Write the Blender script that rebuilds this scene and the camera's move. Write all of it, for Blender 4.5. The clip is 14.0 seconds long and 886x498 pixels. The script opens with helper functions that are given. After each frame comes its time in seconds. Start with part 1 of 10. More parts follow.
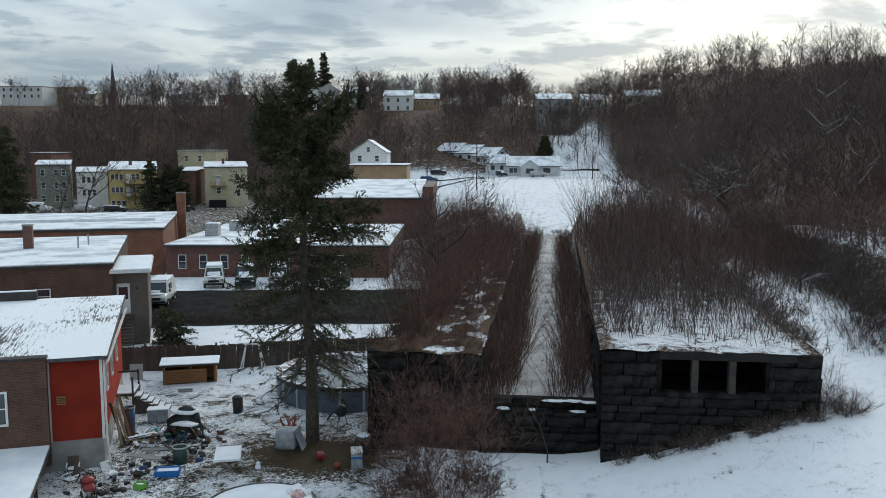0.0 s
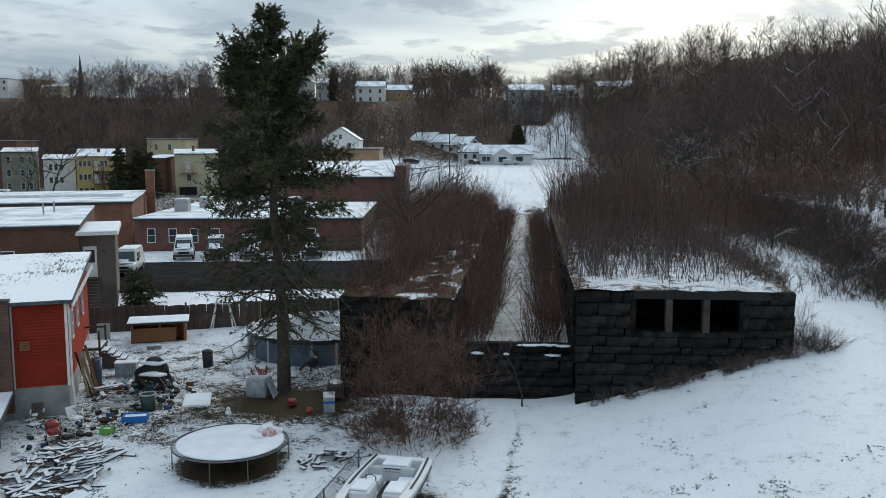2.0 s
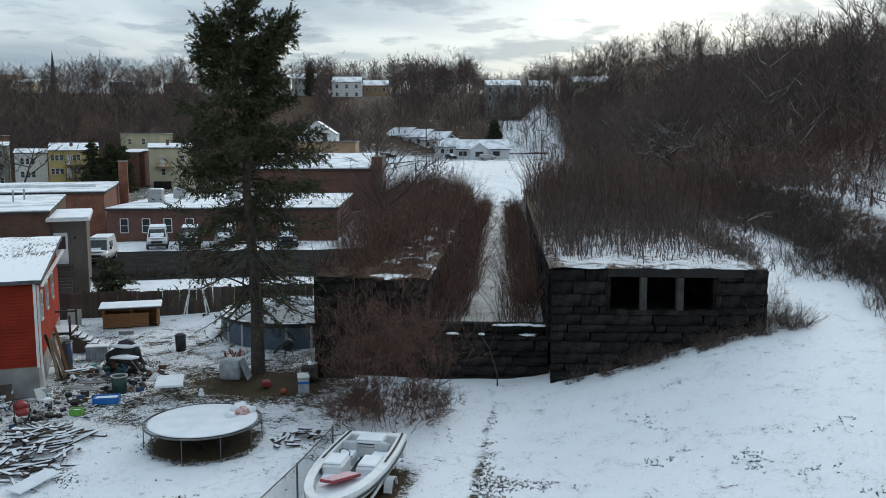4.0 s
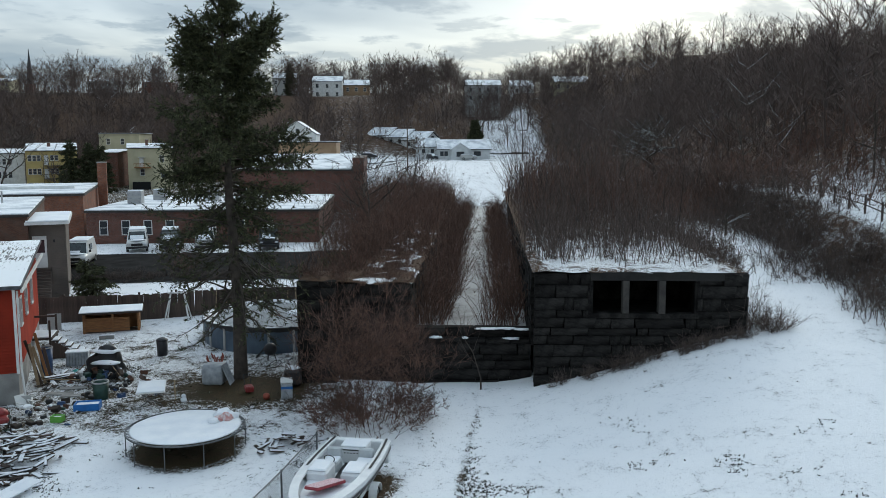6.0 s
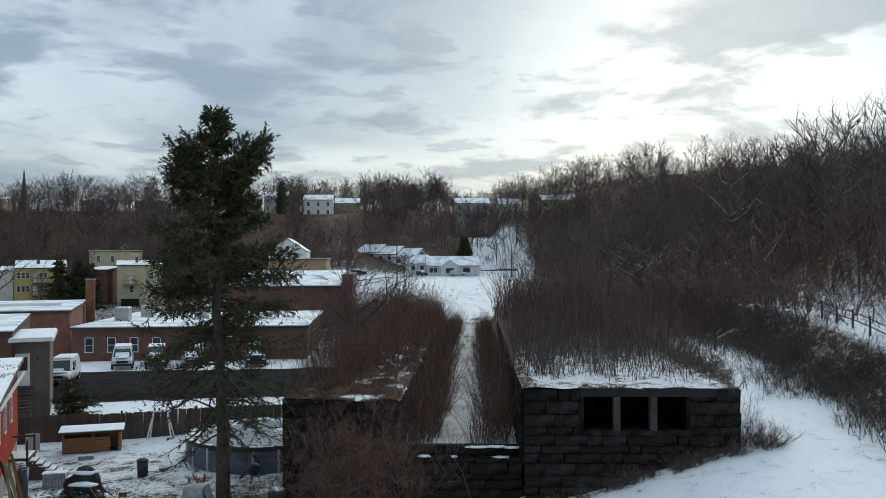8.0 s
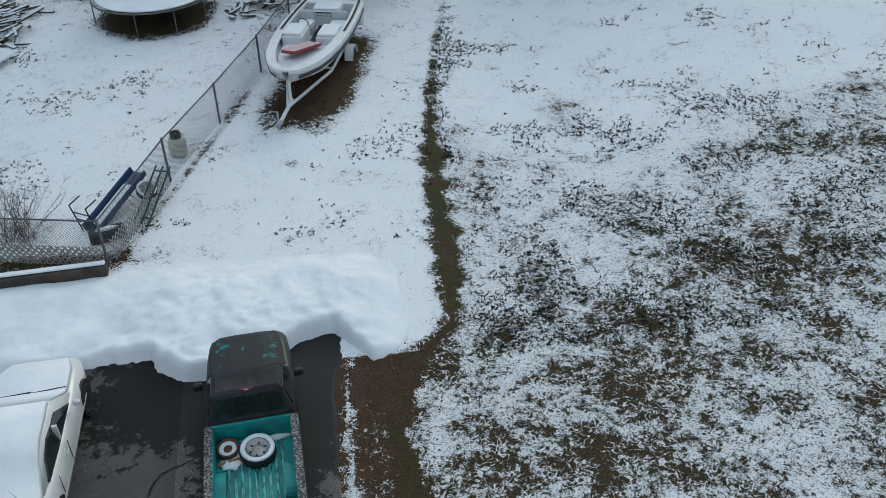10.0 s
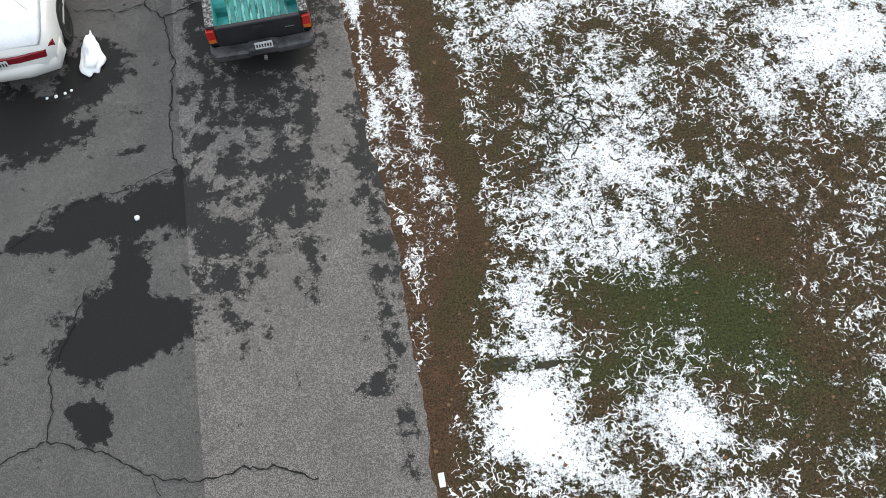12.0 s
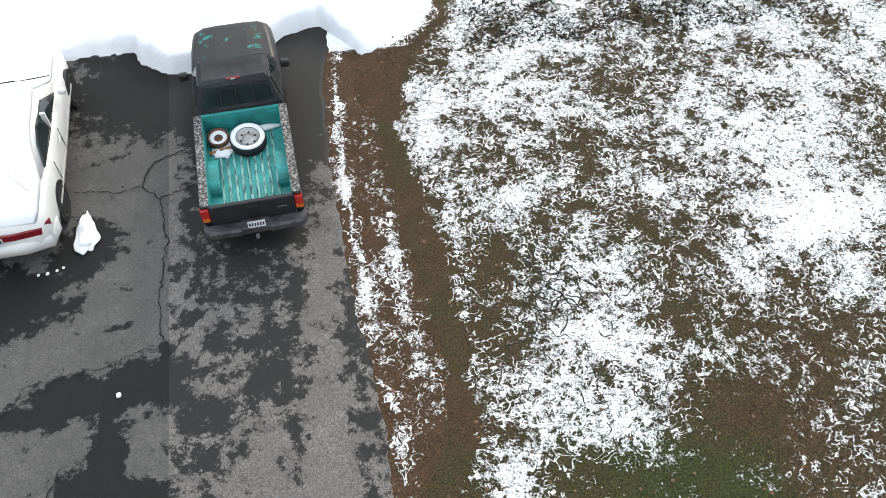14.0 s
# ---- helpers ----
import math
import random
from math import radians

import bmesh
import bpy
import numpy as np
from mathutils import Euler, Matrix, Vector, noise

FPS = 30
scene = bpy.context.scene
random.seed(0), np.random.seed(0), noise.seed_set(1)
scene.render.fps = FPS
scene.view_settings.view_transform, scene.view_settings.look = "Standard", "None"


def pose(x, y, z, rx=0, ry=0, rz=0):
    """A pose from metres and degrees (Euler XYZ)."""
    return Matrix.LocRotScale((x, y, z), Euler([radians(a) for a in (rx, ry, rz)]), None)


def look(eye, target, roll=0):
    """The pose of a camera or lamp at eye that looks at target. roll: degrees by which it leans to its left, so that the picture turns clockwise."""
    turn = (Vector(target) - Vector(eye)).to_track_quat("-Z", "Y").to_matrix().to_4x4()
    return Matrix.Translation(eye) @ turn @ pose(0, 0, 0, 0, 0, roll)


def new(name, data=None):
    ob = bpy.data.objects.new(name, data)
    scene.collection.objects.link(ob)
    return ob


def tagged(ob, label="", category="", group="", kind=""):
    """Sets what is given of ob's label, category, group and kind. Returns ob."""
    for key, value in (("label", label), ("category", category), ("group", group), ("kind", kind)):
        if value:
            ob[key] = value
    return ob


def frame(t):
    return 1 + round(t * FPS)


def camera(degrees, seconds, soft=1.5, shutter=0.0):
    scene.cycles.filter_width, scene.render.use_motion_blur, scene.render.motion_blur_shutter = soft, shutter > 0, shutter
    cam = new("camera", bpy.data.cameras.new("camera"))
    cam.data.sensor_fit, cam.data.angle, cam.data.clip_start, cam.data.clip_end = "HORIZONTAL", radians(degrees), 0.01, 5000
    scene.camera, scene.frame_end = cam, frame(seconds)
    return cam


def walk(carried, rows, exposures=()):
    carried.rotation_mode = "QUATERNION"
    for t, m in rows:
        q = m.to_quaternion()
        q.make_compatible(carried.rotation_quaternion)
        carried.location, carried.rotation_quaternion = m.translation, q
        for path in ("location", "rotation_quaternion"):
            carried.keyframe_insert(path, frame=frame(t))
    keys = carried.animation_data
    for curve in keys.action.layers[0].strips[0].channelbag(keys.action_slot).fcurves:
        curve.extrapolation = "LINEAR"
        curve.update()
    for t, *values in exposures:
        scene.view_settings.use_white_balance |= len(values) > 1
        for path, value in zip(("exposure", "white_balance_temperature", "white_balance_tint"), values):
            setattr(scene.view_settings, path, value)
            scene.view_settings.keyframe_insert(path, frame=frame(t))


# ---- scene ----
cam = camera(53.8, 14.0, 0.8)
PATH = [
    (0, (0.222, 0.035, 16.037), (0.185, 2.021, 15.801), 0.0),
    (0.5, (0.21, 0.117, 15.368), (0.19, 2.103, 15.131), -0.0),
    (1, (0.179, 0.143, 14.688), (0.175, 2.128, 14.451), -0.0),
    (1.5, (0.202, 0.174, 14.033), (0.211, 2.159, 13.793), -0.1),
    (2, (0.242, 0.189, 13.322), (0.266, 2.175, 13.082), -0.1),
    (2.5, (0.344, 0.168, 12.691), (0.381, 2.153, 12.449), -0.1),
    (3, (0.416, 0.199, 12.295), (0.466, 2.184, 12.051), -0.1),
    (5.5, (0.27, 0.24, 12.692), (0.379, 2.222, 12.446), -0.1),
    (6, (0.264, 0.23, 12.671), (0.383, 2.212, 12.424), -0.1),
    (6.5, (0.262, 0.193, 12.637), (0.392, 2.182, 12.479), -0.2),
    (7, (0.308, 0.232, 12.613), (0.449, 2.227, 12.632), -0.2),
    (7.2, (0.332, 0.262, 12.614), (0.476, 2.256, 12.633), -0.2),
    (8.4, (0.332, 0.262, 12.614), (0.476, 2.256, 12.633), -0.2),
    (9.3, (0.137, -0.024, 12.82), (0.309, 1.879, 12.228), -0.9),
    (9.5, (0.14, 0.054, 12.825), (0.306, 1.894, 12.06), -0.9),
    (10, (0.149, 0.058, 12.795), (0.295, 1.68, 11.635), -0.9),
    (10.5, (0.068, -0.04, 12.759), (0.194, 1.289, 11.271), -0.6),
    (11, (0.16, -0.148, 12.693), (0.235, 0.827, 10.948), -1.5),
    (11.5, (0.073, -0.206, 12.629), (0.141, 0.599, 10.8), -0.9),
    (12, (0.045, -0.18, 12.558), (0.118, 0.635, 10.734), -0.6),
    (12.5, (0.063, -0.194, 12.483), (0.138, 0.633, 10.664), -0.5),
    (13, (0.071, -0.173, 12.452), (0.154, 0.652, 10.632), 0.0),
    (13.5, (0.114, -0.171, 12.439), (0.204, 0.691, 10.636), 0.2),
    (14, (0.093, -0.284, 12.408), (0.22, 0.894, 10.797), 0.3),
]
EXPOSURES = [(0, 0.06, 6280, 3), (3.2, 0.08, 6180, 3), (5.3, 0.10, 6200, 2), (7.2, 0.04, 6200, 2), (9.3, -0.02, 6150, 2), (10.0, -0.18, 6150, 2), (10.5, -0.47, 6150, 2), (11.0, -0.25, 6600, 4), (11.5, 0.32, 6850, 7), (12.0, 0.93, 7000, 9), (12.5, 1.12, 7050, 9), (14.0, 1.12, 7000, 9)]
walk(cam, [(t, look(eye, target, roll)) for t, eye, target, roll in PATH], EXPOSURES)

# ---- world and light ----
world = bpy.data.worlds.new("overcast_sky")
scene.world = world
world.use_nodes = True
SUN_ELEVATION, SUN_TURN = radians(22), radians(20)


def sky_nodes():
    nt = world.node_tree
    n, l = nt.nodes, nt.links
    n.clear()
    out = n.new("ShaderNodeOutputWorld")
    bg = n.new("ShaderNodeBackground")
    sky = n.new("ShaderNodeTexSky")
    sky.sky_type, sky.sun_disc = "NISHITA", False
    sky.sun_elevation, sky.sun_rotation = SUN_ELEVATION, SUN_TURN
    co = n.new("ShaderNodeTexCoord")
    sep = n.new("ShaderNodeSeparateXYZ")
    l.new(co.outputs["Generated"], sep.inputs[0])

    def calc(op, a, b=None, clamp=False):
        m = n.new("ShaderNodeMath")
        m.operation, m.use_clamp = op, clamp
        for i, v in enumerate((a, b)):
            if v is None:
                continue
            if isinstance(v, (int, float)):
                m.inputs[i].default_value = v
            else:
                l.new(v, m.inputs[i])
        return m.outputs[0]

    def mixed(f, a, b):
        m = n.new("ShaderNodeMix")
        m.data_type = "RGBA"
        if isinstance(f, (int, float)):
            m.inputs[0].default_value = f
        else:
            l.new(f, m.inputs[0])
        for i, v in ((6, a), (7, b)):
            if isinstance(v, tuple):
                m.inputs[i].default_value = (*v, 1)
            else:
                l.new(v, m.inputs[i])
        return m.outputs[2]

    # clouds lie on a layer that curves down towards the horizon: direction over height
    up = calc("ADD", calc("MAXIMUM", sep.outputs[2], 0.0), 0.13)
    flat = n.new("ShaderNodeCombineXYZ")
    l.new(calc("DIVIDE", sep.outputs[0], up), flat.inputs[0])
    l.new(calc("DIVIDE", sep.outputs[1], up), flat.inputs[1])

    def drift(scale, detail, rough, distort, lo, hi):
        t, r = n.new("ShaderNodeTexNoise"), n.new("ShaderNodeMapRange")
        t.inputs["Scale"].default_value, t.inputs["Detail"].default_value = scale, detail
        t.inputs["Roughness"].default_value, t.inputs["Distortion"].default_value = rough, distort
        l.new(flat.outputs[0], t.inputs["Vector"])
        l.new(t.outputs[0], r.inputs[0])
        r.interpolation_type = "SMOOTHSTEP"
        r.inputs[1].default_value, r.inputs[2].default_value = lo, hi
        return r.outputs[0]

    # the bright gap low over the hill, where the sun stands behind the cloud
    bright = n.new("ShaderNodeVectorMath")
    bright.operation = "DOT_PRODUCT"
    l.new(co.outputs["Generated"], bright.inputs[0])
    bright.inputs[1].default_value = (math.sin(SUN_TURN) * 0.985, math.cos(SUN_TURN) * 0.985, 0.17)
    glow = calc("POWER", calc("MAXIMUM", bright.outputs["Value"], 0.0), 30.0)
    low = calc("POWER", calc("SUBTRACT", 1.0, calc("MULTIPLY", calc("MAXIMUM", sep.outputs[2], 0.0), 5.0), True), 2.0)
    thin = mixed(glow, (0.64, 0.695, 0.765), (0.95, 0.95, 0.94))
    thin = mixed(low, thin, (0.94, 0.80, 0.58))
    thick = mixed(glow, (0.25, 0.305, 0.385), (0.36, 0.40, 0.46))
    veil = drift(0.55, 5, 0.5, 0.3, 0.36, 0.64)
    lumps = drift(1.35, 7, 0.56, 0.35, 0.49, 0.60)
    bits = drift(3.0, 5, 0.55, 0.2, 0.54, 0.63)
    cloud = mixed(calc("MULTIPLY", veil, calc("SUBTRACT", 0.82, calc("MULTIPLY", glow, 0.50))), thin, thick)
    cloud = mixed(calc("MULTIPLY", lumps, 0.85), cloud, thick)
    cloud = mixed(calc("MULTIPLY", bits, 0.55), cloud, thick)
    both = n.new("ShaderNodeMix")
    both.data_type, both.blend_type = "RGBA", "ADD"
    both.inputs[0].default_value = 0.011
    l.new(cloud, both.inputs[6])
    l.new(sky.outputs[0], both.inputs[7])
    l.new(both.outputs[2], bg.inputs["Color"])
    # an overcast sky is brighter overhead than near the horizon
    zenith = n.new("ShaderNodeMapRange")
    l.new(sep.outputs[2], zenith.inputs[0])
    for i, v in zip((1, 2, 3, 4), (0.32, 0.9, 1.0, 1.45)):
        zenith.inputs[i].default_value = v
    l.new(zenith.outputs[0], bg.inputs["Strength"])
    l.new(bg.outputs[0], out.inputs[0])


sky_nodes()
sun = new("sun", bpy.data.lights.new("sun", "SUN"))
sun.data.energy, sun.data.angle, sun.data.color = 1.3, radians(30), (1.0, 0.93, 0.84)
sun.matrix_world = look((math.sin(SUN_TURN) * 50, math.cos(SUN_TURN) * 50, 22), (0, 0, 0))

# ---- materials ----
def material(name, colour, dark=None, scale=4.0, rough=0.8, metal=0.0, bump=0.3, fine=40.0, detail=6, spread=(0.35, 0.65), stretch=None, by_object=0.0, by_island=0.0, coat=0.0, spec=0.5, bump_distance=0.02):
    """A surface whose colour wanders between two tones at two scales, with fine relief."""
    m = bpy.data.materials.new(name)
    m.use_nodes = True
    nt = m.node_tree
    n, l = nt.nodes, nt.links
    b = n["Principled BSDF"]
    dark = dark or tuple(c * 0.7 for c in colour)
    co = n.new("ShaderNodeTexCoord")
    mp = n.new("ShaderNodeMapping")
    l.new(co.outputs["Object"], mp.inputs[0])
    if stretch:
        mp.inputs["Scale"].default_value = stretch
    a = n.new("ShaderNodeTexNoise")
    a.inputs["Scale"].default_value, a.inputs["Detail"].default_value = scale, detail
    f = n.new("ShaderNodeTexNoise")
    f.inputs["Scale"].default_value, f.inputs["Detail"].default_value = fine, 4
    for x in (a, f):
        l.new(mp.outputs[0], x.inputs["Vector"])
    r = n.new("ShaderNodeMapRange")
    r.inputs[1].default_value, r.inputs[2].default_value = spread
    s = n.new("ShaderNodeMath")
    s.operation = "MULTIPLY_ADD"
    l.new(f.outputs[0], s.inputs[0])
    s.inputs[1].default_value = 0.35
    l.new(a.outputs[0], s.inputs[2])
    t = n.new("ShaderNodeMath")
    t.operation = "SUBTRACT"
    l.new(s.outputs[0], t.inputs[0])
    t.inputs[1].default_value = 0.175
    l.new(t.outputs[0], r.inputs[0])
    mix = n.new("ShaderNodeMix")
    mix.data_type = "RGBA"
    mix.inputs[6].default_value, mix.inputs[7].default_value = (*dark, 1), (*colour, 1)
    l.new(r.outputs[0], mix.inputs[0])
    last = mix.outputs[2]
    if by_object or by_island:
        info = n.new("ShaderNodeObjectInfo" if by_object else "ShaderNodeNewGeometry")
        by_object = by_object or by_island
        hsv = n.new("ShaderNodeHueSaturation")
        v = n.new("ShaderNodeMapRange")
        v.inputs[3].default_value, v.inputs[4].default_value = 1 - by_object, 1 + by_object
        l.new(info.outputs["Random Per Island" if by_island else "Random"], v.inputs[0])
        l.new(v.outputs[0], hsv.inputs["Value"])
        l.new(last, hsv.inputs["Color"])
        last = hsv.outputs[0]
    l.new(last, b.inputs["Base Color"])
    b.inputs["Roughness"].default_value, b.inputs["Metallic"].default_value = rough, metal
    b.inputs["Specular IOR Level"].default_value = spec
    b.inputs["Coat Weight"].default_value = coat
    if bump:
        bp = n.new("ShaderNodeBump")
        bp.inputs["Strength"].default_value, bp.inputs["Distance"].default_value = bump, bump_distance
        l.new(s.outputs[0], bp.inputs["Height"])
        l.new(bp.outputs[0], b.inputs["Normal"])
    return m


SNOW = material("snow", (0.87, 0.885, 0.905), (0.76, 0.79, 0.835), 1.2, 0.6, bump=0.7, fine=22, spec=0.2)
STONE = material("dark_stone", (0.030, 0.028, 0.026), (0.007, 0.0066, 0.0063), 1.3, 0.95, bump=0.6, fine=9, by_object=0.35, spec=0.08, spread=(0.38, 0.66))
BRICK = material("brick", (0.26, 0.10, 0.07), (0.17, 0.065, 0.05), 0.8, 0.9, bump=0.4, fine=20)
RED_PAINT = material("red_siding", (0.31, 0.040, 0.022), (0.23, 0.032, 0.019), 0.7, 0.9, bump=0.2, spec=0.1)
CONCRETE = material("concrete", (0.36, 0.35, 0.33), (0.22, 0.21, 0.20), 0.9, 0.9)
WHITE = material("white_paint", (0.78, 0.78, 0.76), (0.62, 0.62, 0.6), 1.5, 0.6)
YELLOW = material("yellow_siding", (0.55, 0.42, 0.16), (0.45, 0.34, 0.13), 0.5, 0.8)
CREAM = material("cream_siding", (0.55, 0.50, 0.34), (0.46, 0.42, 0.28), 0.5, 0.8)
GREY_SIDING = material("grey_siding", (0.45, 0.45, 0.43), (0.36, 0.36, 0.35), 0.5, 0.8)
BARK = material("bark", (0.085, 0.068, 0.055), (0.045, 0.036, 0.03), 3, 0.95, bump=0.6)
TWIG = material("twig", (0.118, 0.088, 0.074), (0.066, 0.049, 0.042), 2, 0.9, bump=0, by_island=0.6)
WOODS = material("woodland_twig", (0.132, 0.095, 0.080), (0.070, 0.052, 0.046), 0.15, 0.9, bump=0, by_island=0.35)
RED_TWIG = material("russet_twig", (0.145, 0.078, 0.054), (0.075, 0.043, 0.033), 2, 0.9, bump=0, by_island=0.65)
NEEDLES = material("needles", (0.088, 0.094, 0.046), (0.038, 0.043, 0.023), 2.5, 0.8, bump=0, spec=0.2, by_island=0.6)
DARK = material("void_shade", (0.012, 0.012, 0.012), rough=0.95, bump=0)
WOOD = material("brown_wood", (0.33, 0.16, 0.06), (0.24, 0.11, 0.045), 3, 0.8, stretch=(1, 1, 6))
FENCE_WOOD = material("fence_wood", (0.10, 0.07, 0.055), (0.06, 0.045, 0.038), 2, 0.9, stretch=(4, 4, 0.6), by_object=0.25)
GLASS_DARK = material("window_glass", (0.05, 0.06, 0.07), (0.03, 0.035, 0.04), 1, 0.08, bump=0, spec=0.8)
METAL = material("grey_metal", (0.45, 0.46, 0.47), (0.32, 0.33, 0.34), 3, 0.4, 0.7, bump=0.1)
BLACK = material("black_plastic", (0.02, 0.02, 0.022), (0.012, 0.012, 0.013), 4, 0.5, bump=0.1)




def snowy_ground():
    """Patchy snow over grass and soil. cover: how much snow lies; soil: 0 grass, 1 bare brown earth."""
    m = bpy.data.materials.new("snow_on_ground")
    m.use_nodes = True
    nt = m.node_tree
    n, l = nt.nodes, nt.links
    b = n["Principled BSDF"]
    co = n.new("ShaderNodeTexCoord")

    def noise_at(scale, detail=6, rough=0.55, distort=0.0):
        t = n.new("ShaderNodeTexNoise")
        t.inputs["Scale"].default_value, t.inputs["Detail"].default_value = scale, detail
        t.inputs["Roughness"].default_value, t.inputs["Distortion"].default_value = rough, distort
        l.new(co.outputs["Object"], t.inputs["Vector"])
        return t.outputs[0]

    def calc(op, a, c=None, d=None, clamp=False):
        k = n.new("ShaderNodeMath")
        k.operation, k.use_clamp = op, clamp
        for i, v in enumerate((a, c, d)):
            if v is None:
                continue
            if isinstance(v, (int, float)):
                k.inputs[i].default_value = v
            else:
                l.new(v, k.inputs[i])
        return k.outputs[0]

    def mixed(f, a, c):
        k = n.new("ShaderNodeMix")
        k.data_type = "RGBA"
        l.new(f, k.inputs[0])
        for i, v in ((6, a), (7, c)):
            if isinstance(v, tuple):
                k.inputs[i].default_value = (*v, 1)
            else:
                l.new(v, k.inputs[i])
        return k.outputs[2]

    def attr(name):
        a = n.new("ShaderNodeAttribute")
        a.attribute_name = name
        return a.outputs["Fac"]

    def span(v, a, c):
        r = n.new("ShaderNodeMapRange")
        l.new(v, r.inputs[0])
        r.inputs[1].default_value, r.inputs[2].default_value = a, c
        return r.outputs[0]

    fine, mid, large, curl = noise_at(28, 5, 0.65), noise_at(3.4, 4, 0.55, 0.3), noise_at(0.9, 4, 0.55, 0.3), noise_at(60, 4)
    lump = noise_at(9.5, 2, 0.45, 0.35)

    def ridge(scale, width, distort, detail=2):
        return span(calc("ABSOLUTE", calc("SUBTRACT", noise_at(scale, detail, 0.5, distort), 0.5)), width, 0.0)

    # crumbs and curled threads of snow left on the grass; short bare grooves where the snow has rolled up
    thread = calc("MULTIPLY", ridge(6.2, 0.050, 0.9, 1), span(noise_at(2.6, 1), 0.42, 0.50))
    cover = attr("cover")
    thin = span(cover, 0.95, 0.62)
    edge = calc("MULTIPLY", thin, span(cover, 0.10, 0.34))
    swing = calc("ADD", calc("MULTIPLY_ADD", calc("SUBTRACT", lump, 0.5), 1.05, calc("MULTIPLY", calc("SUBTRACT", mid, 0.5), 1.25)), calc("MULTIPLY", calc("SUBTRACT", large, 0.5), 1.7))
    swing = calc("ADD", swing, calc("MULTIPLY", calc("SUBTRACT", fine, 0.5), 1.45))
    swing = calc("ADD", swing, calc("MULTIPLY", calc("SUBTRACT", calc("MULTIPLY", thread, 0.85), 0.14), edge))
    dots = calc("ADD", span(noise_at(30, 2, 0.5), 0.63, 0.70), span(noise_at(13, 3, 0.55), 0.63, 0.69))
    depth = calc("SUBTRACT", calc("ADD", swing, cover), calc("MULTIPLY", dots, calc("MULTIPLY_ADD", thin, 0.35, 0.45)))
    holes = calc("MULTIPLY", calc("ADD", span(noise_at(26, 3, 0.6), 0.57, 0.66), span(noise_at(11, 3, 0.6), 0.60, 0.68)), span(cover, 1.0, 0.75))
    snow = calc("MULTIPLY", span(depth, 0.41, 0.64), calc("SUBTRACT", 1.0, calc("MULTIPLY", holes, 0.75), None, True))
    heaped = span(depth, 0.50, 1.05)
    leafy = span(calc("ADD", calc("MULTIPLY", calc("SUBTRACT", large, 0.5), 2.2), attr("green")), 0.15, 0.75)
    grass = mixed(leafy, mixed(span(mid, 0.38, 0.62), (0.052, 0.044, 0.018), (0.075, 0.043, 0.022)), (0.038, 0.055, 0.014))
    grass = mixed(span(curl, 0.45, 0.68), grass, mixed(leafy, (0.13, 0.092, 0.050), (0.095, 0.098, 0.038)))
    # dark specks: fine mottling, with the shade between blades put into the colour
    grass = mixed(span(fine, 0.57, 0.38), grass, (0.016, 0.014, 0.008))
    earth = mixed(span(mid, 0.35, 0.65), (0.050, 0.030, 0.017), (0.082, 0.045, 0.027))
    earth = mixed(span(curl, 0.48, 0.68), earth, (0.17, 0.095, 0.055))
    earth = mixed(span(fine, 0.50, 0.36), earth, (0.020, 0.012, 0.008))
    under = mixed(attr("soil"), grass, earth)
    crumb = calc("MULTIPLY_ADD", fine, 0.6, calc("MULTIPLY", noise_at(46, 2, 0.5), 0.4))
    white = mixed(span(crumb, 0.36, 0.60), (0.67, 0.70, 0.745), (0.88, 0.895, 0.915))
    white = mixed(calc("MULTIPLY", heaped, 0.75), white, (0.91, 0.92, 0.935))
    l.new(mixed(snow, under, white), b.inputs["Base Color"])
    b.inputs["Roughness"].default_value, b.inputs["Specular IOR Level"].default_value = 0.8, 0.15
    bp = n.new("ShaderNodeBump")
    bp.inputs["Strength"].default_value, bp.inputs["Distance"].default_value = 0.8, 0.03
    l.new(calc("MULTIPLY_ADD", snow, 0.7, calc("MULTIPLY_ADD", curl, 0.3, calc("MULTIPLY_ADD", fine, 0.8, calc("MULTIPLY", lump, 0.6)))), bp.inputs["Height"])
    l.new(bp.outputs[0], b.inputs["Normal"])
    return m


SNOWY = snowy_ground()
SNOW_ROOF = material("roof_snow", (0.86, 0.88, 0.90), (0.50, 0.53, 0.57), 0.45, 0.6, bump=0.25, fine=5, spec=0.2, spread=(0.34, 0.54))


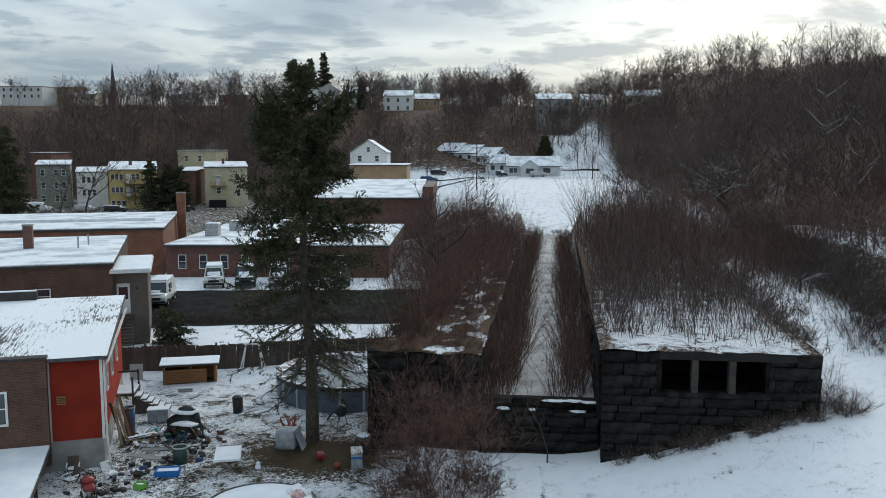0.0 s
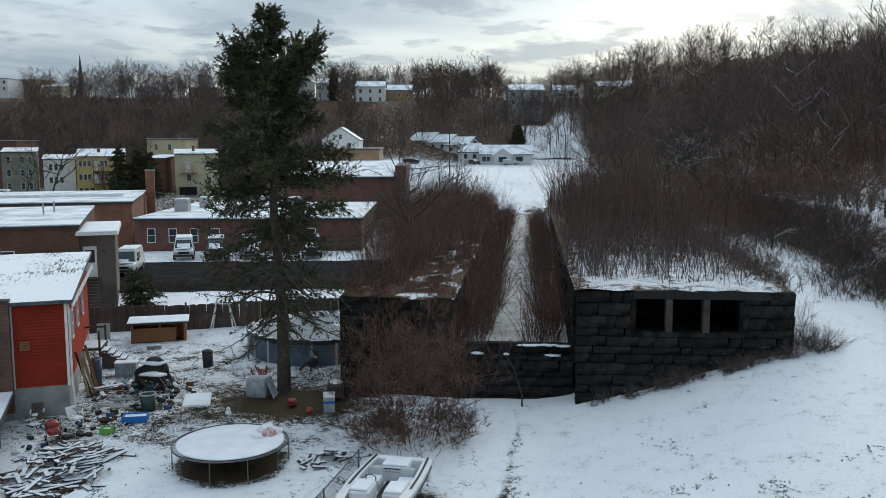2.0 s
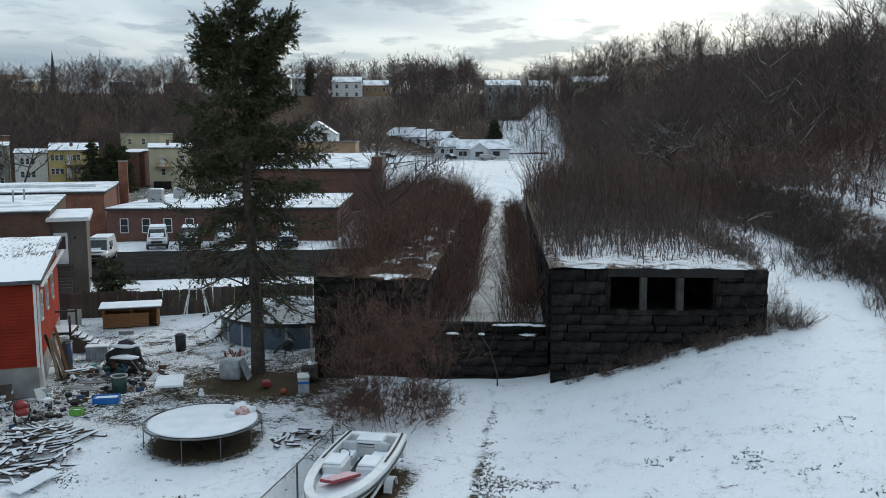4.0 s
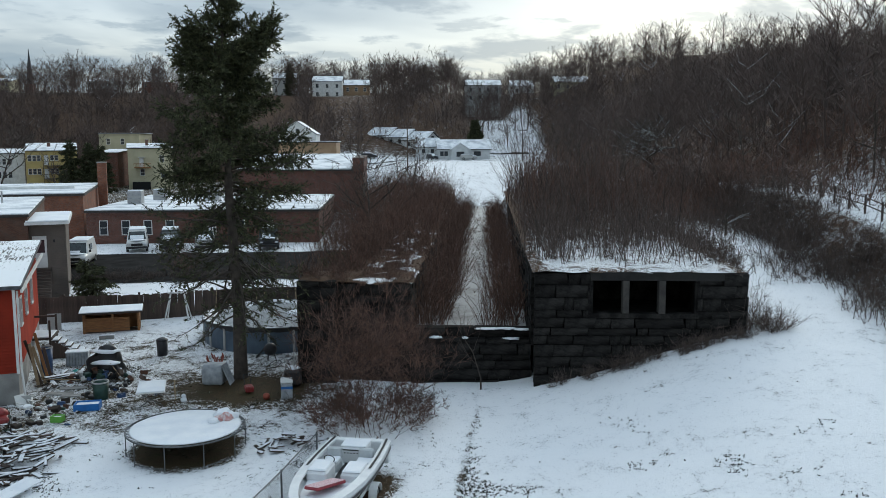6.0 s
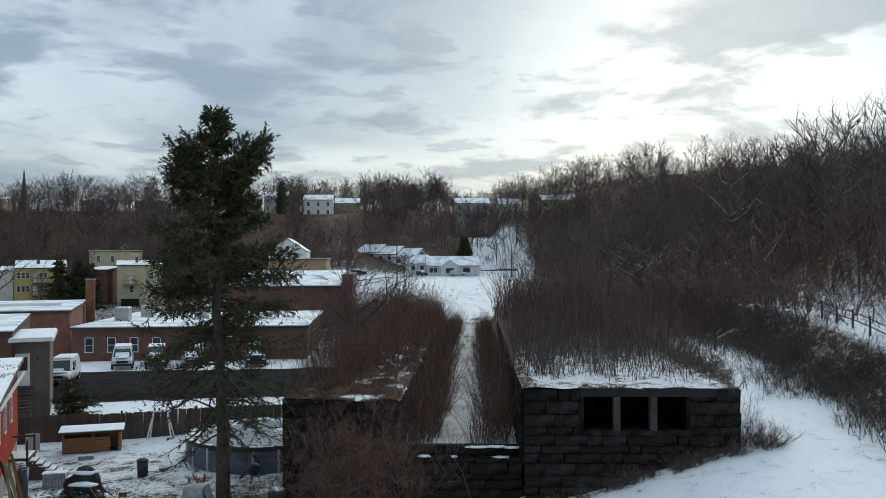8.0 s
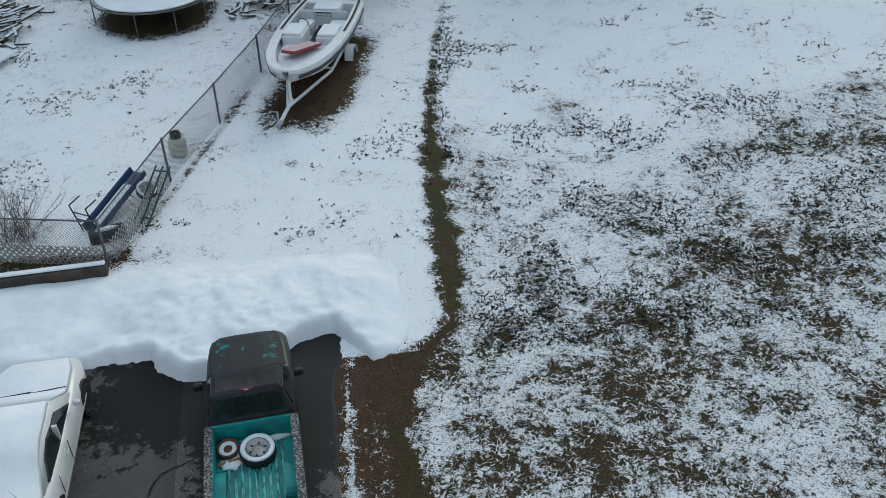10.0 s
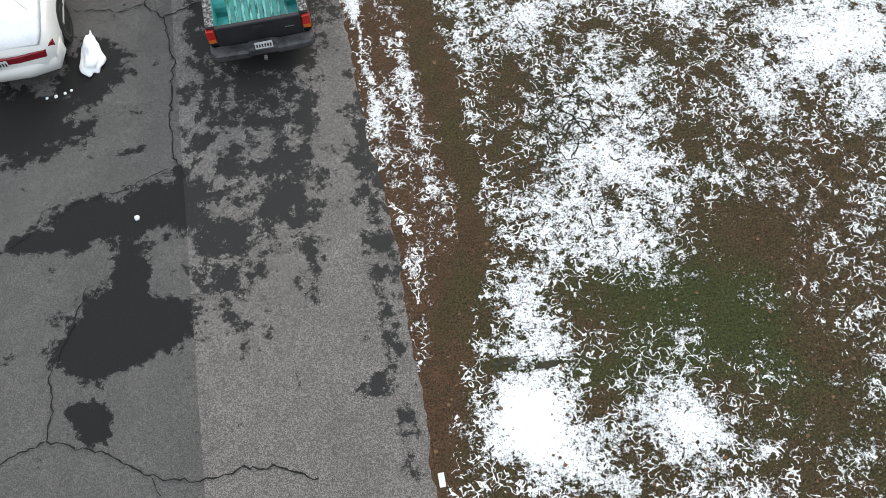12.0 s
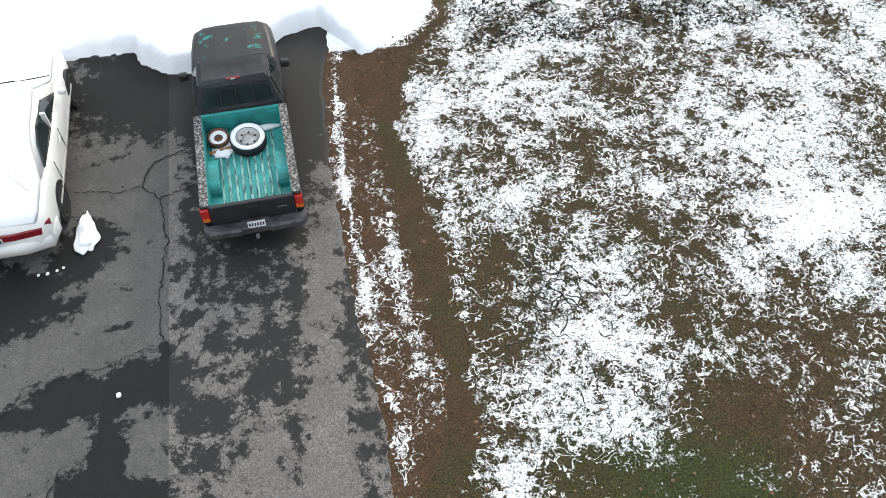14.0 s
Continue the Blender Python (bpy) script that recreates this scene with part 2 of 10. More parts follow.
def streaky_snow():
    """Snow that has slid off in streaks and shows dark shingles."""
    m = bpy.data.materials.new("streaked_snow")
    m.use_nodes = True
    n, l = m.node_tree.nodes, m.node_tree.links
    b = n["Principled BSDF"]
    co, mp, no, big = n.new("ShaderNodeTexCoord"), n.new("ShaderNodeMapping"), n.new("ShaderNodeTexNoise"), n.new("ShaderNodeTexNoise")
    mp.inputs["Scale"].default_value = (6.5, 0.8, 1.0)
    l.new(co.outputs["Object"], mp.inputs[0])
    l.new(mp.outputs[0], no.inputs["Vector"])
    l.new(co.outputs["Object"], big.inputs["Vector"])
    no.inputs["Scale"].default_value, no.inputs["Detail"].default_value, no.inputs["Roughness"].default_value = 1.6, 6, 0.65
    big.inputs["Scale"].default_value, big.inputs["Detail"].default_value = 0.22, 2
    ad = n.new("ShaderNodeMath")
    ad.operation = "MULTIPLY_ADD"
    l.new(big.outputs[0], ad.inputs[0])
    ad.inputs[1].default_value = 0.7
    l.new(no.outputs[0], ad.inputs[2])
    # it has slid furthest on the lower part, away from the gable
    sep = n.new("ShaderNodeSeparateXYZ")
    l.new(co.outputs["Object"], sep.inputs[0])
    worn = []
    for k, (lo, hi) in enumerate(((-1.5, -7.0), (10.0, 3.0))):
        g = n.new("ShaderNodeMapRange")
        l.new(sep.outputs[k], g.inputs[0])
        g.inputs[1].default_value, g.inputs[2].default_value = lo, hi
        worn.append(g.outputs[0])
    both = n.new("ShaderNodeMath")
    both.operation = "MULTIPLY"
    l.new(worn[0], both.inputs[0])
    l.new(worn[1], both.inputs[1])
    total = n.new("ShaderNodeMath")
    total.operation = "MULTIPLY_ADD"
    l.new(both.outputs[0], total.inputs[0])
    total.inputs[1].default_value = 0.22
    l.new(ad.outputs[0], total.inputs[2])
    mr = n.new("ShaderNodeMapRange")
    mr.inputs[1].default_value, mr.inputs[2].default_value = 0.93, 1.04
    l.new(total.outputs[0], mr.inputs[0])
    mx = n.new("ShaderNodeMix")
    mx.data_type = "RGBA"
    mx.inputs[6].default_value, mx.inputs[7].default_value = (0.86, 0.88, 0.90, 1), (0.10, 0.095, 0.09, 1)
    l.new(mr.outputs[0], mx.inputs[0])
    l.new(mx.outputs[2], b.inputs["Base Color"])
    b.inputs["Roughness"].default_value = 0.8
    return m


STREAK_SNOW = streaky_snow()


# ---- building helpers ----
def thing(name, label, category, group="", m=None, kind=""):
    ob = new(name)
    ob.empty_display_size = 0.2
    if m is not None:
        ob.matrix_world = m
    return tagged(ob, label, category, group, kind)


def mesh_of(bm, name, material_=None, smooth=False):
    me = bpy.data.meshes.new(name)
    bm.to_mesh(me)
    bm.free()
    if material_ is not None:
        me.materials.append(material_)
    if smooth:
        for p in me.polygons:
            p.use_smooth = True
    return me


def part(name, bm, material_=None, parent=None, label="", smooth=False, m=None):
    """Links a bmesh (or a mesh) as one object under a thing or part."""
    me = bm if isinstance(bm, bpy.types.Mesh) else mesh_of(bm, name, material_, smooth)
    ob = new(name, me)
    if parent is not None:
        ob.parent = parent
    if m is not None:
        ob.matrix_local = m
    if label:
        ob["label"] = label
    return ob


def raw_mesh(name, verts, faces, material_, smooth=False):
    me = bpy.data.meshes.new(name)
    me.from_pydata(verts, [], faces)
    me.materials.append(material_)
    if smooth:
        me.polygons.foreach_set("use_smooth", [True] * len(me.polygons))
    me.update()
    return me


def box(bm, x0, x1, y0, y1, z0, z1, m=None, bevel=0.0):
    r = bmesh.ops.create_cube(bm, size=1.0, matrix=Matrix.Translation(((x0 + x1) / 2, (y0 + y1) / 2, (z0 + z1) / 2)) @ Matrix.Diagonal((abs(x1 - x0), abs(y1 - y0), abs(z1 - z0), 1)))
    vs = r["verts"]
    if bevel:
        es = list({e for v in vs for e in v.link_edges})
        r = bmesh.ops.bevel(bm, geom=es, offset=bevel, segments=1, affect="EDGES")
        vs = r["verts"]
    if m is not None:
        bmesh.ops.transform(bm, matrix=m, verts=list(set(vs)))
    return bm


def boxed(*a, **k):
    return box(bmesh.new(), *a, **k)


def tube(bm, p, q, r0, r1=None, sides=6, caps=True):
    """A tapered round bar from p to q."""
    p, q = Vector(p), Vector(q)
    d = q - p
    m = Matrix.Translation((p + q) / 2) @ d.to_track_quat("Z", "Y").to_matrix().to_4x4()
    bmesh.ops.create_cone(bm, cap_ends=caps, segments=sides, radius1=r0, radius2=r0 if r1 is None else r1, depth=d.length, matrix=m)
    return bm


def prism(bm, outline, y0, y1, m=None):
    """A closed outline in x and z, pulled from y0 to y1."""
    a = [bm.verts.new((x, y0, z)) for x, z in outline]
    b = [bm.verts.new((x, y1, z)) for x, z in outline]
    k = len(outline)
    fs = [bm.faces.new(a), bm.faces.new(b[::-1])]
    for i in range(k):
        fs.append(bm.faces.new((a[(i + 1) % k], a[i], b[i], b[(i + 1) % k])))
    bmesh.ops.recalc_face_normals(bm, faces=fs)
    if m is not None:
        bmesh.ops.transform(bm, matrix=m, verts=a + b)
    return bm

# ---- the lie of the land ----
def steps(v, xs, zs):
    return np.interp(v, xs, zs)


def ease(v, a, b):
    t = np.clip((np.asarray(v, float) - a) / (b - a), 0, 1)
    return t * t * (3 - 2 * t)


def height(x, y):
    """Height of the ground, for arrays or numbers."""
    x, y = np.asarray(x, float), np.asarray(y, float)
    left = steps(y, [0, 13, 20, 33, 38, 44, 54, 62, 75, 110, 195, 230, 270, 330, 420, 600, 900], [0, 0, 0.08, 0.42, 0.75, 0.85, 1.2, 1.6, 2.4, 2.2, 1.8, 2.5, 12, 29, 35, 40, 40])
    right = steps(y, [0, 8, 25, 39, 46, 52, 60, 100, 200, 258, 290, 326, 450, 900], [0.1, 0.2, 1.9, 4.0, 4.9, 5.9, 6.5, 6.6, 6.9, 7.3, 17, 30, 36, 42])
    near = ease(x, 4.0, 19.0)
    far = ease(x, -12, 8)
    w = near + (far - near) * ease(y, 95, 125)
    z = left + (right - left) * w
    z = z + 2.3 * ease(x, 25.0, 28.2) * ease(y, 33, 42) * (1 - ease(y, 78, 98))
    edge = 28 + 0.10 * y
    hill = np.clip(x - edge, 0, None) * ease(y, 15, 70)
    z = z + 19 * (1 - np.exp(-hill * 0.028 * 1.2)) * (1 - 0.85 * ease(y, 300, 420))
    axis = np.abs(x - 3.95 - 0.1086 * (y - 40.3))
    z = z - np.clip(z - 2.6, 0, None) * (1 - ease(axis, 2.6, 4.4)) * ease(y, 46, 52) * (1 - ease(y, 125, 128))
    ramp = 3.15 + 0.09 * np.clip(y - 127, 0, None)
    z = z - np.clip(z - ramp, 0, None) * (1 - ease(axis, 6.0, 13.0)) * ease(y, 124, 127.5)
    z = z + 0.05 * np.sin(x * 0.9 + 1.3 * np.sin(y * 0.5)) * np.sin(y * 0.7 + np.sin(x * 0.6)) * ease(y, 15, 24)
    return z


def spread(a, b, fine0, fine1, step, grow):
    """Grid lines from a to b, close together between fine0 and fine1."""
    mid = list(np.arange(fine0, fine1 + 1e-6, step))
    lo, hi, s = [fine0], [fine1], step
    while hi[-1] < b:
        s = s * grow
        hi.append(hi[-1] + min(s, 22))
    s = step
    while lo[-1] > a:
        s = s * grow
        lo.append(lo[-1] - min(s, 22))
    return np.array(lo[:0:-1] + mid + hi[1:])


GX = spread(-900, 900, -8.6, 10.0, 0.10, 1.05)
GY = spread(-60, 1500, 0.0, 19.0, 0.10, 1.04)
gx, gy = np.meshgrid(GX, GY)
gz = height(gx, gy)
gn = len(GX)
gi = np.arange(len(GX) * len(GY)).reshape(len(GY), gn)
quads = np.stack([gi[:-1, :-1], gi[:-1, 1:], gi[1:, 1:], gi[1:, :-1]], -1).reshape(-1, 4)
ground_mesh = bpy.data.meshes.new("ground")
ground_mesh.from_pydata(np.stack([gx, gy, gz], -1).reshape(-1, 3).tolist(), [], quads.tolist())
ground_mesh.materials.append(SNOWY)
ground_mesh.polygons.foreach_set("use_smooth", [True] * len(ground_mesh.polygons))
ground = tagged(new("ground", ground_mesh), "thin patchy snow over brown and green grass", "ground", kind="structure")


def track(y, pts):
    return np.interp(y, [p[1] for p in pts], [p[0] for p in pts])


DRIVE_EDGE = [(0.15, 1.0), (-0.16, 5.57), (-0.54, 8.14), (-0.81, 10.6), (-0.9, 13.2), (-0.7, 15.2)]


def blob(x, y, cx, cy, rx, ry):
    return np.exp(-((x - cx) / rx) ** 2 - ((y - cy) / ry) ** 2)


# soft patches: middle x, y, half widths, how much snow more or less
HEAPED = [
    (3.6, 7.2, 1.2, 1.0, 0.18), (3.6, 6.3, 0.9, 1.1, 0.20), (3.6, 5.2, 0.8, 0.7, 0.16), (1.7, 4.5, 0.4, 0.5, 0.36), (2.2, 3.8, 0.5, 0.4, 0.36), (1.5, 2.8, 0.8, 0.6, 0.48), (1.7, 2.1, 0.8, 0.7, 0.42),
    (3.8, 2.3, 0.8, 0.7, 0.46), (4.8, 1.4, 0.5, 0.4, 0.20), (8.1, 9.1, 1.5, 1.1, 0.40), (5.1, 9.8, 0.6, 0.4, 0.30), (2.6, 9.8, 0.5, 0.4, 0.26), (7.1, 8.2, 1.4, 0.7, 0.20), (7.3, 6.3, 0.7, 0.8, 0.14),
    (2.0, 5.7, 0.8, 0.6, 0.20), (1.4, 9.0, 0.3, 0.5, 0.25), (0.9, 11.6, 0.6, 0.9, 0.20), (2.8, 12.4, 1.0, 1.0, 0.10), (7.6, 11.6, 2.4, 1.4, 0.12), (4.7, 11.5, 0.3, 0.2, 0.40),
]
BARE = [
    (6.1, 14.1, 1.1, 1.1, 0.17),
    (3.9, 4.4, 1.6, 0.5, 0.32), (5.0, 3.6, 0.8, 0.5, 0.32), (6.2, 5.9, 1.4, 1.0, 0.26), (6.0, 2.4, 1.1, 1.1, 0.26), (5.0, 6.8, 0.6, 0.4, 0.20), (5.2, 8.6, 1.1, 0.4, 0.18), (5.3, 5.1, 1.1, 0.6, 0.25),
    (1.9, 8.4, 0.6, 0.6, 0.18), (2.6, 3.0, 0.4, 0.5, 0.22), (5.2, 12.2, 0.8, 0.5, 0.30), (4.4, 11.1, 0.7, 0.9, 0.22), (1.2, 3.5, 0.26, 0.07, 0.9), (1.8, 3.42, 0.2, 0.06, 0.8),
    (6.3, 24.8, 0.9, 1.3, 0.30), (11.5, 20.8, 1.3, 0.8, 0.26), (9.0, 16.4, 2.4, 2.2, 0.26), (2.9, 21.7, 0.7, 2.4, 0.24), (14.5, 22.0, 2.6, 1.8, 0.22),
]
PATCHES = HEAPED + [(a, b, c, d, -k) for a, b, c, d, k in BARE]
TRACK = [(0.12, 1.0), (0.15, 2.3), (0.48, 4.0), (0.97, 5.3), (1.12, 6.5), (0.82, 8.3), (0.62, 10.0), (0.3, 11.8), (0.5, 13.6), (1.62, 15.1), (1.8, 17.5), (1.75, 20.4), (2.05, 25.4), (2.7, 30.5), (4.1, 38.2)]
BOAT_AT = (-1.75, 28.3)


def track_gap(x, y):
    return np.abs(x - track(y, TRACK))


def snow_cover(x, y):
    drive = track(y, DRIVE_EDGE)
    lawn = 0.465 + 0.16 * ease(y, 8.5, 13) + 0.22 * ease(y, 13, 18) + 0.20 * ease(y, 19, 25) + 0.34 * ease(y, 23, 30) - 0.07 * (1 - ease(y, 3, 6)) - 0.05 * ease(x, 6, 10) * (1 - ease(y, 8, 12))
    for cx, cy, rx, ry, k in PATCHES:
        lawn = lawn + k * blob(x, y, cx, cy, rx, ry)
    yard = 1.12 + 0.0 * x
    path = track(np.minimum(y, 40), TRACK)
    c = np.where(x < path, yard, lawn)
    # the verge between the drive and the trodden track
    side = x - drive
    verge = 0.20 + ((0.46 + 0.22 * ease(y, 7.5, 9)) * np.exp(-((side - 0.20) / (0.14 - 0.03 * ease(y, 8, 10))) ** 2) + 0.40 * np.exp(-((side - 0.78) / 0.17) ** 2) * (1 - ease(y, 9.2, 10.2))) * (0.25 + 0.75 * ease(y, 4.2, 6.5))
    c = np.where((x < path) & (y < 14.2), verge, c)
    c = np.minimum(c, 1.12 - 0.18 * ease(y, 100, 130))
    half = 0.185 + 0.08 * np.sin(y * 2.3) * np.sin(y * 0.9) + 0.05 * np.sin(y * 6.1 + 3 * x) + 0.08 * ease(y, 14, 17) - 0.12 * ease(y, 20, 28)
    fade = 1 - ease(y, 22, 36) * 0.75
    c = c - (0.62 + 0.40 * ease(y, 14, 18)) * fade * (1 - ease(track_gap(x, y), half * 0.2, half * 2.0)) * (y < 40)
    c = c - 0.55 * blob(x, y, 0.2, 13.7, 1.0, 0.8)
    # bare ground under the boat, the trampoline and the tree
    bx, by = x - BOAT_AT[0], y - BOAT_AT[1]
    along, across = -0.218 * bx - 0.976 * by, 0.976 * bx - 0.218 * by - 0.35
    c = c - 1.5 * np.exp(-np.clip((along / 3.6) ** 6 + (across / 1.3) ** 4, 0, 50))
    c = c - 1.3 * np.exp(-np.clip((((x + 7.9) / 2.15) ** 2 + ((y - 34.2) / 2.15) ** 2) ** 5, 0, 50))
    c = c - 1.25 * blob(x, y, -6.6, 41.6, 3.4, 2.2)
    # leaf litter along the foot of the wire fence
    c = c - 1.1 * blob(x, y, -8.4, 18.35, 2.2, 0.4) - 0.45 * np.exp(-((x - np.interp(y, [18.1, 32.3], [-6.35, -2.45])) / 0.16) ** 2) * ease(y, 17.8, 18.2) * (1 - ease(y, 26, 32))
    # littered, trodden snow in the yard
    c = c - 0.36 * ease(-x, 2, 5) * ease(y, 33.5, 37) * (1 - ease(y, 50, 58)) - 0.16 * blob(x, y, -14.0, 40, 3.5, 6)
    c = c - 0.8 * ease(x, 24.3, 25.4) * (1 - ease(x, 28.0, 29.0)) * ease(y, 36, 42) * (1 - ease(y, 80, 98))
    c = c - (0.82 - 0.26 * ease(-x, 20, 60) - 0.20 * ease(x, 24, 30) * (1 - ease(y, 110, 140))) * wooded(x, y) - 0.6 * (1 - ease(np.abs(x - 3.95 - 0.1086 * (y - 40.3)), 3.6, 5.2)) * ease(y, 44, 50) * (1 - ease(y, 126, 128)) - 0.10 * ease(y, 60, 75) * (1 - ease(x, -10, 0)) * (1 - ease(y, 115, 130)) - 0.62 * ease(-x, 20, 30) * ease(y, 118, 135) - 0.45 * ease(x, -9, -6) * (1 - ease(x, 6, 10)) * ease(y, 70, 78) * (1 - ease(y, 118, 130)) - 0.35 * ease(x, 16, 19) * ease(y, 68, 78) * (1 - ease(y, 112, 125))
    return c


def wooded(x, y):
    right = ease(x, 29 + 0.06 * y, 34 + 0.06 * y) * ease(y, 48, 56) * (1 - ease(y, 290, 310))
    back = ease(y, 255, 265) * (1 - ease(x, 26, 32) * (1 - ease(x, 45, 53)) * (1 - ease(y, 304, 318)))
    left = ease(y, 222, 232) * (1 - ease(x, -30, -15))
    return np.clip(np.maximum(np.maximum(right, back), left), 0, 1)


def soil_share(x, y):
    drive = track(y, DRIVE_EDGE)
    verge = ((x > drive - 0.3) & (x < track(y, TRACK) + 0.25) & (y < 15)) * 0.85
    trod = (1 - ease(track_gap(x, y), 0.2, 0.5)) * (0.50 + 0.36 * (1 - ease(y, 3.0, 4.6)) + 0.24 * np.sin(y * 1.9 + 0.6 + 2.5 * x) - 0.3 * ease(y, 13, 18)) * (y < 40)
    verge = verge * ease(track_gap(x, y), 0.05, 0.35)
    under = np.maximum(0.8 * blob(x, y, -1.75, 28.3, 2.5, 4), ease(x, 24.0, 25.0) * (1 - ease(x, 28.5, 29.5)) * ease(y, 34, 42))
    return np.clip(np.maximum(np.maximum(np.maximum(wooded(x, y), verge), trod), under) + 0.25 * blob(x, y, 6.5, 5.5, 1.3, 2.2), 0, 1)


def green_share(x, y):
    g = 0.5 * blob(x, y, 3.6, 4.1, 2.2, 0.8) + 0.5 * blob(x, y, 5.0, 3.4, 1.1, 1.2) + 0.35 * blob(x, y, 2.9, 3.2, 1.6, 0.3) + 0.26 * (1 - ease(track_gap(x, y), 0.1, 0.6)) * ease(y, 3.0, 4.6) * (y < 12)
    g = g + 0.25 * blob(x, y, 3.2, 5.4, 0.8, 1.0) - 0.35 * blob(x, y, 6.4, 5.0, 0.7, 2.2)
    return g + 0.18 * (1 - ease(y, 16, 26)) + 0.5 * (1 - ease(track_gap(x, y), 0.2, 0.7)) * ease(y, 13, 17) * (y < 40)


ground_mesh.attributes.new("green", "FLOAT", "POINT").data.foreach_set("value", green_share(gx, gy).ravel().astype(np.float32))
ground_mesh.attributes.new("cover", "FLOAT", "POINT").data.foreach_set("value", np.broadcast_to(snow_cover(gx, gy), gx.shape).ravel().astype(np.float32))
ground_mesh.attributes.new("soil", "FLOAT", "POINT").data.foreach_set("value", soil_share(gx, gy).ravel().astype(np.float32))

# ---- trees and brush ----
class Sticks:
    """Gathers round limbs and thin twigs as triangles."""

    def __init__(self, seed):
        self.v, self.f, self.t, self.n = [], [], [], 0
        self.rnd = random.Random(seed)

    def limb(self, pts, radii, sides=4):
        rings = []
        for i, p in enumerate(pts):
            d = (pts[min(i + 1, len(pts) - 1)] - pts[max(i - 1, 0)]).normalized()
            a = d.orthogonal().normalized()
            b = d.cross(a)
            rings.append(range(self.n, self.n + sides))
            for k in range(sides):
                t = 2 * math.pi * k / sides
                q = p + (a * math.cos(t) + b * math.sin(t)) * radii[i]
                self.v.append((q.x, q.y, q.z))
            self.n += sides
        for r, s in zip(rings, rings[1:]):
            for k in range(sides):
                j = (k + 1) % sides
                self.f += [(r[k], r[j], s[j]), (r[k], s[j], s[k])]

    def twig(self, p, q, w):
        d = q - p
        a = d.cross(Vector((self.rnd.uniform(-1, 1), self.rnd.uniform(-1, 1), self.rnd.uniform(-1, 1))))
        if a.length < 1e-6:
            return
        a = a.normalized() * w
        for c in (p - a, p + a, q):
            self.v.append((c.x, c.y, c.z))
        self.t.append((self.n, self.n + 1, self.n + 2))
        self.n += 3

    def ribbon(self, pts, radii):
        """A flat tapering strip, for far thin stems."""
        d = pts[-1] - pts[0]
        a = d.cross(Vector((self.rnd.uniform(-1, 1), self.rnd.uniform(-1, 1), self.rnd.uniform(-0.3, 0.3))))
        a = a.normalized() if a.length > 1e-6 else Vector((1, 0, 0))
        for p, r in zip(pts, radii):
            for s in (-1, 1):
                q = p + a * (r * s)
                self.v.append((q.x, q.y, q.z))
        for i in range(len(pts) - 1):
            n = self.n + 2 * i
            self.f += [(n, n + 1, n + 3), (n, n + 3, n + 2)]
        self.n += 2 * len(pts)

    def arrays(self):
        return np.array(self.v, dtype=np.float32), np.array(self.f + self.t, dtype=np.int32)

    def split(self):
        """The stems and the thin twigs, each as a mesh of its own."""
        v, out = np.array(self.v, dtype=np.float32), []
        for faces in (self.f, self.t):
            used, again = np.unique(np.array(faces, dtype=np.int32), return_inverse=True)
            out.append((v[used], again.reshape(-1, 3).astype(np.int32)))
        return out


def tri_mesh(name, v, f, material_):
    me = bpy.data.meshes.new(name)
    me.vertices.add(len(v))
    me.vertices.foreach_set("co", np.asarray(v, np.float32).ravel())
    me.loops.add(len(f) * 3)
    me.loops.foreach_set("vertex_index", np.asarray(f, np.int32).ravel())
    me.polygons.add(len(f))
    me.polygons.foreach_set("loop_start", np.arange(0, len(f) * 3, 3, dtype=np.int32))
    me.polygons.foreach_set("loop_total", np.full(len(f), 3, dtype=np.int32))
    me.materials.append(material_)
    me.update()
    me.validate()
    return me


def gather(pieces):
    """Joins (vertices, faces) pairs."""
    vs, fs, k = [], [], 0
    for v, f in pieces:
        vs.append(v)
        fs.append(f + k)
        k += len(v)
    return np.concatenate(vs), np.concatenate(fs)


def placed(piece, x, y, z, turn, s, sz=None):
    v, f = piece
    c, k = math.cos(turn) * s, math.sin(turn) * s
    w = np.empty_like(v)
    w[:, 0], w[:, 1], w[:, 2] = v[:, 0] * c - v[:, 1] * k + x, v[:, 0] * k + v[:, 1] * c + y, v[:, 2] * (sz or s) + z
    return w, f


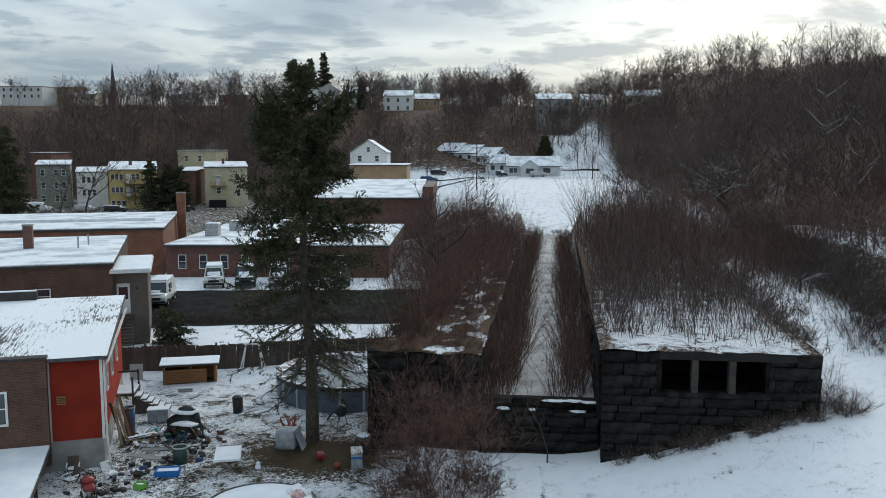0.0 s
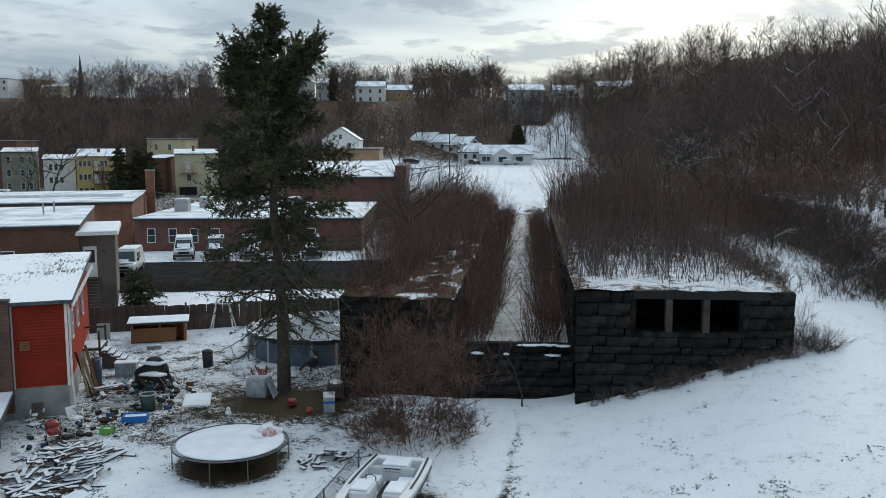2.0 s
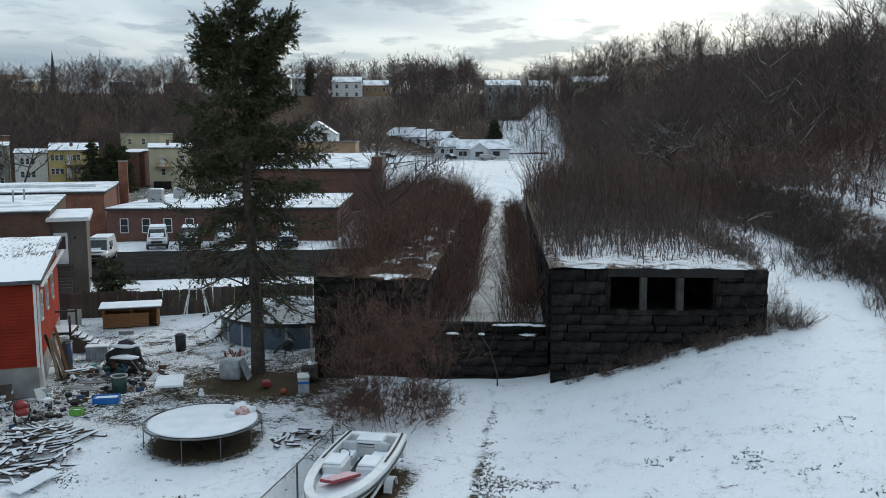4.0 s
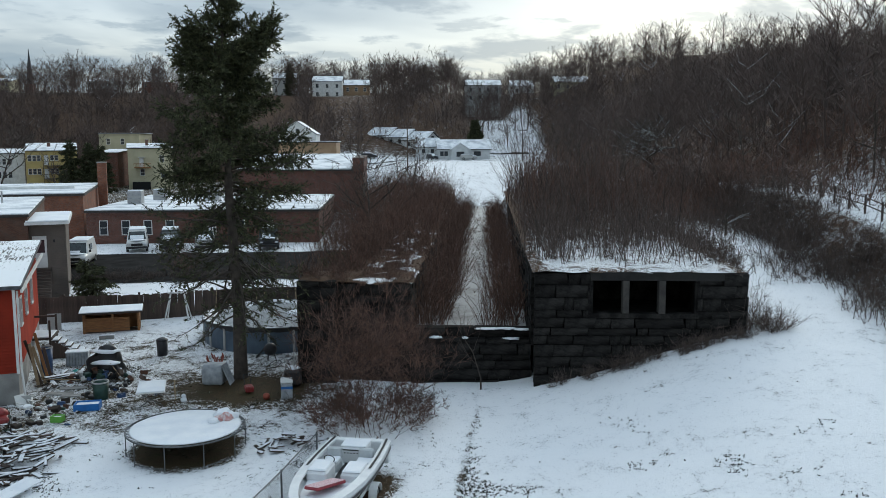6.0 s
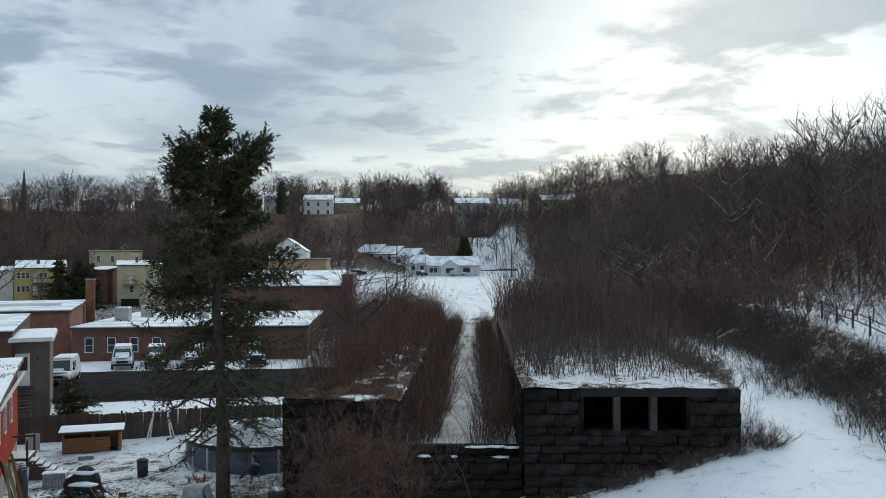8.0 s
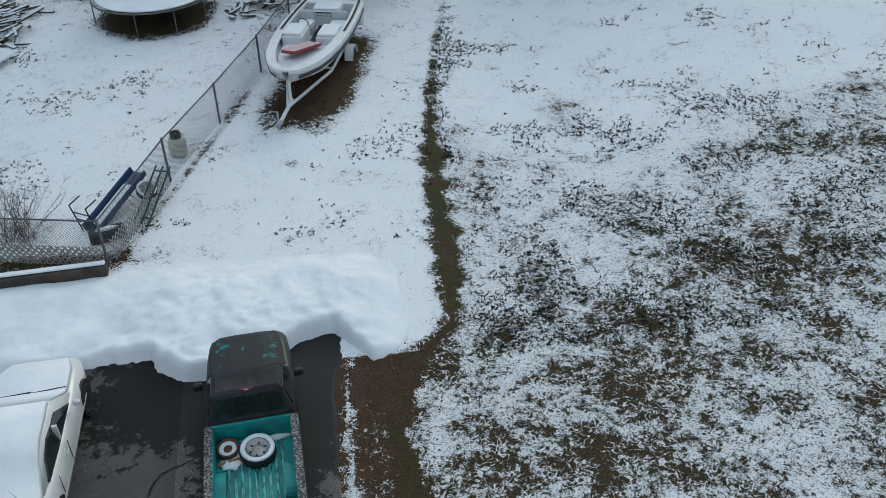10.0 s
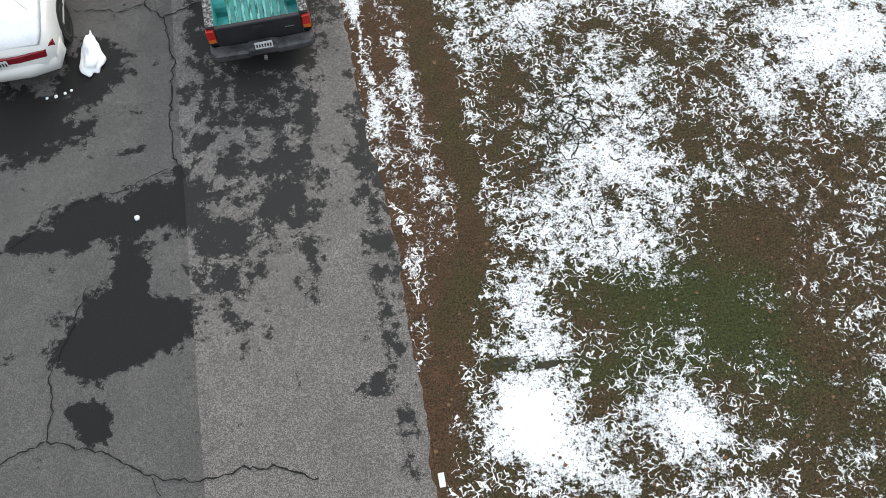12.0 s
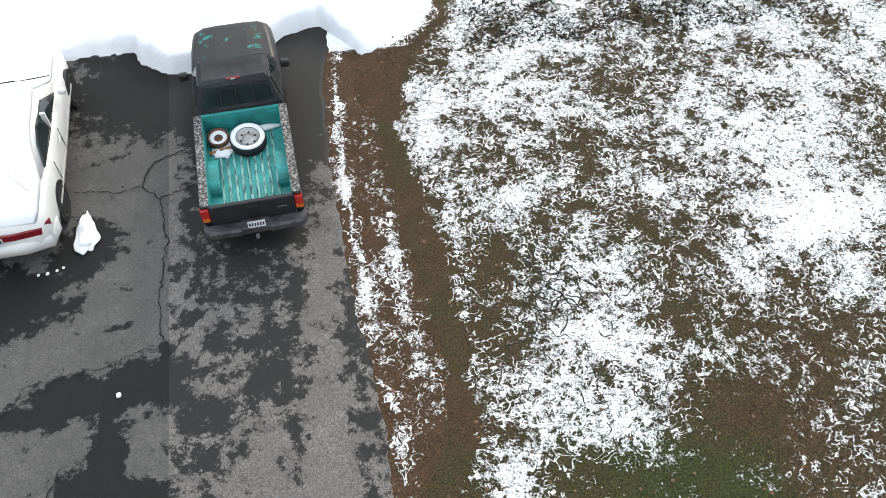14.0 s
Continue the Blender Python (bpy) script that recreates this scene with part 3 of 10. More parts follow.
def grow(st, p, d, length, r, level, fork, twigs, twig_len, lift=0.12, snow=None, sides=4, tw=0.012):
    """A limb that bends, tapers and forks."""
    rnd = st.rnd
    k = 4 if level > 1 else 3
    pts, radii = [p], [r]
    for i in range(k):
        d = (d + Vector((rnd.gauss(0, 0.16), rnd.gauss(0, 0.16), rnd.gauss(0, 0.10) + lift))).normalized()
        p = p + d * length / k
        pts.append(p)
        radii.append(r * (1 - 0.62 * (i + 1) / k))
    st.limb(pts, radii, sides if level > 1 else 3)
    if snow is not None and level <= 3 and abs(d.z) < 0.85:
        up = [q + Vector((0, 0, 0.75 * s)) for q, s in zip(pts, radii)]
        snow.limb(up, [max(0.5 * s, 0.008) for s in radii], 3)
    if level == 0:
        for _ in range(twigs):
            i = rnd.randrange(1, len(pts))
            t = (d + Vector((rnd.gauss(0, 0.7), rnd.gauss(0, 0.7), rnd.gauss(0.2, 0.5)))).normalized()
            st.twig(pts[i], pts[i] + t * twig_len * rnd.uniform(0.5, 1.3), tw)
        return
    for j in range(fork + (1 if level > 1 else 0)):
        i = rnd.randrange(max(1, k - 2), k + 1) if level > 1 else rnd.randrange(1, k + 1)
        side = Vector((rnd.gauss(0, 1), rnd.gauss(0, 1), rnd.gauss(0.1, 0.4))).normalized()
        nd = (d * rnd.uniform(0.5, 1.0) + side * rnd.uniform(0.55, 1.0)).normalized()
        grow(st, pts[i], nd, length * rnd.uniform(0.55, 0.8), radii[i] * rnd.uniform(0.55, 0.8), level - 1, fork, twigs, twig_len, lift, snow, sides, tw)


def bare_tree(seed, tall, levels=3, fork=3, twigs=7, thick=0.16, twig_len=0.9, lean=0.0, trunk=0.35, snow=None, tw=0.012, lift=0.12):
    st = Sticks(seed)
    d = Vector((st.rnd.gauss(lean, 0.06), st.rnd.gauss(0, 0.06), 1)).normalized()
    grow(st, Vector((0, 0, -0.3)), d, tall * trunk, thick, levels, fork, twigs, twig_len, lift, snow, 5, tw)
    return st.arrays()


def brush(seed, stems, radius, tall, twigs=10, thick=0.012, lean=0.35, tw=0.006, twig_len=0.5, flat=False, whole=True):
    """Many thin stems from the ground with short side twigs."""
    st = Sticks(seed)
    rnd = st.rnd
    for _ in range(stems):
        a, q = rnd.uniform(0, 6.283), radius * math.sqrt(rnd.random())
        p = Vector((q * math.cos(a), q * math.sin(a), -0.1))
        h = tall * rnd.uniform(0.5, 1.1)
        d = Vector((rnd.gauss(0, lean) + 0.3 * lean * math.cos(a), rnd.gauss(0, lean) + 0.3 * lean * math.sin(a), 1)).normalized()
        pts, radii = [p], [thick * rnd.uniform(0.7, 1.4)]
        for i in range(3):
            d = (d + Vector((rnd.gauss(0, 0.22), rnd.gauss(0, 0.22), 0.05))).normalized()
            p = p + d * h / 3
            pts.append(p)
            radii.append(radii[0] * (1 - 0.3 * (i + 1)))
        if flat:
            st.ribbon(pts, radii)
        else:
            st.limb(pts, radii, 3)
        for _ in range(twigs):
            i = rnd.randrange(0, 3)
            s = pts[i].lerp(pts[i + 1], rnd.random())
            t = (d * 0.6 + Vector((rnd.gauss(0, 0.75), rnd.gauss(0, 0.75), rnd.gauss(0.1, 0.45)))).normalized()
            st.twig(s, s + t * twig_len * rnd.uniform(0.4, 1.3), tw)
    return st.arrays() if whole else st.split()


# far woods on the hillsides, joined
def scatter(n, seed, x0, x1, y0, y1, keep):
    rnd = random.Random(seed)
    got = []
    while len(got) < n:
        x, y = rnd.uniform(x0, x1), rnd.uniform(y0, y1)
        if keep(x, y):
            got.append((x, y, rnd))
    return got


def far_tree(seed, snow=None):
    """A woodland tree of height one with a rounded, forking crown."""
    st = Sticks(seed)
    rnd = st.rnd
    d, p = Vector((rnd.gauss(0, 0.07), rnd.gauss(0, 0.07), 1)).normalized(), Vector((0, 0, -0.03))
    pts = [p]
    for i in range(6):
        d = (d + Vector((rnd.gauss(0, 0.11), rnd.gauss(0, 0.11), 0.05))).normalized()
        p = p + d * 0.15
        pts.append(p)
    st.limb(pts[::2], [0.0120 * (1 - i / 6.4) for i in range(0, 7, 2)], 3)
    low, wide, n = rnd.uniform(0.18, 0.42), rnd.uniform(0.24, 0.36), 15
    for i in range(n):
        w = (i + rnd.random()) / n
        u = low + (0.97 - low) * w * 0.92
        k = min(int(u * 6), 5)
        s = pts[k].lerp(pts[k + 1], u * 6 - k)
        a = i * 2.4 + rnd.gauss(0, 0.5)
        out = wide * (0.55 + 0.45 * math.sin(math.pi * min(1, 0.25 + w * 0.75))) * rnd.uniform(0.6, 1.2) * (1.0 - 0.45 * w)
        rise = out * rnd.uniform(0.5, 1.3) + 0.03
        e = s + Vector((math.cos(a) * out, math.sin(a) * out, rise))
        m = s.lerp(e, 0.5) + Vector((rnd.gauss(0, 0.015), rnd.gauss(0, 0.015), -0.12 * out))
        st.ribbon([s, m, e], [0.0062 * (1.25 - w), 0.0040 * (1.25 - w), 0.0012])
        if snow is not None and rise < out:
            lift = Vector((0, 0, 0.004))
            snow.limb([s + lift, m + lift, e + lift], [0.0028, 0.0022, 0.0008], 3)
        n_ = (e - m).normalized()
        for _ in range(3):
            q = s.lerp(m, rnd.uniform(0.4, 1.0)) if rnd.random() < 0.4 else m.lerp(e, rnd.random())
            t = (n_ + Vector((rnd.gauss(0, 0.6), rnd.gauss(0, 0.6), rnd.gauss(0.15, 0.35)))).normalized()
            f = q + t * rnd.uniform(0.07, 0.16)
            st.twig(q, f, 0.0036)
            for _ in range(4):
                g = q.lerp(f, rnd.uniform(0.3, 1.0))
                h = (t + Vector((rnd.gauss(0, 0.5), rnd.gauss(0, 0.5), rnd.gauss(0.15, 0.35)))).normalized()
                st.twig(g, g + h * rnd.uniform(0.04, 0.11), 0.0022)
    return st.arrays()


def far_snow(seed):
    """The same tree's upper sides, as thin lines of snow."""
    out = Sticks(seed)
    far_tree(seed, out)
    return out.arrays()


SNOW_KINDS = [far_snow(100 + i) for i in range(10)]


FAR_KINDS = [far_tree(100 + i) for i in range(10)]


def woods(name, label, n, seed, x0, x1, y0, y1, keep, low, high, material_, wide=1.0, snowy=0.0):
    rnd = random.Random(seed + 7)
    out, white = [], []
    for x, y, r in scatter(n, seed, x0, x1, y0, y1, keep):
        s, kind, turn = rnd.uniform(low, high), rnd.randrange(10), rnd.uniform(0, 6.28)
        z = float(height(x, y))
        out.append(placed(FAR_KINDS[kind], x, y, z, turn, s * wide, s))
        if rnd.random() < snowy:
            white.append(placed(SNOW_KINDS[kind], x, y, z, turn, s * wide, s))
    if white:
        tagged(new("branch_snow", tri_mesh("branch_snow", *gather(white), SNOW)), "thin snow lying along the branches of the woods", "snow", kind="stuff")
    v, f = gather(out)
    return tagged(new(name, tri_mesh(name, v, f, material_)), label, "woods", kind="stuff")


def right_hill(x, y):
    return x > 31 + 0.06 * y + 3 * math.sin(y * 0.11) and x < 52 + 0.50 * y and not (x < 56 and y > 248) and (x > 39 or y < 86 or y > 104)


def before_house(x, y):
    """Open ground on the slope in front of the hill houses."""
    for x0, x1, far, deep in ((-224, -190, 420, 125), (-190, -174, 430, 90), (-66, -36, 340, 75), (-30, -6, 338, 60)):
        if far - deep < y < far + 14 and x0 / far < x / y < x1 / far:
            return True
    return False


def open_slope(x, y):
    return 26 < x < 52 and y < 308 and math.sin(x * 7.1 + y * 3.3) + 0.9 * math.sin(x * 0.33 + y * 0.17) < -0.1


def back_hill(x, y):
    street = -8 < x < 33 and y < 276
    return not open_slope(x, y) and not street and not before_house(x, y) and y > 258 + 0.02 * abs(x)


def left_hill(x, y):
    return y > 226 + 0.05 * abs(x + 100) and not before_house(x, y)


woods("hillside_woods", "dense bare brown woods on a steep snowy hillside", 950, 1, 31, 200, 50, 300, right_hill, 8, 16, WOODS, 1.0, 0.03)
woods("distant_woods", "far bare grey-brown woods along the ridge", 900, 2, -40, 260, 258, 460, back_hill, 8, 17, WOODS, 1.0, 0.05)
woods("distant_woods", "bare woods rising behind the bungalows", 200, 4, -24, 66, 263, 330, lambda x, y: not open_slope(x, y) and not before_house(x, y) and (y > 276 or not -8 < x < 33), 8, 15, WOODS, 1.0)
woods("distant_woods", "far bare woods on the slope below the town", 1000, 3, -240, -15, 226, 352, left_hill, 7, 14, WOODS, 1.1, 0.05)
woods("distant_woods", "tall bare trees standing along the far skyline", 480, 5, -280, 120, 335, 430, lambda x, y: not before_house(x, y), 8, 18, WOODS, 1.1, 0.05)


def thicket(seed):
    """Low undergrowth of height one."""
    return brush(seed, 8, 0.55, 1.0, 6, 0.010, 0.14, 0.008, 0.30, True)


LOW_KINDS = [thicket(300 + i) for i in range(6)]


def undergrowth(name, label, n, seed, x0, x1, y0, y1, keep, low, high, material_):
    rnd = random.Random(seed + 7)
    out = []
    for x, y, r in scatter(n, seed, x0, x1, y0, y1, keep):
        s = rnd.uniform(low, high)
        out.append(placed(LOW_KINDS[rnd.randrange(6)], x, y, float(height(x, y)), rnd.uniform(0, 6.28), s * 1.3, s))
    v, f = gather(out)
    return tagged(new(name, tri_mesh(name, v, f, material_)), label, "undergrowth", kind="stuff")


undergrowth("undergrowth", "tangled brown undergrowth beneath the hillside trees", 1300, 11, 24, 150, 50, 240, lambda x, y: right_hill(x + 5, y) or (22 < x < 40 and 66 < y < 120), 2.0, 4.5, WOODS)
undergrowth("undergrowth", "russet brushwood on the lower hillside", 440, 13, 29, 66, 52, 150, lambda x, y: x > 29 + 0.03 * y, 2.0, 4.2, RED_TWIG)
undergrowth("undergrowth", "dark undergrowth on the far slopes", 2000, 12, -240, 170, 225, 360, lambda x, y: left_hill(x, y) if x < -20 else back_hill(x, y), 2.5, 5.5, WOODS)


def tree_thing(name, label, x, y, piece, material_, snow_piece=None, z=None, turn=0.0, group="bare trees"):
    t = thing(name, label, "tree", group, pose(x, y, float(height(x, y)) if z is None else z, 0, 0, turn))
    v, f = piece
    part("crown", tri_mesh("crown", v, f, material_), None, t)
    if snow_piece is not None:
        part("snow", tri_mesh("snow", *snow_piece, SNOW), None, t, "thin line of snow along the branches")
    return t


def snowy_tree(name, label, x, y, seed, tall, levels=3, fork=3, z=None, thick=0.2, **k):
    snow = Sticks(seed)
    piece = bare_tree(seed, tall, levels, fork, thick=thick, snow=snow, **k)
    return tree_thing(name, label, x, y, piece, BARK, snow.arrays() if snow.n else None, z)


# the evergreen in the yard
def evergreen(name, label, x, y, tall, half, first, seed, limbs=95, needles=520, bump=None, group="evergreens", size=0.3, shape=0.75):
    z0 = float(height(x, y)) - 0.1
    t = thing(name, label, "evergreen tree", group, pose(x, y, z0))
    rnd = random.Random(seed)
    st = Sticks(seed)
    lean = Vector((-0.035, 0.01, 1))
    pts = [lean * (tall * i / 8) + Vector((rnd.gauss(0, 0.05), rnd.gauss(0, 0.05), 0)) for i in range(9)]
    st.limb(pts, [0.019 * tall * (1 - i / 8.3) + 0.02 for i in range(9)], 8)
    v, f = st.arrays()
    part("trunk", tri_mesh("trunk", v, f, BARK), None, t, "straight dark tapering trunk")
    limbs_, leaf = Sticks(seed + 1), Sticks(seed + 2)
    for i in range(limbs):
        u = (i + rnd.random()) / limbs
        zf = first + (1 - first) * u
        base = lean * (tall * zf)
        reach = half * ((1 - u) ** shape * 0.92 + 0.10) * rnd.choice((0.6, 0.8, 0.9, 1.0, 1.1, 1.2)) * rnd.uniform(0.85, 1.1)
        if u < 0.22:
            reach *= 0.7 + u * 1.3
        a = i * 2.399 + rnd.gauss(0, 0.35)
        if bump and bump[0] < zf < bump[1]:
            a, reach = rnd.choice((0.1, 3.0)) + rnd.gauss(0, 0.4), half * rnd.uniform(0.5, 0.78)
        d = Vector((math.cos(a), math.sin(a), rnd.gauss(0.25 if u > 0.7 else -0.05, 0.16)))
        p, line, rad = base, [base], [0.008 * tall * (1 - u) * 0.35 + 0.012]
        for k in range(5):
            d = (d + Vector((rnd.gauss(0, 0.09), rnd.gauss(0, 0.09), -0.10 if k < 3 else 0.12))).normalized()
            p = p + d * reach / 5
            line.append(p)
            rad.append(rad[0] * (1 - 0.18 * (k + 1)))
        limbs_.limb(line, rad, 3)
        count = int(needles * reach / half * (0.35 if u < 0.16 else 1.0))
        for _ in range(max(2, count // 12)):
            w = rnd.random() ** 0.7
            k = min(int(w * 5), 4)
            s = line[k].lerp(line[k + 1], rnd.random())
            side = Vector((-d.y, d.x, 0)) * rnd.choice((-1, 1)) * rnd.uniform(0.3, 1.0)
            bd = (side + d * rnd.uniform(0.2, 0.9) + Vector((0, 0, rnd.uniform(-0.55, 0.05)))).normalized()
            bl = min(reach, 1.6) * rnd.uniform(0.25, 0.55)
            e = s + bd * bl
            limbs_.twig(s, e, 0.012)
            for _ in range(12):
                q = s.lerp(e, rnd.uniform(0.1, 1.05))
                nd = (bd * 0.8 + Vector((rnd.gauss(0, 0.5), rnd.gauss(0, 0.5), rnd.gauss(-0.25, 0.4)))).normalized()
                leaf.twig(q, q + nd * size * rnd.uniform(0.6, 1.4), size * 0.15)
    part("limb_wood", tri_mesh("limb_wood", *limbs_.arrays(), BARK), None, t)
    part("needles", tri_mesh("needles", *leaf.arrays(), NEEDLES), None, t, "dark green drooping needle sprays")
    return t


def spruce():
    """An old feathery spruce: dense middle, side tufts near the top, sparse drooping limbs low down."""
    x, y, tall = -7.25, 43.6, 19.4
    t = thing("spruce", "tall dark green spruce with sparse drooping lower limbs", "evergreen tree", "evergreens", pose(x, y, float(height(x, y)) - 0.1))
    rnd = random.Random(12)
    lean = Vector((-0.035, 0.01, 1))
    st = Sticks(12)
    pts = [lean * (tall * i / 10) + Vector((rnd.gauss(0, 0.06), rnd.gauss(0, 0.06), 0)) for i in range(11)]
    st.limb(pts, [0.34 * (1 - i / 10.3) + 0.025 for i in range(11)], 9)
    part("trunk", tri_mesh("trunk", *st.arrays(), BARK), None, t, "straight dark tapering trunk")
    limbs_, leaf = Sticks(13), Sticks(14)

    def bough(h, a, reach, rise, sag, thick):
        h += rnd.gauss(0, 0.12)
        d = Vector((math.cos(a), math.sin(a), rise)).normalized()
        p = lean * h
        line, rad = [p], [0.012 + 0.014 * reach]
        for k in range(6):
            d = (d + Vector((rnd.gauss(0, 0.10), rnd.gauss(0, 0.10), -sag if k < 3 else 0.10))).normalized()
            p = p + d * reach / 6
            line.append(p)
            rad.append(rad[0] * (1 - 0.15 * (k + 1)))
        limbs_.limb(line, rad, 3)
        for _ in range(int(26 * reach * (0.35 + 0.65 * thick)) + 3):
            w = 0.12 + 0.88 * rnd.random() ** 0.8
            k = min(int(w * 6), 5)
            s = line[k].lerp(line[k + 1], rnd.random())
            out = (line[k + 1] - line[k]).normalized()
            side = Vector((-out.y, out.x, 0)) * rnd.choice((-1, 1)) * rnd.uniform(0.2, 1.0)
            bd = (side + out * rnd.uniform(0.3, 1.0) + Vector((0, 0, rnd.uniform(-1.1, 0.75)))).normalized()
            e = s + bd * rnd.uniform(0.25, 0.80) * (0.5 + 0.2 * reach)
            limbs_.twig(s, e, 0.010)
            if rnd.random() > thick:
                continue
            for _ in range(13):
                q = s.lerp(e, rnd.uniform(0.15, 1.05))
                nd = (bd * 0.7 + Vector((rnd.gauss(0, 0.6), rnd.gauss(0, 0.6), rnd.gauss(0.05, 0.55)))).normalized()
                leaf.twig(q, q + nd * rnd.uniform(0.10, 0.26), 0.030)

    hs = [3.2, 5.0, 6.5, 8.0, 9.5, 11, 12.5, 13.8, 15.0, 15.9, 16.6, 17.5, 18.4, 19.4]
    reaches = [3.2, 3.7, 3.9, 3.9, 3.6, 3.2, 2.8, 2.3, 1.7, 1.2, 0.85, 0.85, 0.75, 0.3]
    full = [0.08, 0.14, 0.24, 0.42, 0.68, 0.88, 1, 1, 1, 1, 1, 1, 1, 1]
    for i in range(165):
        h = 3.6 + 15.6 * ((i + rnd.random()) / 165) ** 0.90
        r = float(np.interp(h, hs, reaches)) * rnd.choice((0.5, 0.7, 0.9, 1.0, 1.1, 1.25))
        bough(h, rnd.uniform(0, 6.283), r, rnd.gauss(0.45 if h > 13 else 0.08, 0.28), 0.10 + 0.07 * (h < 9), float(np.interp(h, hs, full)))
    # the arms that stand out near the top, to both sides, with sky between them and the leader
    for a0, h0, h1, r0, lift, n in ((3.05, 14.9, 16.8, 2.3, 0.45, 15), (0.05, 14.6, 15.6, 3.1, 0.75, 13)):
        for _ in range(n):
            bough(rnd.uniform(h0, h1), a0 + rnd.gauss(0, 0.22), r0 * rnd.uniform(0.7, 1.08), lift + rnd.gauss(0, 0.12), 0.0, 1.0)
    # long limbs that hang low, thinly clothed
    for _ in range(16):
        bough(rnd.uniform(3.4, 6.5), rnd.uniform(0, 6.283), rnd.uniform(3.0, 4.4), -0.05, 0.22, 0.22)
    part("limb_wood", tri_mesh("limb_wood", *limbs_.arrays(), BARK), None, t)
    part("needles", tri_mesh("needles", *leaf.arrays(), NEEDLES), None, t, "dark green drooping needle sprays")


spruce()

# ---- old stone canal lock ----
POST_STONE = material("post_stone", (0.060, 0.053, 0.047), (0.028, 0.025, 0.023), 2.0, 0.9, bump=0.5)
LOCK_CONCRETE = material("blackened_concrete", (0.024, 0.022, 0.020), (0.010, 0.0095, 0.009), 1.5, 0.95, bump=0.5)
CANAL_ICE = material("canal_ice", (0.50, 0.49, 0.48), (0.27, 0.25, 0.235), 0.45, 0.75, bump=0.2, fine=5, spread=(0.30, 0.60), spec=0.12)
LOCK = pose(6.9, 39.95, 0, 0, 0, -6.2)


def block_mesh(seed):
    """A rough squared stone, one metre along each side, its middle at the origin."""
    bm = bmesh.new()
    bmesh.ops.create_cube(bm, size=1.0)
    bmesh.ops.bevel(bm, geom=bm.edges[:], offset=0.035, segments=1, affect="EDGES")
    rnd = random.Random(seed)
    for v in bm.verts:
        v.co += Vector((rnd.gauss(0, 0.016), rnd.gauss(0, 0.035), rnd.gauss(0, 0.02)))
    return mesh_of(bm, "stone", STONE)


BLOCKS = [block_mesh(i) for i in range(5)]


def masonry(parent, u0, u1, z0, z1, v, course, long, seed, holes=(), depth=0.5, along="u", foot=None, name="stone"):
    """Courses of rough blocks; along u (a front face at v) or along v (a side face at u = v)."""
    rnd = random.Random(seed)
    z = z0
    while z < z1 - 0.05:
        h = min(course * rnd.uniform(0.6, 1.3), z1 - z)
        if z1 - z - h < 0.2:
            h = z1 - z
        a = u0 - rnd.uniform(0, 0.4) * long
        while a < u1:
            b = a + long * rnd.choice((0.4, 0.6, 0.8, 1.0, 1.3, 1.7)) * rnd.uniform(0.85, 1.15)
            if u1 - b < 0.35:
                b = u1
            p, q = max(a, u0), min(b, u1)
            a = b
            if q - p < 0.1:
                continue
            spans = [(p, q)]
            for hu0, hu1, hz0, hz1 in holes:
                if z + h > hz0 + 0.12 and z < hz1 - 0.12:
                    spans = [(s, e) for p_, q_ in spans for s, e in ((p_, min(q_, hu0)), (max(p_, hu1), q_)) if e - s > 0.08]
            for s, e in spans:
                if foot is not None and z + h < foot((s + e) / 2) - 0.3:
                    continue
                ob = new(name, BLOCKS[rnd.randrange(5)])
                ob.parent = parent
                out = rnd.uniform(-0.05, 0.06)
                if along == "u":
                    ob.matrix_local = Matrix.Translation(((s + e) / 2, v + depth / 2 - out, z + h / 2)) @ Matrix.Diagonal((e - s - 0.015, depth, h - 0.012, 1))
                else:
                    ob.matrix_local = Matrix.Translation((v + depth / 2 - out, (s + e) / 2, z + h / 2)) @ Matrix.Diagonal((depth, e - s - 0.015, h - 0.012, 1))
        z += h


def lock_foot(u):
    p = LOCK @ Vector((u, 0, 0))
    return float(height(p.x, p.y))


def snow_top(name, label, parent, u0, u1, v0, v1, z, cover, seed, step=0.35, slope=0.0):
    """An uneven cap of soil, brush litter and snow; cover(u, v) says how much snow lies."""
    us, vs = np.arange(u0, u1 + 1e-6, step), np.concatenate([np.arange(v0, min(v0 + 14, v1), step), np.arange(min(v0 + 14, v1), v1 + 1e-6, step * 3)])
    rnd = random.Random(seed)
    verts, cov = [], []
    for b in vs:
        for a in us:
            e = min(a - u0, u1 - a, b - v0)
            verts.append((a + (rnd.uniform(-0.1, 0.1) if e > 0 else 0), b + rnd.uniform(-0.1, 0.1), z + slope * (b - v0) + 0.12 * noise.noise((a * 0.8, b * 0.8, seed)) + (0.10 if e > 0.3 else 0.0)))
            cov.append(cover(a, b))
    k = len(us)
    faces = [(j * k + i, j * k + i + 1, (j + 1) * k + i + 1, (j + 1) * k + i) for j in range(len(vs) - 1) for i in range(k - 1)]
    me = raw_mesh(name, verts, faces, SNOWY, True)
    me.attributes.new("cover", "FLOAT", "POINT").data.foreach_set("value", cov)
    me.attributes.new("soil", "FLOAT", "POINT").data.foreach_set("value", [1.0] * len(cov))
    return part(name, me, None, parent, label)




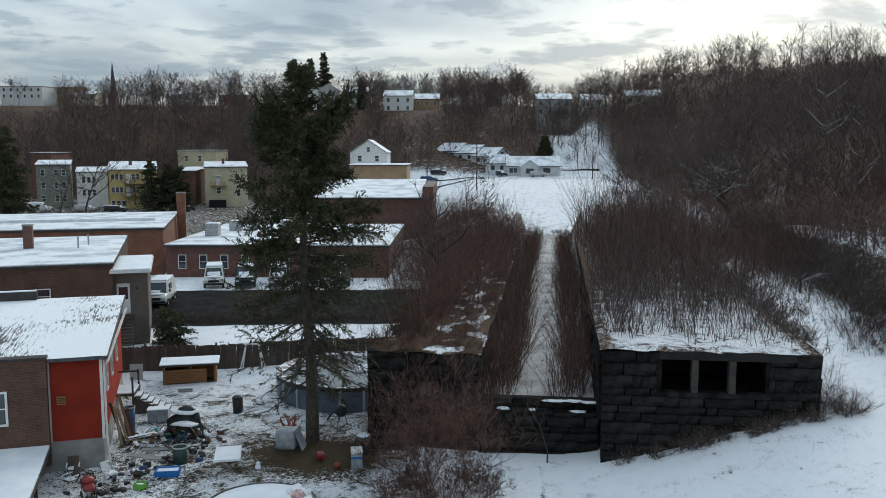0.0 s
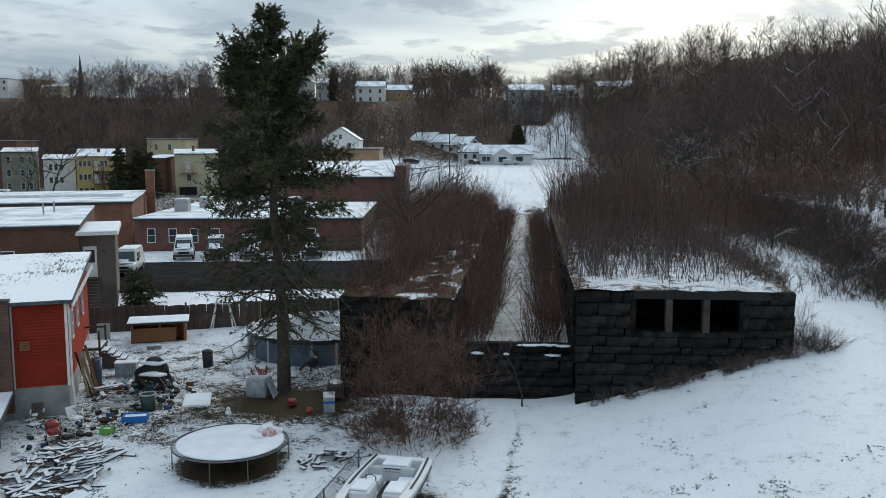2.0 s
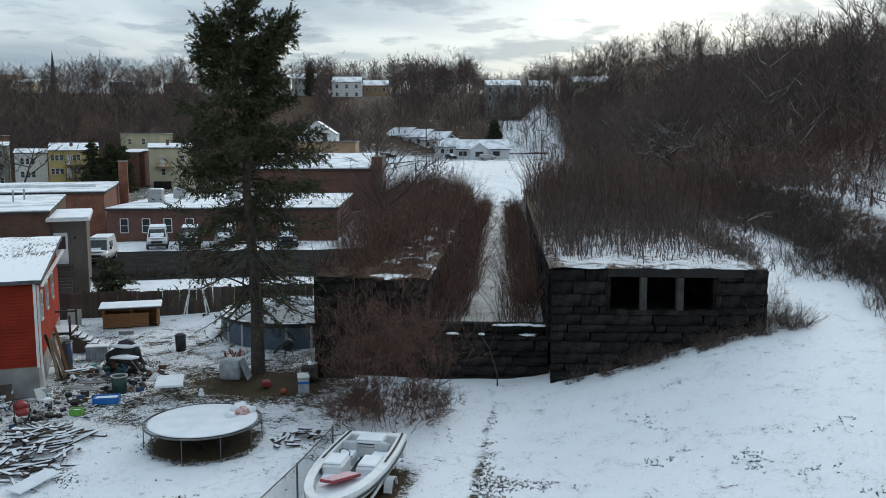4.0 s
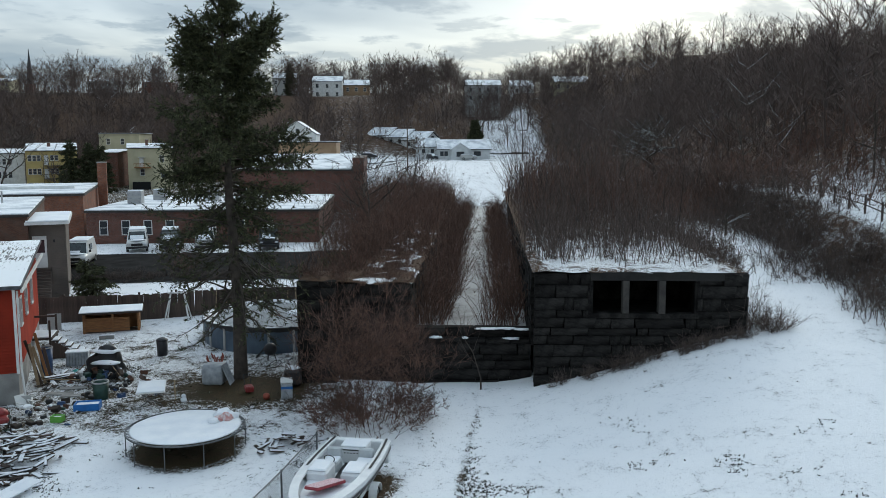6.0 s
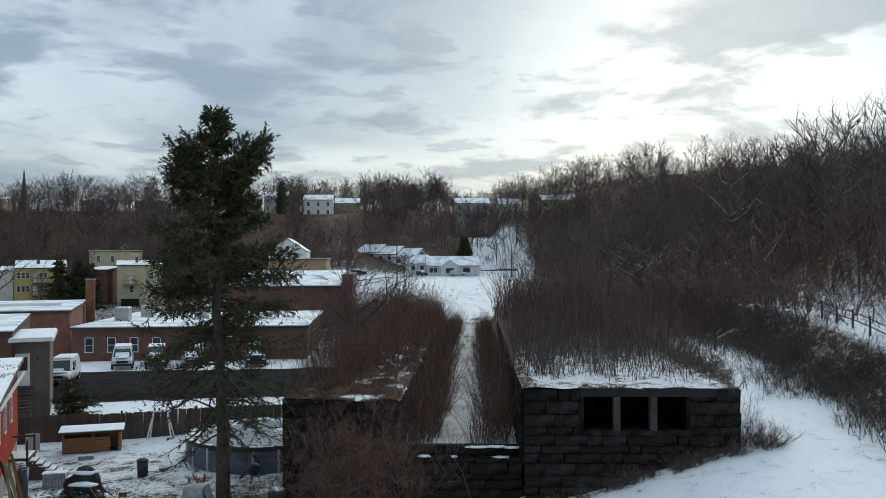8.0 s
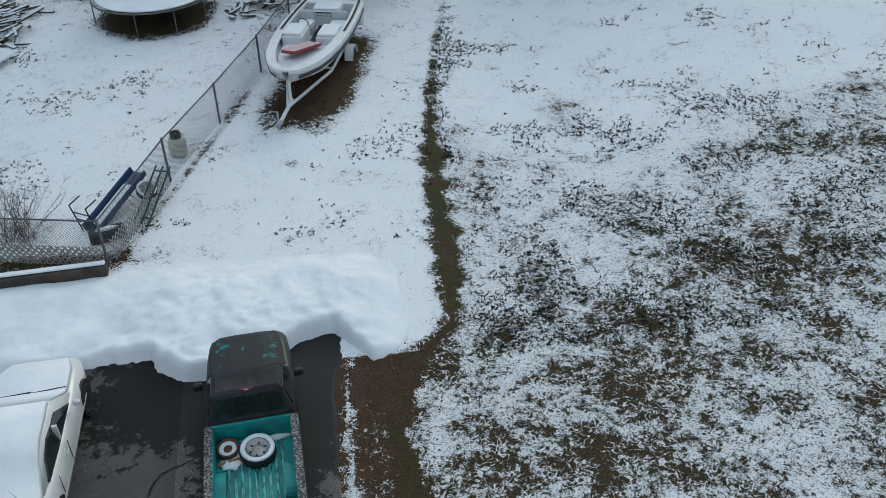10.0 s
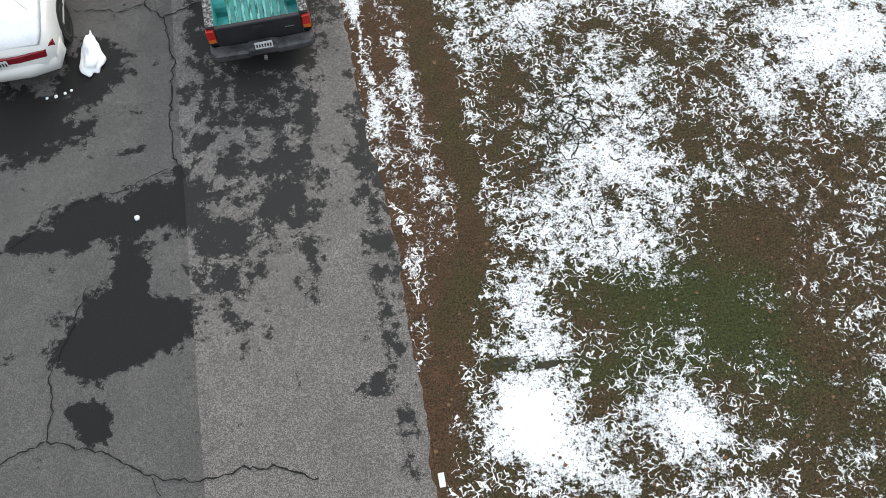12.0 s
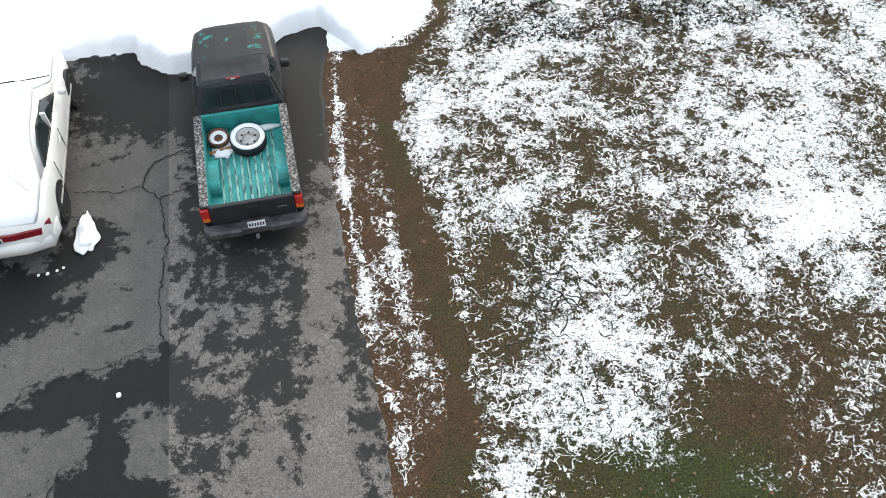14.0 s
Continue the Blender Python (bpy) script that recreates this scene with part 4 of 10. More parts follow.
def build_lock():
    right = thing("lock_chamber", "dark weathered stone lock building with snow and saplings on top", "canal lock", "", LOCK)
    core = bmesh.new()
    box(core, 0.35, 2.5, 0.45, 4.4, 0, 6.6)
    box(core, 7.6, 9.6, 0.45, 4.4, 0, 6.6)
    box(core, 2.5, 7.6, 0.45, 4.4, 0, 4.55)
    box(core, 2.5, 7.6, 0.45, 4.4, 6.35, 6.6)
    box(core, 0.35, 9.6, 4.4, 64, 0, 6.6)
    part("core", core, STONE, right, "dark rubble core round an empty vault")
    masonry(right, 0.0, 9.8, 0.9, 6.55, 0.0, 0.47, 1.25, 21, [(2.6, 7.5, 4.65, 6.55)], foot=lock_foot)
    # concrete window band: sill, two posts, lintel
    part("lintel", boxed(2.55, 9.75, -0.03, 0.5, 6.22, 6.62, bevel=0.02), LOCK_CONCRETE, right, "long stained concrete lintel")
    part("sill", boxed(2.5, 7.6, -0.04, 0.5, 4.46, 4.68, bevel=0.02), STONE, right, "stained concrete sill")
    for a, b in ((4.08, 4.38), (5.74, 6.05)):
        part("post", boxed(a, b, -0.02, 0.5, 4.68, 6.22, bevel=0.015), POST_STONE, right, "grey square concrete post")
    part("jamb", boxed(2.5, 2.72, -0.01, 0.5, 4.68, 6.22, bevel=0.015), STONE, right)
    part("jamb", boxed(7.38, 7.6, -0.01, 0.5, 4.68, 6.22, bevel=0.015), STONE, right)
    masonry(right, 0.5, 30, 3.0, 6.5, -0.12, 0.5, 1.4, 22, along="v")
    masonry(right, 0.5, 8, 3.2, 6.5, 9.45, 0.5, 1.3, 23, along="v")
    snow_top("cap", "uneven snow with brown brush litter", right, -0.1, 9.9, -0.05, 64, 6.62, lambda a, b: 0.80 - 0.5 * (min(a, 9.8 - a) < 0.5) - 0.5 * ease(b, 8, 20) - 0.35 * (b < 0.35 and 2.4 < a < 5.0), 3)

    left = thing("lock_wall", "dark ruined stone lock wall with a square end pier", "canal lock", "", LOCK)
    part("core", box(boxed(-9.3, -6.3, 2.2, 64, 0, 5.75), -11.2, -9.7, 1.8, 3.6, 0, 5.75), STONE, left, "dark rubble core")
    masonry(left, -11.45, -9.55, 0.5, 5.9, 1.3, 0.52, 1.1, 24, depth=0.6)
    masonry(left, -9.5, -5.9, 0.6, 5.7, 1.9, 0.5, 1.3, 25)
    masonry(left, 2.4, 30, 3.0, 5.7, -6.4, 0.5, 1.4, 26, along="v")
    masonry(left, 1.8, 3.8, 0.6, 5.8, -11.5, 0.5, 1.0, 27, along="v")
    snow_top("cap", "broken wall top with brown weeds and streaks of snow", left, -9.7, -5.8, 1.8, 64, 5.74, lambda a, b: -0.45 + 1.5 * (noise.noise((a * 1.3, b * 0.6, 4)) > 0.12) * (a > -8.9), 5)
    snow_top("pier_cap", "rough pier top with a little snow", left, -11.5, -9.5, 1.25, 3.8, 5.86, lambda a, b: -0.2, 6, 0.25)

    weir = thing("lock_sill", "low dark stone cross wall with snow on its ledge", "canal lock", "", LOCK)
    part("core", boxed(-5.9, 0, 2.2, 3.4, 0, 3.3), STONE, weir)
    masonry(weir, -5.9, 0.0, 0.7, 3.05, 1.6, 0.45, 1.3, 28)
    masonry(weir, -5.9, 0.0, 3.0, 3.5, 2.1, 0.45, 1.5, 29, depth=0.6)
    for k, (a, b, v, z) in enumerate(((-2.7, -1.6, 1.95, 3.46), (-1.7, -0.7, 2.0, 3.47), (-0.8, -0.1, 1.9, 3.46), (-5.0, -4.4, 1.75, 3.06), (-1.4, -0.6, 1.72, 3.03), (-3.4, -3.1, 1.75, 3.05))):
        bm = bmesh.new()
        r = bmesh.ops.create_icosphere(bm, subdivisions=3, radius=1.0)
        for p in r["verts"]:
            f = 1 + 0.45 * noise.noise(p.co * 2.2 + Vector((k * 5.3, 0, 0))) + 0.2 * noise.noise(p.co * 6 + Vector((0, k * 3.1, 0)))
            p.co = Vector((p.co.x * (b - a) / 2 * f, p.co.y * 0.2 * f, max(p.co.z, -0.3) * 0.06 * f))
        part("snow", bm, SNOW, weir, "ragged patch of snow on the ledge", True, pose((a + b) / 2, v, z + 0.02))
    # the flooded floor of the chamber, half frozen
    ice = tagged(new("water_canal", raw_mesh("water_canal", [(a, b, 2.98 + 0.004 * noise.noise((a, b * 0.5, 1))) for b in np.linspace(3.3, 88.6, 100).tolist() for a in np.linspace(-6.2, 0.3, 14).tolist()], [(j * 14 + i, j * 14 + i + 1, (j + 1) * 14 + i + 1, (j + 1) * 14 + i) for j in range(99) for i in range(13)], CANAL_ICE, True)), "narrow strip of grey half-frozen water in the canal lock", "water", kind="structure")
    ice.matrix_world = LOCK


build_lock()


def brush_stuff(name, label, spots, material_, seed, lean=0.3, twigs=10, thick=0.015, tw=0.009):
    """Joins tufts of brush: (x, y, z, stems, radius, height)."""
    rnd = random.Random(seed)
    out = []
    for i, (x, y, z, stems, radius, tall) in enumerate(spots):
        out.append(placed(brush(seed * 50 + i, stems, radius, tall, twigs, thick * (1.25 if y > 56 else 1), lean, tw, 0.5, y > 56), x, y, z, rnd.uniform(0, 6.28), 1.0))
    v, f = gather(out)
    return tagged(new(name, tri_mesh(name, v, f, material_)), label, "brush", kind="stuff")


def in_lock(u, v, z):
    p = LOCK @ Vector((u, v, z))
    return p.x, p.y, p.z


rnd_ = random.Random(5)
# hedges of brush along both sides of the chamber
spots = []
for v in np.arange(4.2, 82, 1.0):
    for c, w in ((-5.0, 0.75), (-1.3 if v < 9 else -1.0, 0.8)):
        wave = 0.95 + 0.5 * noise.noise((v * 0.35, c, 0)) + 0.35 * noise.noise((v * 1.1, c, 5))
        tall = wave * rnd_.uniform(3.4, 5.0) + (0.7 if c < -3 else 0) - 0.035 * max(0, v - 20)
        spots.append((*in_lock(c + rnd_.gauss(0, 0.2), v, 3.0), rnd_.choice((14, 20, 26)) + (14 if v < 16 else 0), w + 0.15, tall))
brush_stuff("brush", "russet-brown leafless brush along the lock chamber", spots, RED_TWIG, 61, 0.16, 13)
# saplings on top of the right side
spots = []
back = []
for _ in range(560):
    u, v = rnd_.uniform(0.3, 9.6), 1.3 + 58 * rnd_.random() ** 1.25
    if v < 3.0 and rnd_.random() < 0.6:
        continue
    (spots if v < 14 else back).append((*in_lock(u, v, 6.7), 5 if v < 6 else 6, 1.0, (rnd_.uniform(1.2, 2.9) + min(max(v - 3, 0), 20) * 0.13 * rnd_.uniform(0.4, 2.0)) * (1.0 + 0.7 * noise.noise((u * 0.35, v * 0.22, 3)))))
brush_stuff("saplings", "dense russet saplings behind the top of the lock", back[::2], RED_TWIG, 68, 0.16, 12, 0.019, 0.011)
brush_stuff("saplings", "grey-brown saplings behind the top of the lock", back[1::2], TWIG, 58, 0.14, 12, 0.021, 0.011)
brush_stuff("saplings", "thin grey-brown saplings standing in snow on the lock", spots, TWIG, 62, 0.09, 8, 0.017)
# brush on and beside the left wall
spots = []
for _ in range(300):
    u, v = rnd_.uniform(-12.0, -5.9), 5 + 52 * rnd_.random()
    if v < 14 and u > -8.5:
        continue
    x, y, z = in_lock(u, v, 5.8 if u > -9.6 else 4.6)
    spots.append((x, y, z, 12, 1.0, rnd_.uniform(1.2, 2.4) + min(v, 25) * 0.07 * rnd_.uniform(0.4, 1.6)))
brush_stuff("brush", "brown leafless brush on the ruined lock wall", spots, RED_TWIG, 63)
spots = []
for _ in range(150):
    u, v = rnd_.uniform(-11.4, -6.0), rnd_.uniform(2.0, 16)
    if u < -9.7 and v > 3.7:
        continue
    spots.append((*in_lock(u, v, 5.8 if u > -9.6 else 5.95), 8, 0.5, rnd_.uniform(0.25, 1.0)))
brush_stuff("weeds", "russet weeds and brambles on the broken wall top", spots, RED_TWIG, 70, 0.5, 9, 0.008)
# weeds at the foot of the lock wall
spots = []
for _ in range(46):
    u = rnd_.choice((rnd_.uniform(0.2, 6.5), rnd_.uniform(5.5, 10.0)))
    x, y, z = in_lock(u, -0.25 - 0.35 * rnd_.random(), 0)
    spots.append((x, y, float(height(x, y)), 9, 0.3, rnd_.uniform(0.3, 1.1)))
brush_stuff("weeds", "dead brown weeds along the foot of the stone wall", spots, TWIG, 69, 0.5, 9, 0.008)

# ---- houses ----
ROOF_EDGE = material("roof_edge", (0.06, 0.055, 0.05), (0.04, 0.036, 0.034), 3, 0.9)
ORANGE_BRICK = material("orange_brick", (0.36, 0.15, 0.08), (0.26, 0.10, 0.06), 0.8, 0.9, bump=0.4, fine=24)
TAN = material("tan_wall", (0.38, 0.26, 0.16), (0.30, 0.20, 0.12), 0.8, 0.9)
BROWN_SIDING = material("brown_siding", (0.17, 0.14, 0.12), (0.12, 0.10, 0.085), 0.7, 0.85)
OLIVE_SIDING = material("olive_grey_siding", (0.26, 0.26, 0.21), (0.19, 0.19, 0.155), 0.6, 0.85)
BUNGALOW_WALL = material("white_clapboard", (0.62, 0.63, 0.63), (0.52, 0.53, 0.53), 0.8, 0.8)
SHINGLE = material("slate_shingle", (0.10, 0.10, 0.11), (0.05, 0.05, 0.055), 4, 0.85)


def brick_wall(name, tone, mortar=(0.20, 0.17, 0.15), dark=0.62):
    """Bricks in courses on upright walls."""
    m = bpy.data.materials.new(name)
    m.use_nodes = True
    n, l = m.node_tree.nodes, m.node_tree.links
    b = n["Principled BSDF"]
    co, sep, com = n.new("ShaderNodeTexCoord"), n.new("ShaderNodeSeparateXYZ"), n.new("ShaderNodeCombineXYZ")
    l.new(co.outputs["Object"], sep.inputs[0])
    add = n.new("ShaderNodeMath")
    l.new(sep.outputs[0], add.inputs[0])
    l.new(sep.outputs[1], add.inputs[1])
    l.new(add.outputs[0], com.inputs[0])
    l.new(sep.outputs[2], com.inputs[1])
    br = n.new("ShaderNodeTexBrick")
    br.inputs["Scale"].default_value, br.inputs["Brick Width"].default_value, br.inputs["Row Height"].default_value = 1.0, 0.215, 0.072
    br.inputs["Mortar Size"].default_value = 0.007
    br.inputs["Color1"].default_value, br.inputs["Color2"].default_value, br.inputs["Mortar"].default_value = (*tone, 1), (*(c * dark for c in tone), 1), (*mortar, 1)
    l.new(com.outputs[0], br.inputs["Vector"])
    no = n.new("ShaderNodeTexNoise")
    no.inputs["Scale"].default_value, no.inputs["Detail"].default_value = 0.9, 6
    l.new(co.outputs["Object"], no.inputs["Vector"])
    mr = n.new("ShaderNodeMapRange")
    mr.inputs[1].default_value, mr.inputs[2].default_value, mr.inputs[3].default_value = 0.3, 0.7, 0.6
    l.new(no.outputs[0], mr.inputs[0])
    mx = n.new("ShaderNodeMix")
    mx.data_type, mx.blend_type = "RGBA", "MULTIPLY"
    mx.inputs[0].default_value = 1.0
    l.new(br.outputs["Color"], mx.inputs[6])
    l.new(mr.outputs[0], mx.inputs[7])
    l.new(mx.outputs[2], b.inputs["Base Color"])
    b.inputs["Roughness"].default_value = 0.9
    bp = n.new("ShaderNodeBump")
    bp.inputs["Strength"].default_value, bp.inputs["Distance"].default_value, bp.invert = 0.5, 0.01, True
    l.new(br.outputs["Fac"], bp.inputs["Height"])
    l.new(bp.outputs[0], b.inputs["Normal"])
    return m


BRICK = brick_wall("old_brick", (0.20, 0.075, 0.05))
BROWN_BRICK = brick_wall("brown_brick", (0.16, 0.075, 0.045), (0.15, 0.12, 0.10))
ORANGE_BRICK = brick_wall("orange_brick", (0.34, 0.12, 0.06))


def window(parent, m, w, h, rails=1, mullions=0, frame_mat=None, name="window", fw=0.07):
    """A framed window on a wall; m: its middle, y pointing into the wall."""
    bm = bmesh.new()
    box(bm, -w / 2, w / 2, -0.05, 0.06, h / 2 - fw, h / 2)
    box(bm, -w / 2, w / 2, -0.07, 0.06, -h / 2, -h / 2 + fw)
    box(bm, -w / 2, -w / 2 + fw, -0.05, 0.06, -h / 2 + fw, h / 2 - fw)
    box(bm, w / 2 - fw, w / 2, -0.05, 0.06, -h / 2 + fw, h / 2 - fw)
    for i in range(rails):
        z = -h / 2 + h * (i + 1) / (rails + 1)
        box(bm, -w / 2 + fw, w / 2 - fw, -0.03, 0.05, z - 0.025, z + 0.025)
    for i in range(mullions):
        x = -w / 2 + w * (i + 1) / (mullions + 1)
        box(bm, x - 0.02, x + 0.02, -0.028, 0.05, -h / 2 + fw, h / 2 - fw)
    win = part(name, bm, frame_mat or WHITE, parent, m=m)
    part("pane", boxed(-w / 2 + fw, w / 2 - fw, 0.0, 0.012, -h / 2 + fw, h / 2 - fw), GLASS_DARK, win)
    return win


def on_front(u, z):
    return pose(u, -0.012, z)


def on_right(w, v, z):
    return pose(w + 0.012, v, z, 0, 0, 90)


def house(name, label, m, w, d, h, wall_mat, roof="flat", rise=1.6, over=0.25, snow=0.10, roof_mat=None, group="", category="house", base=-2.5):
    """Walls from u 0 to w and v 0 to d, and a roof; returns the thing."""
    t = thing(name, label, category, group, m)
    bm = bmesh.new()
    if roof == "gable_v":
        prism(bm, [(0, base), (w, base), (w, h), (w / 2, h + rise), (0, h)], 0, d)
    elif roof == "gable_u":
        prism(bm, [(0, base), (d, base), (d, h), (d / 2, h + rise), (0, h)], 0, w, Matrix(((0, 1, 0, 0), (1, 0, 0, 0), (0, 0, 1, 0), (0, 0, 0, 1))))
        bmesh.ops.recalc_face_normals(bm, faces=bm.faces[:])
    elif roof == "shed":
        prism(bm, [(0, base), (d, base), (d, h + rise), (0, h)], 0, w, Matrix(((0, 1, 0, 0), (1, 0, 0, 0), (0, 0, 1, 0), (0, 0, 0, 1))))
        bmesh.ops.recalc_face_normals(bm, faces=bm.faces[:])
    else:
        box(bm, 0, w, 0, d, base, h)
    part("wall", bm, wall_mat, t)
    o = over

    def slab(mat, low, high, grow, pname, lab=""):
        s = bmesh.new()
        if roof == "flat":
            box(s, -o - grow, w + o + grow, -o - grow, d + o + grow, h + low, h + high)
        elif roof == "shed":
            k = rise / d
            prism(s, [(-o - grow, h - k * o + low), (d + o + grow, h + rise + k * o + low), (d + o + grow, h + rise + k * o + high), (-o - grow, h - k * o + high)], -o - grow, w + o + grow, Matrix(((0, 1, 0, 0), (1, 0, 0, 0), (0, 0, 1, 0), (0, 0, 0, 1))))
            bmesh.ops.recalc_face_normals(s, faces=s.faces[:])
        else:
            span = w if roof == "gable_v" else d
            k = rise / (span / 2)
            e = o + grow
            out = [(-e, h - k * e + low), (span / 2, h + rise + low), (span + e, h - k * e + low), (span + e, h - k * e + high), (span / 2, h + rise + high), (-e, h - k * e + high)]
            if roof == "gable_v":
                prism(s, out, -e, d + e)
            else:
                prism(s, out, -e, w + e, Matrix(((0, 1, 0, 0), (1, 0, 0, 0), (0, 0, 1, 0), (0, 0, 0, 1))))
                bmesh.ops.recalc_face_normals(s, faces=s.faces[:])
        return part(pname, s, mat, t, lab)

    r = slab(roof_mat or ROOF_EDGE, 0.0, 0.14, 0.0, "roof")
    if snow:
        sn = slab(SNOW_ROOF, 0.142, 0.142 + snow, -0.05, "snow", "even layer of snow on the roof")
        sn.parent = r
    return t


def chimney(parent, u, v, z0, z1, size=0.55, mat=None):
    c = part("chimney", boxed(u - size / 2, u + size / 2, v - size / 2, v + size / 2, z0, z1, bevel=0.02), mat or BRICK, parent)
    part("cap", boxed(u - size / 2 - 0.05, u + size / 2 + 0.05, v - size / 2 - 0.05, v + size / 2 + 0.05, z1, z1 + 0.12, bevel=0.02), CONCRETE, c)
    return c


def roof_unit(parent, u, v, z, w=1.6, d=1.2, h=1.1):
    b = part("air_unit", boxed(u, u + w, v, v + d, z, z + h, bevel=0.04), METAL, parent, "grey metal rooftop air unit")
    for i in range(5):
        part("louvre", boxed(u + 0.1, u + w - 0.1, v - 0.03, v, z + 0.15 + 0.16 * i, z + 0.22 + 0.16 * i), GREY_SIDING, b)
    part("snow", boxed(u + 0.05, u + w - 0.05, v + 0.05, v + d - 0.05, z + h + 0.002, z + h + 0.09, bevel=0.03), SNOW, b)
    return b


DARK_BROWN = material("dark_brown_wood", (0.06, 0.035, 0.022), (0.035, 0.02, 0.014), 4, 0.85)
# the red-sided house beside the yard, with its brick front part
RED = pose(-16.6, 39.9, 0, 0, 0, 17.5)


def red_house():
    t = thing("red_house", "red-sided house with a brick front part and snowy low-pitched roof", "house", "", RED)
    part("wall", boxed(-14, -0.12, 0.12, 13.0, 2.3, 6.1), RED_PAINT, t)
    # clapboards on the end and on the long side
    z, i = 2.25, 0
    while z < 6.0:
        b = bmesh.new()
        prism(b, [(0, z), (0.125, z), (0.125, z + 0.158), (0.095, z + 0.158)], -2.32, -0.02, Matrix(((0, 1, 0, 0), (1, 0, 0, 0), (0, 0, 1, 0), (0, 0, 0, 1))))
        bmesh.ops.recalc_face_normals(b, faces=b.faces[:])
        part("clapboard", b, RED_PAINT, t)
        b = bmesh.new()
        prism(b, [(-0.125, z), (0.0, z), (-0.095, z + 0.158), (-0.125, z + 0.158)], 0.02, 13.0)
        part("clapboard", b, RED_PAINT, t)
        z += 0.15
    part("corner_board", boxed(-0.10, 0.02, -0.02, 0.10, 2.2, 6.1, bevel=0.008), WHITE, t, "worn white corner board")
    part("corner_board", boxed(-2.36, -2.28, -0.03, 0.10, 2.2, 6.1, bevel=0.008), GREY_SIDING, t)
    part("foundation", boxed(-2.9, -0.04, 0.05, 13.0, -0.5, 2.25), CONCRETE, t, "stained grey concrete foundation")
    br = part("brick_front", boxed(-14, -2.36, -0.35, 0.1, 1.2, 6.28), BROWN_BRICK, t, "weathered brown brick wall")
    part("coping", boxed(-14, -2.32, -0.42, 0.14, 6.28, 6.40, bevel=0.01), ROOF_EDGE, br)
    window(br, pose(-4.6, -0.36, 4.1), 1.12, 1.62, 1, fw=0.10)
    part("sill_board", boxed(-13, -2.85, -0.5, -0.352, 1.95, 2.1), ROOF_EDGE, br)
    vent = part("vent", boxed(-2.02, -1.62, -0.06, 0.02, 4.0, 4.4, bevel=0.015), WOOD, t, "small square wooden wall vent")
    for i in range(4):
        part("slat", boxed(-1.98, -1.66, -0.075, -0.062, 4.06 + 0.08 * i, 4.10 + 0.08 * i), DARK_BROWN, vent)
    for v, z in ((2.2, 4.7), (5.2, 4.7), (8.4, 4.7)):
        window(t, pose(0.012, v, z, 0, 0, 90), 0.85, 1.4, 1)
    gut = bmesh.new()
    tube(gut, (0.1, 0.06, 6.0), (0.1, 0.06, 2.4), 0.05, sides=8)
    tube(gut, (0.1, 0.06, 2.4), (0.22, -0.12, 1.0), 0.05, sides=8)
    part("downpipe", gut, WHITE, t, "white downpipe with a bent foot")
    roof = bmesh.new()
    prism(roof, [(-0.3, 6.10), (13.3, 6.75), (13.3, 6.90), (-0.3, 6.24)], -14.2, 0.32, Matrix(((0, 1, 0, 0), (1, 0, 0, 0), (0, 0, 1, 0), (0, 0, 0, 1))))
    bmesh.ops.recalc_face_normals(roof, faces=roof.faces[:])
    r = part("roof", roof, SHINGLE, t)
    par = part("parapet", boxed(-14.0, -4.6, 12.85, 13.2, 6.9, 7.40, bevel=0.04), ROOF_EDGE, t, "dark tarred parapet along the roof edge")
    part("snow", boxed(-13.95, -4.65, 12.88, 13.17, 7.402, 7.48, bevel=0.03), SNOW, par)
    part("fascia", boxed(0.27, 0.36, -0.3, 13.2, 5.95, 6.12), WHITE, t)
    # patchy snow lies on the slope
    us, vs = np.linspace(-14.1, 0.28, 60), np.linspace(-0.25, 13.2, 60)
    verts = [(a, b, 6.26 + 0.0482 * (b + 0.3) + 0.02 * noise.noise((a, b, 2))) for b in vs for a in us]
    me = raw_mesh("snow", verts, [(j * 60 + i, j * 60 + i + 1, (j + 1) * 60 + i + 1, (j + 1) * 60 + i) for j in range(59) for i in range(59)], STREAK_SNOW, True)
    part("snow", me, None, r, "thin snow with shingles showing through in streaks")
    # lean-to in front of the brick part
    lean = thing("porch", "lean-to porch with a snow-covered sloping roof", "porch", "", RED)
    b = bmesh.new()
    prism(b, [(-11.0, 1.55), (-0.36, 1.98), (-0.36, 2.12), (-11.0, 1.69)], -14, -2.3, Matrix(((0, 1, 0, 0), (1, 0, 0, 0), (0, 0, 1, 0), (0, 0, 0, 1))))
    bmesh.ops.recalc_face_normals(b, faces=b.faces[:])
    pr = part("roof", b, ROOF_EDGE, lean)
    b = bmesh.new()
    prism(b, [(-10.95, 1.695), (-0.4, 2.122), (-0.4, 2.24), (-10.95, 1.81)], -13.9, -2.36, Matrix(((0, 1, 0, 0), (1, 0, 0, 0), (0, 0, 1, 0), (0, 0, 0, 1))))
    bmesh.ops.recalc_face_normals(b, faces=b.faces[:])
    part("snow", b, SNOW, pr, "smooth unbroken snow")
    part("wall", boxed(-13.8, -3.0, -10.6, -0.4, -0.3, 1.55), FENCE_WOOD, lean)
    for v in (-10.3, -7.0, -3.6):
        part("post", boxed(-2.62, -2.48, v, v + 0.14, -0.3, 1.62), FENCE_WOOD, lean)


red_house()


